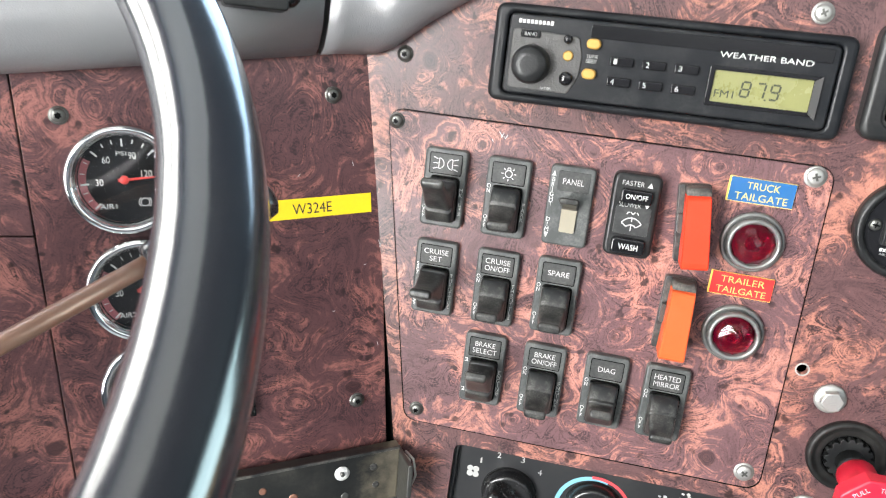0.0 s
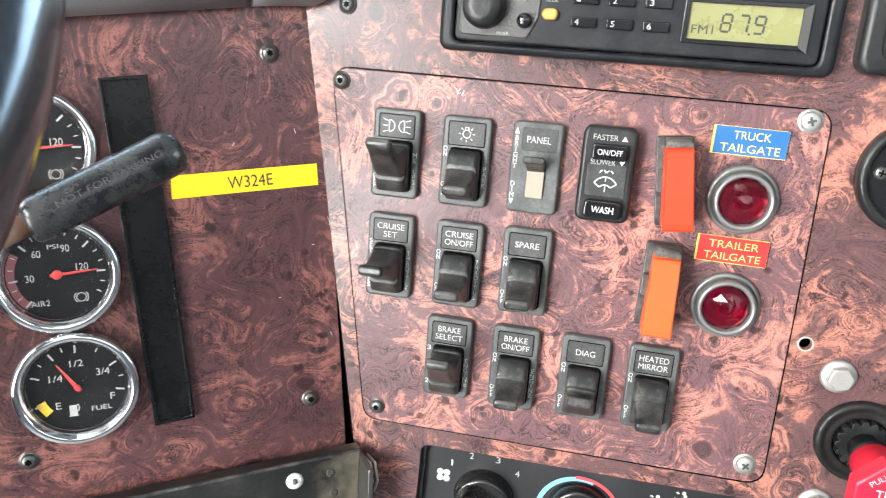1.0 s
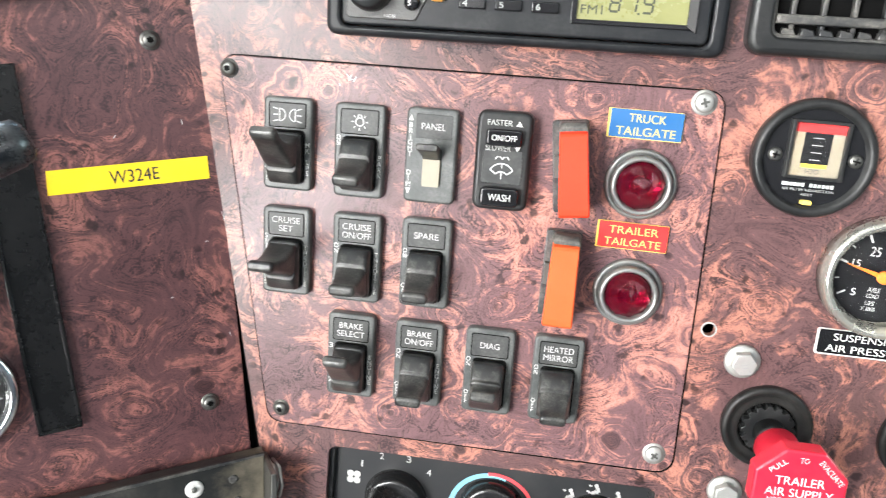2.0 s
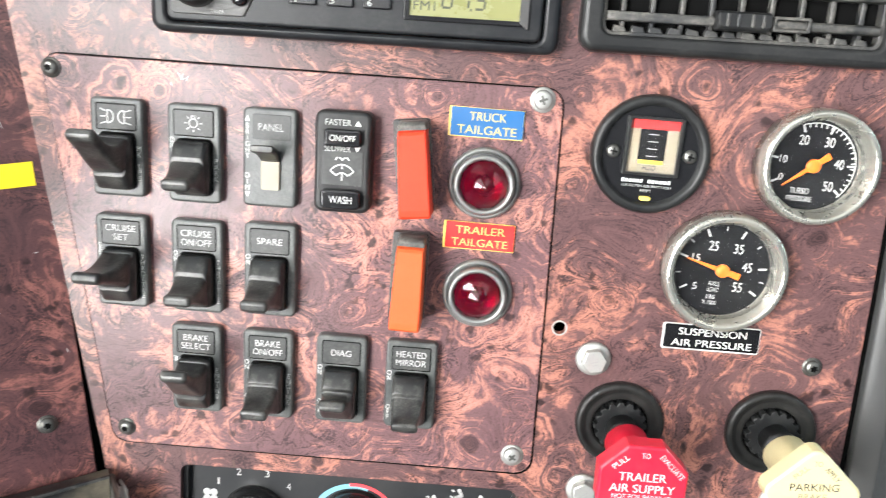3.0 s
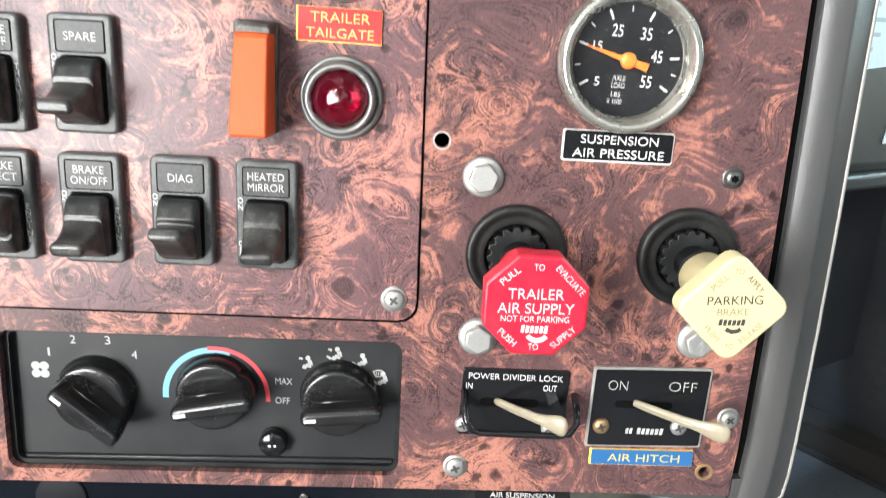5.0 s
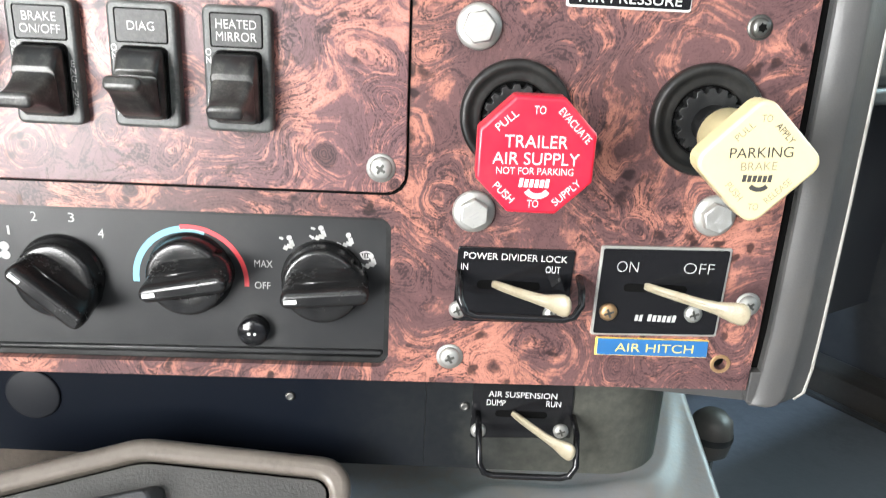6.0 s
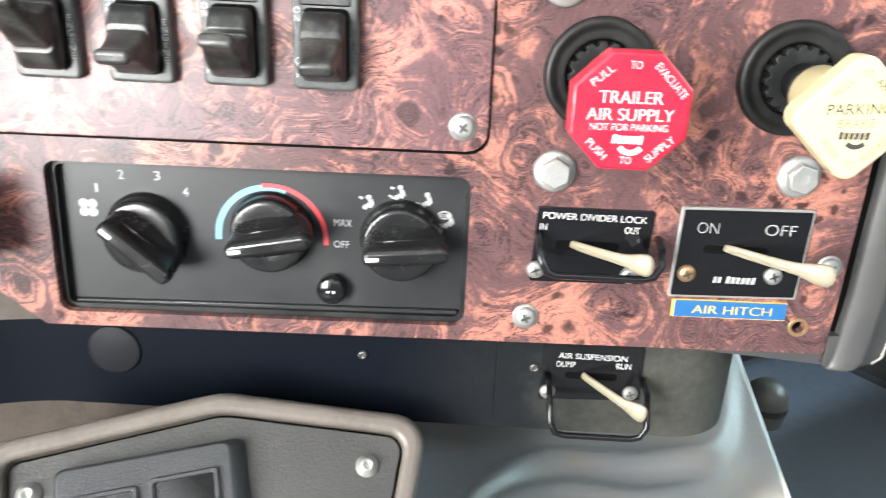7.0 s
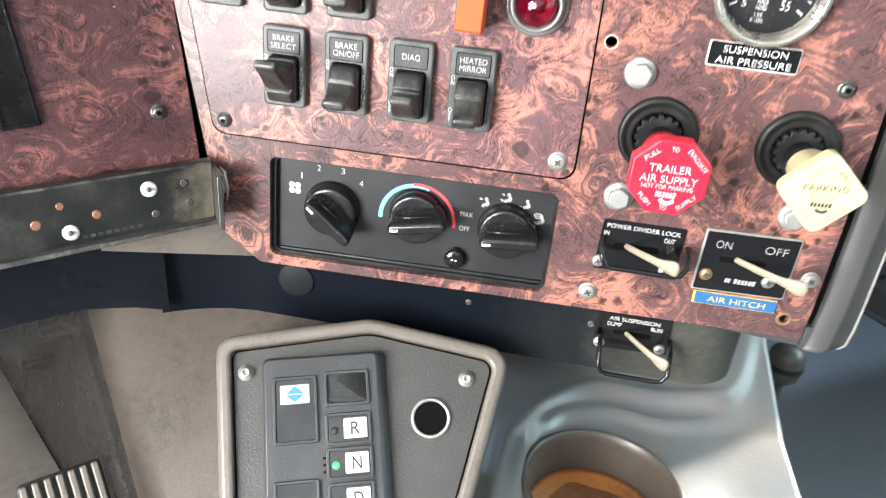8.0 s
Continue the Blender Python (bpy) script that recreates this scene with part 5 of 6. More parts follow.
for u, v, kind in ((0.0715, 0.7966, 0), (0.0842, 0.8013, 1), (0.0952, 0.7988, 2), (0.1044, 0.7904, 3)):
    man = strokes([[(u + 0.0014, v + 0.0010), (u + 0.0022, v - 0.0016)], [(u + 0.0022, v - 0.0016), (u - 0.0002, v - 0.0014)], [(u - 0.0002, v - 0.0014), (u - 0.0010, v - 0.0031)]], 0.0018, -0.0078)
    prism(ngon(10, 0.0011, u + 0.0008, v + 0.0020), -0.0078, -0.0076, bm=man)
    if kind in (0, 1):
        strokes([[(u - 0.0032, v + 0.0019), (u - 0.0020, v + 0.0016)]], 0.0009, -0.0078, man)
        prism([(u - 0.0022, v + 0.0008), (u - 0.0013, v + 0.0016), (u - 0.0022, v + 0.0024)], -0.0078, -0.0076, bm=man)
    if kind in (1, 2, 3):
        strokes([[(u - 0.0038, v - 0.0014), (u - 0.0026, v - 0.0020)]], 0.0009, -0.0078, man)
        prism([(u - 0.0030, v - 0.0028), (u - 0.0015, v - 0.0026), (u - 0.0024, v - 0.0014)], -0.0078, -0.0076, bm=man)
    if kind == 3:
        strokes([arc(u - 0.0012, v + 0.0002, 0.0036, 45, 135, 6), [(u - 0.0034, v + 0.0026), (u - 0.0024, v + 0.0008), (u + 0.0000, v + 0.0008)]], 0.0006, -0.0078, man)
        strokes([[(u - 0.0022 + 0.001 * k, v + 0.0014), (u - 0.0022 + 0.001 * k, v + 0.0030)] for k in range(3)], 0.0004, -0.0078, man)
    part("airflow_symbol", man, GREYPRINT, climate)


# ---- lever valve plates ----
def paddle(points, sizes):
    """A lever as a flattened, tapering sweep: points along it, (width, thickness) at each."""
    bm = bmesh.new()
    pts = [Vector(p) for p in points]
    last = None
    for i, p in enumerate(pts):
        d = (pts[min(i + 1, len(pts) - 1)] - pts[max(i - 1, 0)]).normalized()
        side = Vector((0, 1, 0)) - d * d.y
        side.normalize()
        thick = d.cross(side)
        w, h = sizes[i]
        now = [bm.verts.new(p + side * w / 2 * math.cos(a) + thick * h / 2 * math.sin(a)) for a in (2 * math.pi * k / 12 for k in range(12))]
        if last:
            bridge(bm, last, now, True)
        else:
            bm.faces.new(now[::-1])
        last = now
    bm.faces.new(last)
    return bm


def lever_on(ob, root, end):
    r, e = Vector(root), Vector(end)
    line = [r.lerp(e, s) + Vector((0, 0, 0.0016 * math.sin(math.pi * s))) for s in (0, 0.08, 0.30, 0.55, 0.68, 0.76, 0.84, 0.91, 0.96, 0.99, 1.0)]
    lever = part("lever", paddle(line, [(0.0030, 0.0024), (0.0036, 0.0024), (0.0040, 0.0024), (0.0044, 0.0026), (0.0052, 0.0028), (0.0068, 0.0030), (0.0084, 0.0032), (0.0090, 0.0032), (0.0080, 0.0028), (0.0050, 0.0020), (0.0016, 0.0012)]), LEVER, ob, "soiled ivory plastic lever")
    part("lever_rib", tube([line[1] + Vector((0, 0, 0.0010)), line[3] + Vector((0, 0, 0.0013)), line[6] + Vector((0, 0, 0.0011))], [0.0006, 0.0009, 0.0005], 8), LEVER, lever)
    return lever


def plate_screw(ob, u, v, n, material, r=0.0036):
    s = part("screw_head", lathe([(r, n), (r, n + 0.0010), (r * 0.6, n + 0.0020), (0.0002, n + 0.0021)], 20), material, ob, m=Matrix.Translation((u, v, 0)))
    part("slot", strokes([[(-r * 0.5, -r * 0.2), (r * 0.5, r * 0.2)], [(-r * 0.2, r * 0.5), (r * 0.2, -r * 0.5)]], r * 0.24, n + 0.0021), DARKSTEEL, s)


divider = thing("lever_valve", at(MAIN, -0.0016, -0.0018), "black power divider lock plate with ivory lever and wire guard", "lever valve", "lever valves")
part("plate", prism(rounded([(0.1406, 0.7715), (0.1862, 0.7725), (0.1872, 0.8035), (0.1414, 0.8030)], 0.001), 0, 0.0012, 0.0003), GLOSS, divider)
part("slot", prism(rrect(0.0250, 0.0038, 0.0018, 0.1620, 0.7878), 0.0010, 0.00135), VOID, divider)
lettering(divider, "POWER DIVIDER LOCK", 0.0405, 0.0027, 0.1640, 0.7997, 0.00135, WHITE)
lettering(divider, "IN", 0.0028, 0.0026, 0.1442, 0.7950, 0.00135, WHITE)
lettering(divider, "OUT", 0.0058, 0.0028, 0.1790, 0.7952, 0.00135, WHITE)
lever_on(divider, (0.1560, 0.7882, 0.001), (0.1832, 0.7888, 0.0235))
plate_screw(divider, 0.1425, 0.7768, 0.0012, STEEL)
plate_screw(divider, 0.1802, 0.7765, 0.0012, STEEL)


def wire_guard(ob, u0, u1, top, low, n_back, n_out):
    pts = [(u0, top, n_back), (u0, top - 0.002, n_out * 0.6 + n_back * 0.4), (u0 + 0.0006, low + 0.006, n_out), (u0 + 0.003, low + 0.0012, n_out), (u0 + 0.007, low, n_out)]
    pts += [(u1 - 0.007, low, n_out), (u1 - 0.003, low + 0.0012, n_out), (u1 - 0.0006, low + 0.006, n_out), (u1, top - 0.002, n_out * 0.6 + n_back * 0.4), (u1, top, n_back)]
    return part("wire_guard", tube(pts, 0.0015, 8), GLOSS, ob, "bent black wire guard")


wire_guard(divider, 0.1422, 0.1895, 0.7925, 0.7800, 0.001, 0.0145)
part("latch_tab", prism([(0.1780, 0.7905), (0.1835, 0.7885), (0.1815, 0.7935)], 0.0012, 0.0080), GLOSS, divider)

hitch = thing("lever_valve", at(MAIN, 0.0015, -0.0022), "silver-edged black on off lever plate with ivory lever", "lever valve", "lever valves")
part("edge", prism(rounded([(0.1936, 0.7685), (0.2446, 0.7700), (0.2452, 0.8078), (0.1940, 0.8065)], 0.001), 0, 0.0012, 0.0003), STEEL, hitch, "bare aluminium edge")
part("plate", prism(rounded([(0.1946, 0.7695), (0.2436, 0.7710), (0.2442, 0.8068), (0.1950, 0.8055)], 0.0008), 0.0012, 0.0015), GLOSS, hitch)
lettering(hitch, "ON", 0.0084, 0.0044, 0.2050, 0.7985, 0.00165, GREYPRINT, thin=0.016)
lettering(hitch, "OFF", 0.0120, 0.0044, 0.2330, 0.7990, 0.00165, GREYPRINT, thin=0.016)
part("slot", prism(rrect(0.0250, 0.0034, 0.0016, 0.2170, 0.7898), 0.0014, 0.0017), VOID, hitch)
brand_blocks(hitch, 6, 0.0118, 0.0030, 0.2215, 0.7772, 0.0015, GREYPRINT)
brand_blocks(hitch, 2, 0.0034, 0.0026, 0.2122, 0.7770, 0.0015, GREYPRINT)
lever_on(hitch, (0.2130, 0.7905, 0.001), (0.2465, 0.7888, 0.0235))
plate_screw(hitch, 0.1995, 0.7792, 0.0015, BRASSY)
plate_screw(hitch, 0.2335, 0.7800, 0.0015, STEEL)

# ---- lower knee plate with the air suspension valve ----
def bent_plate(profile, v0, v1):
    """A plate 2 mm thick along a line of (u, n), between two heights."""
    bm = bmesh.new()
    back = []
    for i, p in enumerate(profile):
        a, c = Vector(profile[max(i - 1, 0)]), Vector(profile[min(i + 1, len(profile) - 1)])
        d = (c - a).normalized()
        back.append((p[0] + d.y * 0.002, p[1] - d.x * 0.002))
    rows = [[bm.verts.new((u, v, n)) for u, n in profile + back[::-1]] for v in (v0, v1)]
    bridge(bm, rows[0], rows[1])
    bm.faces.new(rows[0])
    bm.faces.new(rows[1][::-1])
    return bm


KNEE = plastic("black painted knee plate", (0.006, 0.0072, 0.010), 0.32, 0.14, 0.15, 300, wear_scale=16, dust_col=(0.030, 0.032, 0.038), spec=0.18)


def olive_end_plate():
    """Black that turns olive and more specular, unevenly, towards the curved end."""
    m, nt, b = fresh("black plate turning olive")
    where = place_of(nt)
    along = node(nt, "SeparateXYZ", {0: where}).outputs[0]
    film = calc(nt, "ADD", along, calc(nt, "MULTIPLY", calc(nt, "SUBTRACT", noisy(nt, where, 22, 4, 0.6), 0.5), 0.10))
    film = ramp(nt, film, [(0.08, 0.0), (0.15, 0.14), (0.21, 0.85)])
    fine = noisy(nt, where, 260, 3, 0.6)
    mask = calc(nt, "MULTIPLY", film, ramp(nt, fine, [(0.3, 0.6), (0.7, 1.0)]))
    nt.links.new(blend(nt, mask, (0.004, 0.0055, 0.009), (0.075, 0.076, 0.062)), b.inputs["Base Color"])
    nt.links.new(calc(nt, "ADD", calc(nt, "MULTIPLY", fine, 0.12), 0.28), b.inputs["Roughness"])
    nt.links.new(calc(nt, "ADD", calc(nt, "MULTIPLY", film, 0.40), 0.10), b.inputs["Specular IOR Level"])
    return m


OLIVEPLATE = olive_end_plate()
knee_plate = thing("knee_plate", MAIN, "black knee plate below the dash with an olive curved end", "panel")
bend = [Vector((-0.1109 - 0.0285, -0.027 + 0.0185)) * (1 - k) ** 2 + Vector((-0.1109, -0.027)) * 2 * k * (1 - k) + Vector((-0.0769, -0.027)) * k ** 2 for k in (i / 20 for i in range(21))]
front = bent_plate([tuple(p) for p in bend] + [(0.1300, -0.027)], 0.681, 0.745)
for vert in front.verts:
    if vert.co.y < 0.7:
        vert.co.y += max(0.0, -0.0769 - vert.co.x) * -0.04
part("front_plate", front, OLIVEPLATE, knee_plate)
curve = [(0.2150 + 0.034 * math.sin(a), -0.061 + 0.034 * math.cos(a)) for a in (math.pi / 2 * k / 24 for k in range(25))]
part("curved_end", bent_plate([(0.1302, -0.027), (0.17, -0.027)] + curve + [(0.2490, -0.20)], 0.681, 0.745), OLIVEPLATE, knee_plate, "olive-black curved end")
part("plug", lathe([(0.0125, -0.027), (0.0125, -0.0262), (0.0115, -0.0258), (0.0002, -0.0258)], 36), PLUG, knee_plate, "round blanking plug", m=Matrix.Translation((-0.0500, 0.7112, 0)))
for u, v in ((0.0677, 0.7160), (0.1480, 0.7145)):
    part("rivet", lathe([(0.0022, -0.027), (0.0022, -0.0262), (0.0012, -0.0255), (0.0010, -0.0262)], 16), DARKSTEEL, knee_plate, "small dark rivet", m=Matrix.Translation((u, v, 0)))

suspension = thing("lever_valve", at(MAIN, -0.0002, -0.0040), "black air suspension dump plate with ivory lever and wire guard", "lever valve", "lever valves")
part("plate", prism(rounded([(0.1515, 0.7025), (0.1985, 0.7045), (0.1975, 0.7360), (0.1515, 0.7340)], 0.001), -0.027, -0.0258, 0.0003), GLOSS, suspension)
lettering(suspension, "AIR SUSPENSION", 0.0315, 0.0030, 0.1745, 0.7262, -0.0256, WHITE)
lettering(suspension, "DUMP", 0.0086, 0.0030, 0.1625, 0.7218, -0.0256, WHITE)
lettering(suspension, "RUN", 0.0068, 0.0030, 0.1890, 0.7222, -0.0256, WHITE)
part("slot", prism(rrect(0.0240, 0.0034, 0.0016, 0.1745, 0.7162), -0.0260, -0.0256), VOID, suspension)
lever_on(suspension, (0.1705, 0.7170, -0.025), (0.1960, 0.7105, -0.0030))
plate_screw(suspension, 0.1552, 0.7070, -0.0258, STEEL)
plate_screw(suspension, 0.1935, 0.7085, -0.0258, STEEL)
wire_guard(suspension, 0.1545, 0.1985, 0.7160, 0.6965, -0.026, -0.0060)

# ---- side trim of the dash ----
trim = bmesh.new()
# height, inner edge, width of the flat face, outer width
EDGE = [(0.7366, 0.2655, 0.0074, 0.0161), (0.7376, 0.2662, 0.0099, 0.0211), (0.7410, 0.2672, 0.0114, 0.0239), (0.7520, 0.2682, 0.0116, 0.0241), (0.7700, 0.2690, 0.0116, 0.0236), (0.8200, 0.2688, 0.0116, 0.0236), (0.8700, 0.2680, 0.0116, 0.0236), (0.9200, 0.2668, 0.0116, 0.0236), (0.9600, 0.2655, 0.0119, 0.0241), (1.0000, 0.2640, 0.0122, 0.0246), (1.0400, 0.2625, 0.0124, 0.0251), (1.1050, 0.2600, 0.0124, 0.0251)]
rows = []
for v, ui, flat_w, out_w in EDGE:
    section = [(0.0, -0.060), (0.0, -0.0012), (0.0006, -0.0002), (flat_w - 0.0012, 0.0012), (flat_w, 0.0013), (flat_w + 0.0010, 0.0009), (flat_w + 0.0030, -0.0012), (out_w - 0.0012, -0.0052), (out_w - 0.0004, -0.0056), (out_w, -0.0064), (out_w + 0.0002, -0.0085), (out_w - 0.004, -0.140)]
    rows.append([trim.verts.new((ui + du, v, n)) for du, n in section])
for a, b in zip(rows, rows[1:]):
    for i in range(len(a) - 1):
        trim.faces.new((a[i], a[i + 1], b[i + 1], b[i])).smooth = i > 1
trim.faces.new(rows[0])
side_trim = thing("dash_side_trim", MAIN, "worn grey-brown plastic trim along the dash edge", "dash trim")
part("trim_face", trim, TRIM, side_trim)
part("trim_foot", prism(rounded([(0.2100, 0.7405), (0.2640, 0.7367), (0.2690, 0.7367), (0.2690, 0.7520), (0.2635, 0.7520), (0.2100, 0.7480)], 0.001), -0.020, -0.0042), TRIM, side_trim, "foot of the trim below the panel")
part("trim_toe", prism(rounded([(0.2642, 0.7376), (0.2702, 0.7372), (0.2702, 0.7522), (0.2642, 0.7516)], 0.0006), -0.020, -0.0006, 0.0006), TRIM, side_trim, "toe of the trim closing the gap")
# pale colour holds the outer edge's highlight as well as its wear
part("worn_highlight", tube([(ui + out_w - 0.0006, v, -0.0056) for v, ui, flat_w, out_w in EDGE[1:]], 0.0009, 8), WORNGLINT, side_trim, "rubbed outer edge with its highlight in the pale colour")
# black strip added to stand for the shade inside the trim gap
seal = bmesh.new()
rows = [[seal.verts.new((u, v, n)) for u, n in ((ui - 0.0075, -0.0062), (ui - 0.0075, -0.0046), (ui + 0.0006, -0.0046), (ui + 0.0006, -0.0062))] for v, ui, flat_w, out_w in EDGE[2:]]
for a, b in zip(rows, rows[1:]):
    bridge(seal, a, b)
seal.faces.new(rows[0])
seal.faces.new(rows[-1])
solo("gap_strip", seal, VOID, MAIN, "black strip added for the shade in the gap beside the trim", "seal")

# void-black strip added to draw the dark gap line where the panels meet
solo("joint_strip", prism([(-0.0915, 0.7560), (-0.0860, 0.7560), (-0.1365, 1.0850), (-0.1435, 1.0850)], -0.0065, -0.0046), VOID, MAIN, "black strip added for the dark gap between the burl panels", "seal")

# ---- things on the gauge panel ----
STRIPBLACK = plastic("deep black strip plastic", (0.005, 0.0052, 0.0055), 0.30, 0.08, 0.05, 300, spec=0.32, wear_scale=50, dust_col=(0.05, 0.05, 0.05))
channel = thing("switch_strip", LEFT, "blank black plastic switch strip on the gauge panel", "blank strip")
STRIP = [(-0.1014, 0.0266), (-0.0822, 0.0292), (-0.1016, 0.2002), (-0.1227, 0.1973)]
part("body", prism(STRIP, 0, 0.0016), STRIPBLACK, channel)
part("raised_edge", rim(STRIP, grown(STRIP, -0.0016), 0.0010, 0.0030, 0.0005), STRIPBLACK, channel)

def dusty_end(base):
    """Golden dust caked on the last two centimetres of the bracket."""
    nt = base.node_tree
    b = nt.nodes["Principled BSDF"]
    where = place_of(nt)
    spread = calc(nt, "ADD", node(nt, "SeparateXYZ", {0: where}).outputs[0], calc(nt, "MULTIPLY", calc(nt, "SUBTRACT", noisy(nt, where, 90, 4, 0.65), 0.5), 0.05))
    cake = ramp(nt, calc(nt, "ADD", calc(nt, "MULTIPLY", spread, 10.0), 0.5), [(0.30, 0.0), (0.52, 0.75)])
    nt.links.new(blend(nt, cake, b.inputs["Base Color"].links[0].from_socket, (0.135, 0.118, 0.086)), b.inputs["Base Color"])
    return base


BRACKET = dusty_end(plastic("scuffed black bracket steel", (0.011, 0.012, 0.012), 0.34, 0.34, 0.2, 300, wear_scale=40, dust_col=(0.09, 0.085, 0.07), spec=0.45))
bracket = thing("support_bracket", LEFT, "scuffed black steel bracket below the gauge panel", "bracket")
part("bar", prism([(-0.42, -0.080), (0.0030, -0.0290), (0.0030, 0.0060), (-0.42, -0.0360)], 0.0040, 0.0125, 0.0008), BRACKET, bracket)
part("lower_lip", prism([(-0.42, -0.0835), (0.0030, -0.0310), (0.0030, -0.0280), (-0.42, -0.0790)], 0.0040, 0.0190, 0.0008), DUSTY, bracket, "dust-covered lower lip")
for u, v in ((-0.0325, -0.0080), (-0.0755, -0.0300)):
    part("washer", lathe([(0.0046, 0.0125), (0.0046, 0.0131), (0.0028, 0.0134), (0.0018, 0.0132)], 26), WHITE, bracket, "white nylon washer", m=Matrix.Translation((u, v, 0)))
    part("rivet", lathe([(0.0014, 0.013), (0.0013, 0.0146), (0.0002, 0.0148)], 14), DARKSTEEL, bracket, m=Matrix.Translation((u, v, 0)))
for u, v, r, mat in ((-0.0610, -0.0205, 0.0027, COPPERY), (-0.0920, -0.0240, 0.0029, COPPERY), (-0.0790, -0.0140, 0.0022, COPPERY), (-0.0300, -0.0235, 0.0024, DARKSTEEL), (-0.0130, -0.0060, 0.0024, DUSTY), (-0.0110, -0.0180, 0.0021, DUSTY)):
    part("hole", lathe([(r, 0.0124), (r, 0.0128), (r * 0.6, 0.0127)], 16), mat, bracket, "drilled hole", m=Matrix.Translation((u, v, 0)))
part("stamped_number", strokes([[(-0.070 + 0.0042 * k, -0.0335 + 0.0005 * k), (-0.0674 + 0.0042 * k, -0.0332 + 0.0005 * k)] for k in range(8)], 0.0019, 0.0125), DUSTY, bracket)
part("end_bolt", lathe([(0.0062, 0.0), (0.0062, 0.004), (0.0046, 0.006), (0.0004, 0.0062)], 16), STEEL, bracket, m=Matrix.Translation((0.0050, -0.0090, 0.0095)) @ Matrix.Rotation(radians(80), 4, "Y"))
part("upper_lip", prism([(-0.42, -0.0372), (0.0030, 0.0048), (0.0030, 0.0066), (-0.42, -0.0354)], 0.0122, 0.0136, 0.0004), DUSTY, bracket, "rubbed pale upper edge")
for k, u in enumerate((0.0052, 0.0078)):
    part("spring_clip", tube([(u, 0.0010, 0.010), (u + 0.0012, 0.0016, 0.022), (u + 0.0018, -0.0070, 0.026), (u + 0.0012, -0.0150, 0.022), (u, -0.0160, 0.010)], 0.0008, 8), STEEL, bracket, "bare wire spring clip")
part("end_tab", prism(rrect(0.0030, 0.0330, 0.0010, 0.0045, -0.0140), 0.0020, 0.0310, 0.0006), DARKSTEEL, bracket, "dusty bent end of the bracket")
solo("panel_return", prism([(-0.062, -0.050), (0.0460, -0.068), (0.0460, -0.0125), (-0.062, -0.0125)], -0.012, -0.004), BEIGE, LEFT, "beige metal return below the gauge panel", "panel")

solo("knee_plate", prism([(-0.42, -0.138), (-0.1317, -0.1073), (-0.0782, -0.1005), (-0.0474, -0.1040), (-0.0263, -0.1096), (-0.0263, -0.012), (-0.42, -0.012)], -0.034, -0.030), KNEE, LEFT, "black knee plate below the gauge panel", "panel")

# ---- padded dash top ----
PROFILE = [(0.000, -0.0030), (-0.0010, 0.0060), (0.0030, 0.0150), (0.0120, 0.0230), (0.0240, 0.0262), (0.0380, 0.0230), (0.0520, 0.0110), (0.0620, -0.0120), (0.0680, -0.0600), (0.0700, -0.5600)]


def pad(path, name, label):
    bm, last = bmesh.new(), None
    for base, out, up in path:
        now = [bm.verts.new(base + up * dv + out * dn) for dv, dn in PROFILE]
        if last:
            for i in range(len(now) - 1):
                bm.faces.new((last[i], last[i + 1], now[i + 1], now[i])).smooth = True
        else:
            bm.faces.new(now)
        last = now
    bm.faces.new(last[::-1])
    return solo(name, bm, PAD, Matrix.Identity(4), label, "dash pad")


lu, lv, ln = (LEFT.to_3x3() @ Vector(a) for a in ((1, 0, 0), (0, 1, 0), (0, 0, 1)))


def left_edge(u):
    return LEFT @ Vector((u, 0.2134 + (u + 0.2044) * 0.146, 0))


mn, mz = Vector((0, -1, 0)), Vector((0, 0, 1))
pad([(left_edge(u), ln, lv) for u in (-0.42, -0.3, -0.2, -0.12, -0.0575)], "dash_pad", "dark grey grained vinyl dash pad over the gauges")
turned = [(left_edge(u), ln, lv) for u in (-0.0545, -0.045)]
for k, (u, v) in enumerate(((-0.1270, 1.0345), (-0.1150, 1.0400), (-0.0970, 1.0540), (-0.0770, 1.0670), (-0.0500, 1.0800), (-0.0200, 1.0870), (0.0500, 1.0900), (0.2700, 1.0900))):
    s = min(1.0, (k + 1) / 4)
    lean = (0.0, -0.25, -0.45, -0.45, -0.3, -0.12, 0, 0)[k]
    turned.append((Vector((u, 0, v)), ln.lerp(mn, s).normalized(), (mz + Vector((lean, 0, 0))).normalized()))
pad(turned, "dash_pad", "dark grey grained vinyl dash pad sweeping over the radio")

clip = thing("dash_clip", LEFT, "black plastic clip-on holder at the top of the dash pad", "phone holder")
part("body", loft([(0.0160, -0.0920, 0.2700, 0.0440, 0.0320, 0.004), (0.0330, -0.0920, 0.2700, 0.0430, 0.0310, 0.005), (0.0360, -0.0920, 0.2700, 0.0380, 0.0260, 0.005)]), GLOSS, clip)
part("jaw", prism(rrect(0.0300, 0.0060, 0.0015, -0.0920, 0.2550), 0.0200, 0.0390, 0.001), BLACK, clip)

# ---- steering wheel and trailer brake lever ----
WHEEL = Vector((-0.2649, -0.3761, 1.0172))
yw, el = radians(34.2), radians(55.9)
axle = Vector((math.sin(yw) * math.cos(el), -math.cos(yw) * math.cos(el), math.sin(el)))
across = Vector((0, 0, 1)).cross(axle).normalized()
wheel_m = axes(across, axle.cross(across), axle, WHEEL)
wheel = thing("steering_wheel", wheel_m, "large glossy black steering wheel in front of the gauges", "steering wheel")
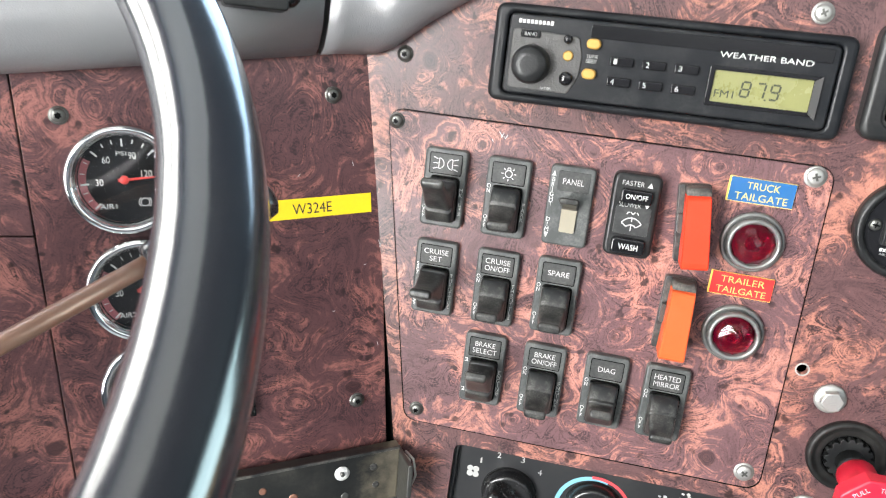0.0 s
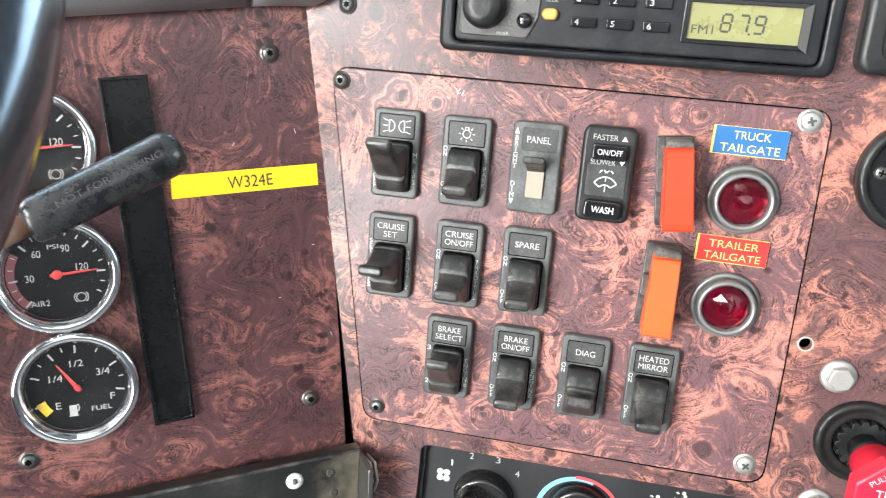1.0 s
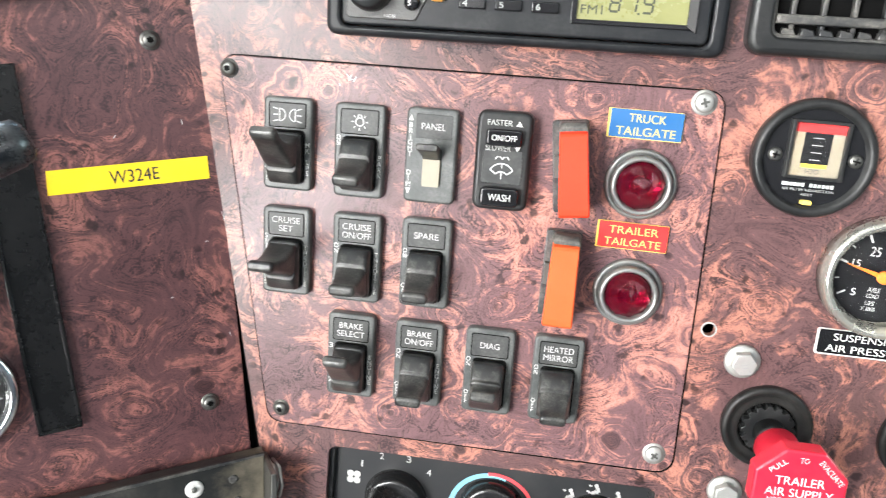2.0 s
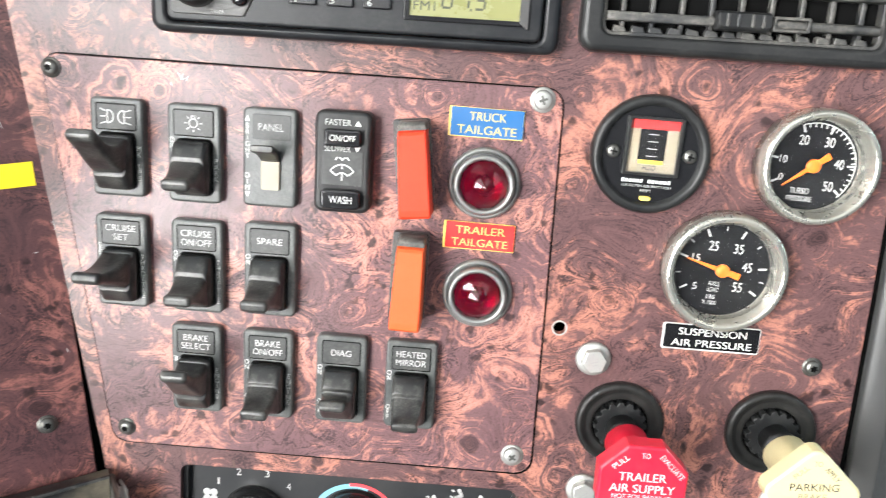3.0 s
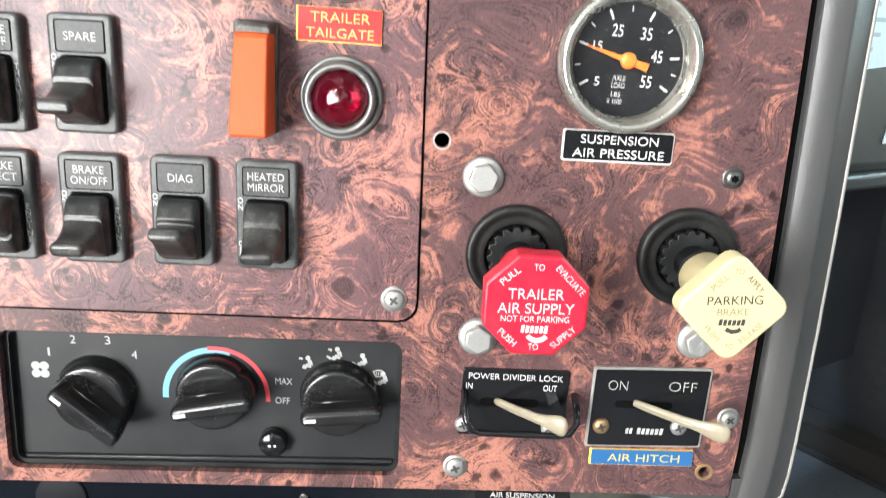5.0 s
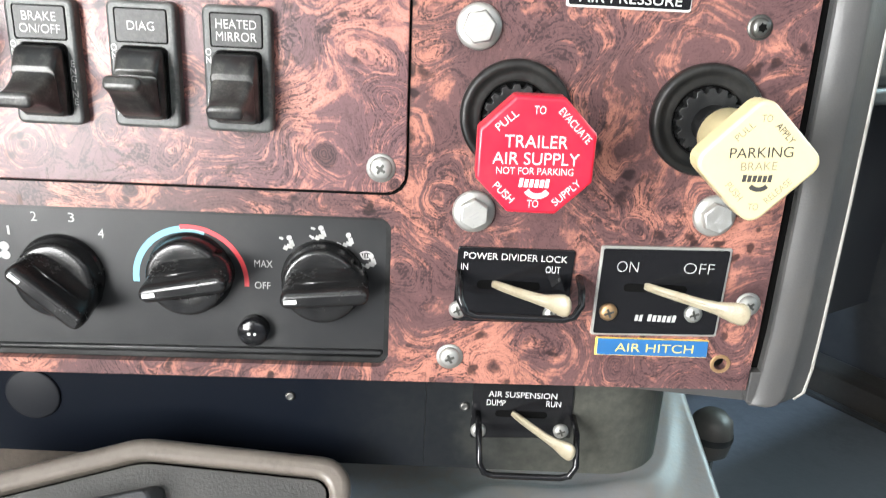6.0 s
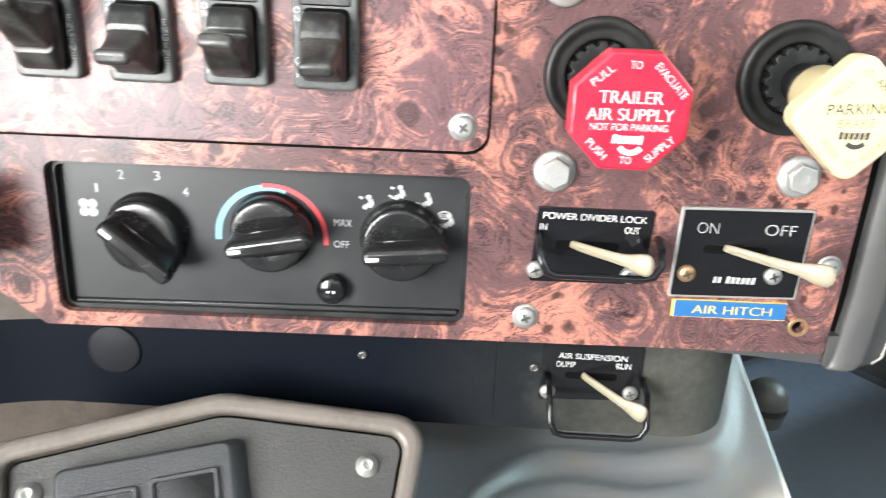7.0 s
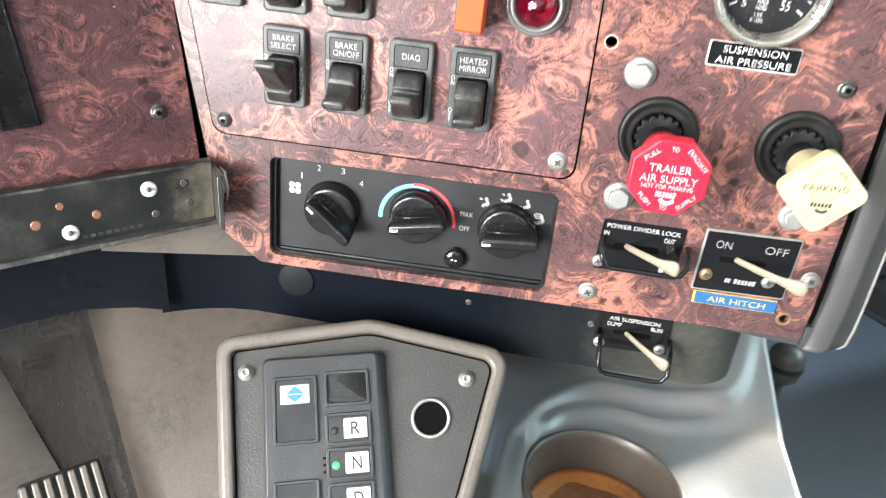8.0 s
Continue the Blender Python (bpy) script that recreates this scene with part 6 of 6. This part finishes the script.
part("rim", tube([(0.2215 * math.cos(a), 0.2215 * math.sin(a), 0) for a in (2 * math.pi * k / 128 for k in range(128))], 0.0118, 24, closed=True), WHEELSKIN, wheel)
part("hub", lathe([(0.070, -0.055), (0.075, -0.035), (0.072, -0.020), (0.050, -0.014), (0.0005, -0.012)], 40), BLACK, wheel)
for a in (118, 242):
    d = Vector((math.cos(radians(a)), math.sin(radians(a)), 0))
    part("spoke", tube([d * 0.06 + Vector((0, 0, -0.032)), d * 0.13 + Vector((0, 0, -0.020)), d * 0.216], [0.014, 0.010, 0.009], 12), WHEELSKIN, wheel)
column = solo("steering_column", tube([WHEEL - axle * 0.05, WHEEL - axle * 0.20, WHEEL - axle * 0.50], [0.040, 0.036, 0.034], 20), CABIN, Matrix.Identity(4), "dark steering column below the wheel", "steering column")
tip, base = Vector((-0.1297, -0.1158, 0.9759)), Vector((-0.1625, -0.1551, 0.9511))
way = (tip - base).normalized()
brake_lever = thing("hand_valve_lever", Matrix.Translation(base), "black trailer brake lever on a coppery rod", "brake lever")
part("rod", tube([way * -0.22, way * -0.10, way * 0.012], 0.0038, 14), RODMETAL, brake_lever, "coppery metal rod")
h = (tip - base).length
FADEDPRINT = plain_mat("print rubbed almost away", (0.075, 0.076, 0.076), 0.5)
HANDLE = plastic("scratched black handle plastic", (0.010, 0.011, 0.013), 0.30, 0.30, 0.1, 300, spec=0.5, wear_scale=140, dust_col=(0.20, 0.20, 0.20))
part("handle", tube([way * 0.0, way * 0.0015, way * 0.004, way * (h - 0.006), way * (h - 0.0018), way * h], [0.0062, 0.0076, 0.0080, 0.0084, 0.0076, 0.0050], 24), HANDLE, brake_lever, "scratched black plastic handle")
toward = Vector((0.18, -0.30, 0.06))
side_up = (toward - way * toward.dot(way)).normalized()
facing = axes(way, side_up.cross(way), side_up, (0, 0, 0))
lettering(brake_lever, "NOT FOR PARKING", 0.038, 0.0022, 0, 0, 0, FADEDPRINT).matrix_local = Matrix.Translation(way * h * 0.52 + side_up * 0.0086 + side_up.cross(way) * 0.001) @ facing

# ---- shift console ----
console = thing("shift_console", CON, "charcoal gear selector console with worn taupe rim", "console")
RIM_IN = [(0.0110, -0.160), (0.1080, -0.160), (0.1562, 0.0125), (0.0760, 0.0290), (-0.0106, 0.0150)]
inner_r = rounded(RIM_IN, [0.004, 0.004, 0.008, 0.030, 0.006], 5)
outer_r = rounded(grown(RIM_IN, 0.0090), [0.008, 0.008, 0.014, 0.034, 0.012], 5)
part("rim", rim(outer_r, inner_r, -0.040, 0.0050, 0.0042), BEIGE, console, "rounded taupe plastic rim")
part("face", prism(grown(inner_r, -0.0012), -0.012, -0.0006, 0.0004), CONSOLE, console)
part("gap", prism(grown(inner_r, 0.002), -0.020, -0.0040), VOID, console)
for u, v in ((0.0, 0.0015), (0.1378, 0.0010)):
    head = part("screw_head", lathe([(0.0050, -0.0006), (0.0050, 0.0006), (0.0034, 0.0010), (0.0030, 0.0034), (0.0014, 0.0038), (0.0012, 0.0026)], 22), STEEL, console, m=Matrix.Translation((u, v, 0)))
part("socket_ring", lathe([(0.0125, -0.0006), (0.0125, 0.0010), (0.0115, 0.0018), (0.0103, 0.0012), (0.0100, -0.004)], 36, closed=False), STEEL, console, "dull pale ring of an empty socket", m=Matrix.Translation((0.1156, -0.0237, 0)))
part("socket_hole", lathe([(0.0104, -0.001), (0.0104, 0.0002)], 30), VOID, console, m=Matrix.Translation((0.1156, -0.0237, 0)))

keypad = thing("gear_keypad", at(CON, 0.0458, 0.0122, -0.0006, 5.8), "slate push-button gear keypad, green neutral lamp lit", "gear selector")
part("body", loft([(0.0, 0.0018, -0.0825, 0.0765, 0.168, 0.004), (0.0030, 0.0016, -0.0825, 0.0757, 0.1675, 0.004), (0.0066, 0.0004, -0.0825, 0.0722, 0.1658, 0.004), (0.0083, 0.0, -0.0825, 0.0700, 0.1646, 0.004), (0.0090, 0.0, -0.0825, 0.0672, 0.1625, 0.003)]), KEYPAD, keypad)


def key_well(x0, x1, y0, y1):
    w, h, cx, cy = x1 - x0, y1 - y0, (x0 + x1) / 2, (y0 + y1) / 2
    part("key_well", rim(rrect(w + 0.0034, h + 0.0034, 0.0018, cx, cy), rrect(w - 0.0004, h - 0.0004, 0.0012, cx, cy), 0.0086, 0.0108, 0.0006), KEYPAD, keypad)
    return cx, cy, w, h


cx, cy, w, h = key_well(-0.0280, -0.0045, -0.0505, -0.0135)
part("rocker_key", loft([(0.0088, cx, cy, w, h, 0.001), (0.0100, cx, cy, w * 0.97, h * 0.98, 0.001)]), KEYCAP, keypad)
part("key_legend", prism(rrect(0.0178, 0.0116, 0.0010, cx, -0.0226), 0.0096, 0.0104, 0.0003), KEYWHITE, keypad, "white legend with a blue arrow sign")
part("arrow_sign", prism([(cx - 0.0055, -0.0222), (cx + 0.0055, -0.0222), (cx, -0.0180)], 0.0103, 0.0106), KEYBLUE, keypad)
part("arrow_sign", prism([(cx - 0.0055, -0.0230), (cx, -0.0272), (cx + 0.0055, -0.0230)], 0.0103, 0.0106), KEYBLUE, keypad)
cx, cy, w, h = key_well(-0.0285, -0.0050, -0.112, -0.0745)
part("rocker_key", loft([(0.0088, cx, cy, w, h, 0.001), (0.0100, cx, cy, w * 0.97, h * 0.98, 0.001)]), KEYCAP, keypad)
cx, cy, w, h = key_well(0.0030, 0.0272, -0.0300, -0.0120)
part("display", prism(rrect(w, h, 0.0008, cx, cy), 0.0084, 0.0090), DIAL, keypad, "dark blank display")
for k, letter in enumerate("RND"):
    y = -0.0453 - 0.0202 * k
    cx, cy, w, h = key_well(0.0028, 0.0272, y - 0.0078, y + 0.0078)
    part("key", loft([(0.0088, cx, cy, w, h, 0.001), (0.0104, cx, cy, w * 0.96, h * 0.95, 0.001)]), KEYCAP, keypad)
    part("key_legend", prism(rrect(0.0142, 0.0122, 0.0010, 0.0192, y), 0.0100, 0.0108, 0.0003), KEYWHITE, keypad, "white key legend")
    lettering(keypad, letter, 0.0054, 0.0074, 0.0192, y, 0.01095, BLACKPRINT)
    lamp = part("lamp_lens", lathe([(0.0023, 0.0100), (0.0022, 0.0110), (0.0010, 0.0114), (0.0001, 0.0114)], 16), GREENLED if letter == "N" else KEYCAP, keypad, "lit green lamp" if letter == "N" else "", m=Matrix.Translation((0.0066, y - 0.0008, 0)))
part("slot_marks", strokes([[(-0.0010, -0.0615 - 0.004 * k), (0.0008, -0.0615 - 0.004 * k)] for k in range(3)], 0.0014, 0.0090), VOID, keypad)

# ---- moulded engine cover ----
BROWNED = plastic("brown-stained grey plastic", (0.070, 0.058, 0.049), 0.42, 0.75, 0.3, 400, wear_scale=30, dust_col=(0.036, 0.024, 0.017))
BOWL = (0.1752, 0.0037)


def smooth(x):
    x = max(0.0, min(1.0, x))
    return x * x * (3 - 2 * x)


def curve_through(points, count=14):
    """A smooth line through a few points."""
    pts = [Vector(p) for p in points]
    pts = [pts[0] * 2 - pts[1]] + pts + [pts[-1] * 2 - pts[-2]]
    out = []
    for a, b, c, d in zip(pts, pts[1:], pts[2:], pts[3:]):
        for k in range(count):
            t = k / count
            out.append(0.5 * (2 * b + (c - a) * t + (2 * a - 5 * b + 4 * c - d) * t * t + (3 * b - a - 3 * c + d) * t ** 3))
    return np.array([tuple(p) for p in out])


# two moulded steps that run round the cup well and sweep away to the passenger's side
STEP_OUT = curve_through([(0.107, -0.40), (0.1072, -0.035), (0.1203, 0.0449), (0.1684, 0.0958), (0.2297, 0.0955), (0.2763, 0.1048), (0.3000, 0.165), (0.309, 0.25), (0.312, 0.30)])
STEP_IN = curve_through([(0.117, -0.40), (0.1168, -0.020), (0.1395, 0.0573), (0.1820, 0.0790), (0.2246, 0.0755), (0.2826, 0.0946), (0.316, 0.150)])


def beyond(line, x, y):
    """Distance from a line, positive on its outer side."""
    a, d = line[:-1], line[1:] - line[:-1]
    w = np.array((x, y)) - a
    t = np.clip((w * d).sum(1) / (d * d).sum(1), 0, 1)
    away = np.hypot(*(w - d * t[:, None]).T)
    k = int(away.argmin())
    return float(away[k]) * (1 if d[k, 0] * w[k, 1] - d[k, 1] * w[k, 0] > 0 else -1)


def cover_edge(y):
    return 0.3125 - 0.093 * (y - 0.099)


def cover_height(x, y):
    z = 0.601 + (0.50 * max(0.0, y - 0.085) + 0.20 * (min(y, 0.085) - 0.065)) * smooth((x - 0.200) / 0.09)
    z += 0.06 * smooth((y - 0.110) / 0.06) * smooth((0.23 - x) / 0.04)
    far, close = beyond(STEP_OUT, x, y), beyond(STEP_IN, x, y)
    fade = smooth((0.300 - x) / 0.05)
    z += 0.0075 * smooth(far / 0.013 + 0.5) * (0.35 + 0.65 * fade) + 0.0030 * math.exp(-(((far - 0.004) / 0.005) ** 2)) * fade
    z += 0.0050 * smooth(close / 0.011 + 0.5) * fade + 0.0030 * math.exp(-(((close - 0.002) / 0.0045) ** 2)) * fade
    z -= 0.50 * smooth((x - cover_edge(y)) / 0.030)
    return z


def height_field(x0, x1, y0, y1, step, height, keep=None, skew=None):
    bm, grid = bmesh.new(), {}
    nx, ny = int((x1 - x0) / step) + 1, int((y1 - y0) / step) + 1
    for i in range(nx):
        for j in range(ny):
            x, y = x0 + step * i, y0 + step * j
            x += skew(x, y) if skew else 0.0
            grid[i, j] = bm.verts.new((x, y, height(x, y)))
    for i in range(nx - 1):
        for j in range(ny - 1):
            if not keep or keep(x0 + step * (i + 0.5), y0 + step * (j + 0.5)):
                bm.faces.new((grid[i, j], grid[i + 1, j], grid[i + 1, j + 1], grid[i, j + 1])).smooth = True
    bmesh.ops.delete(bm, geom=[v for v in bm.verts if not v.link_faces], context="VERTS")
    return bm


cover = height_field(0.020, 0.42, -0.36, 0.30, 0.0035, cover_height, lambda x, y: math.hypot(x - BOWL[0], y - BOWL[1]) > 0.0535, lambda x, y: (cover_edge(y) - 0.312) * smooth((x - 0.22) / 0.09))
engine_cover = solo("engine_cover", cover, COVER, Matrix.Identity(4), "scuffed grey moulded engine cover with cup well", "engine cover")
part("cup_well", lathe([(0.0580, 0.5975), (0.0560, 0.6030), (0.0535, 0.6045), (0.0518, 0.6030), (0.0505, 0.5960), (0.0490, 0.5600), (0.0480, 0.5480)], 64, closed=False), BROWNED, engine_cover, "round cup well", m=Matrix.Translation((*BOWL, 0)))
part("well_floor", lathe([(0.0496, 0.5640), (0.0490, 0.5700), (0.0455, 0.5680), (0.0002, 0.5672)], 44), RUST, engine_cover, "rust-brown residue in the cup well", m=Matrix.Translation((*BOWL, 0)))
pool = [((0.0345 + 0.0022 * math.sin(3 * a + 1) + 0.0014 * math.sin(7 * a)) * math.cos(a), (0.0345 + 0.0022 * math.sin(3 * a + 1) + 0.0014 * math.sin(7 * a)) * math.sin(a)) for a in (math.tau * k / 60 for k in range(60))]
part("dried_pool", prism(pool, 0.5670, 0.5683, 0.0005), DRIED, engine_cover, "dark dried pool in the middle", m=Matrix.Translation((*BOWL, 0)))


# the tunnel's vinyl: flat top, a fold, a falling side and the sheet beside it
FOLD_FAR, FOLD_NEAR = Vector((-0.2025, 0.0122, 0.6614)), Vector((-0.1211, -0.0770, 0.5856))
DIP_FAR, DIP_NEAR = Vector((-0.7217, 0.4573, 0.2352)), Vector((-0.3227, 0.0944, 0.4095))
CAB_X = CAB.to_3x3() @ Vector((1, 0, 0))


def along_tunnel(s):
    """Cross-section of the vinyl at s along the fold, from the top's far side to the sheet."""
    fold, dip = FOLD_FAR.lerp(FOLD_NEAR, s), DIP_FAR.lerp(DIP_NEAR, s)
    across = (dip - fold)
    out = across.cross(FOLD_NEAR - FOLD_FAR).normalized()
    if out.x > 0:
        out = -out
    top_x = Vector((1, 0, 0))
    row = [fold + top_x * d + Vector((0, 0, 0.003 * math.sin(d * 40 + s * 3))) for d in (0.20, 0.18, 0.16, 0.13, 0.09, 0.06, 0.04, 0.026, 0.016)]
    row += [fold + top_x * 0.009 + Vector((0, 0, 0.004)), fold + Vector((0.003, 0, 0.0065)), fold + Vector((-0.003, 0, 0.0030))]
    for k in range(1, 15):
        w = k / 15
        edge = 0.60 * w if w < 0.57 else 0.342 * (1 - w) / 0.43
        puff = 0.020 * smooth((edge - s) / 0.026 + 0.5) * smooth(w / 0.12)
        row.append(fold + across * w + out * (puff - 0.012 * math.sin(math.pi * w)))
    row.append(dip + Vector((0, 0, 0.009)))
    for d in (0.02, 0.05, 0.09, 0.14, 0.20, 0.30):
        row.append(dip - CAB_X * d + Vector((0, 0, 0.012 * math.sin(d * 22 + s * 2))))
    return row


tunnel_cover = thing("tunnel_cover", Matrix.Identity(4), "taupe vinyl tunnel cover with a creased fold", "tunnel cover")
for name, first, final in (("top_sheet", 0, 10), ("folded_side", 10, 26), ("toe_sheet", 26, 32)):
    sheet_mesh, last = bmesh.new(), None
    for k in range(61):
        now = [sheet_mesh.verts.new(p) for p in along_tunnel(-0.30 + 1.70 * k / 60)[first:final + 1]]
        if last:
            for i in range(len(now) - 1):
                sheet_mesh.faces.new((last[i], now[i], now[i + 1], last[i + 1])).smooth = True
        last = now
    part(name, sheet_mesh, {"top_sheet": TUNNEL, "folded_side": SHADEDVINYL, "toe_sheet": TOEMAT}[name], tunnel_cover, {"top_sheet": "", "folded_side": "grey vinyl darkened for shade", "toe_sheet": "dusty grey-brown vinyl"}[name])

# ---- driver's footwell ----
PEDAL_U = Vector((0.70, 0.71, 0.02)).normalized()
PEDAL_N = PEDAL_U.cross(Vector((-0.45, 0.45, 0.77)).normalized()).normalized()
pedal_m = axes(PEDAL_U, PEDAL_N.cross(PEDAL_U), PEDAL_N, (-0.1930, -0.0475, 0.4998))
pedal = thing("pedal", pedal_m, "ribbed grey rubber pedal in the driver footwell", "pedal")
part("pad", prism(rrect(0.058, 0.110, 0.004), -0.010, 0.0, 0.002), RUBBER, pedal)
for k in range(7):
    part("rib", prism(rrect(0.0052, 0.106, 0.0015, -0.0246 + 0.0082 * k, 0), 0.0, 0.0045, 0.0015), BEIGE, pedal)
part("arm", tube([(0, 0.0, -0.008), (0, 0.0, -0.03), (0, -0.03, -0.10)], 0.008, 10), BLACK, pedal)

# ---- passenger side ----
face_m = CAB @ Matrix.Translation((0, 0.195, 0)) @ up_y
pass_dash = thing("passenger_dash", face_m, "dark grey passenger dash face with a pale lower edge", "dash panel")
part("dash_face", prism([(0.70, 0.838), (1.76, 0.838), (1.76, 1.045), (0.70, 1.045)], -0.30, 0.0, 0.012), CONSOLE, pass_dash)
part("upper_shelf", prism([(0.70, 1.050), (1.76, 1.050), (1.76, 1.10), (0.70, 1.10)], -0.30, 0.020, 0.012), CABIN, pass_dash)
part("lower_edge", prism([(0.70, 0.826), (1.76, 0.826), (1.76, 0.840), (0.70, 0.840)], -0.30, 0.006, 0.004), TRIM, pass_dash)
part("under_panel", prism([(0.70, 0.40), (1.76, 0.40), (1.76, 0.822), (0.70, 0.822)], -0.34, -0.30), CABIN, pass_dash)


def sheet(poly, label, bars):
    ob = thing("paper_notice", face_m, label, "paper notice", "papers on the dash")
    part("sheet", prism(poly, 0.0004, 0.0012), PAPER, ob)
    part("print", strokes(bars, 0.0035, 0.0012), PAPERINK, ob, "unreadable pale print")
    return ob


sheet([(0.985, 0.927), (1.052, 0.933), (1.050, 1.010), (0.977, 1.006)], "white printed notice stuck to the passenger dash", [[(0.992, 0.945 + 0.012 * k), (1.020 + 0.008 * (k % 3), 0.946 + 0.012 * k)] for k in range(5)])
sheet([(1.070, 0.866), (1.150, 0.868), (1.150, 0.925), (1.078, 0.918)], "small white notice stuck to the passenger dash", [[(1.085, 0.880 + 0.012 * k), (1.130, 0.881 + 0.012 * k)] for k in range(3)])
sheet([(0.950, 0.862), (0.993, 0.863), (1.000, 0.903), (0.955, 0.902)], "small white notice beside another on the dash", [[(0.958, 0.875 + 0.012 * k), (0.985, 0.876 + 0.012 * k)] for k in range(2)])
kick = solo("kick_plate", prism([(0.70, 0.20), (1.76, 0.20), (1.76, 0.30), (0.70, 0.30)], -0.50, -0.46), CABIN, face_m, "dark kick plate at the back of the footwell", "panel")
SILL = plastic("brown-grey sill plastic", (0.055, 0.048, 0.042), 0.42, 0.5, 0.3, 300, wear_scale=14, dust_col=(0.10, 0.09, 0.08))
sill = thing("door_sill", CAB, "dull brown sill along the foot of the passenger door", "door sill")
part("sill_body", prism([(1.715, -0.90), (1.779, -0.90), (1.779, 0.85), (1.715, 0.85)], 0.2002, 0.262, 0.010), SILL, sill)
part("sill_edge", prism([(1.700, -0.90), (1.7148, -0.90), (1.7148, 0.85), (1.700, 0.85)], 0.2002, 0.208, 0.003), TRIM, sill, "pale worn edge strip")
stub = thing("floor_lever", Matrix.Translation((0.357, 0.236, 0.0)), "dark brown round-headed lever beside the engine cover", "lever")
part("stem", tube([(0.0, 0.0, 0.2002), (0.0, 0.0, 0.40), (0.0, 0.0, 0.566)], 0.006, 12), BLACK, stub)
part("knob", lathe([(0.0080, 0.556), (0.0150, 0.562), (0.0168, 0.572), (0.0168, 0.580), (0.0150, 0.590), (0.0090, 0.596), (0.0003, 0.597)], 28), SILL, stub, "dusty brown rounded head")
part("band", lathe([(0.0171, 0.5735), (0.0174, 0.5750), (0.0174, 0.5778), (0.0171, 0.5790)], 28, closed=False), BLACK, stub, "black band round the head")
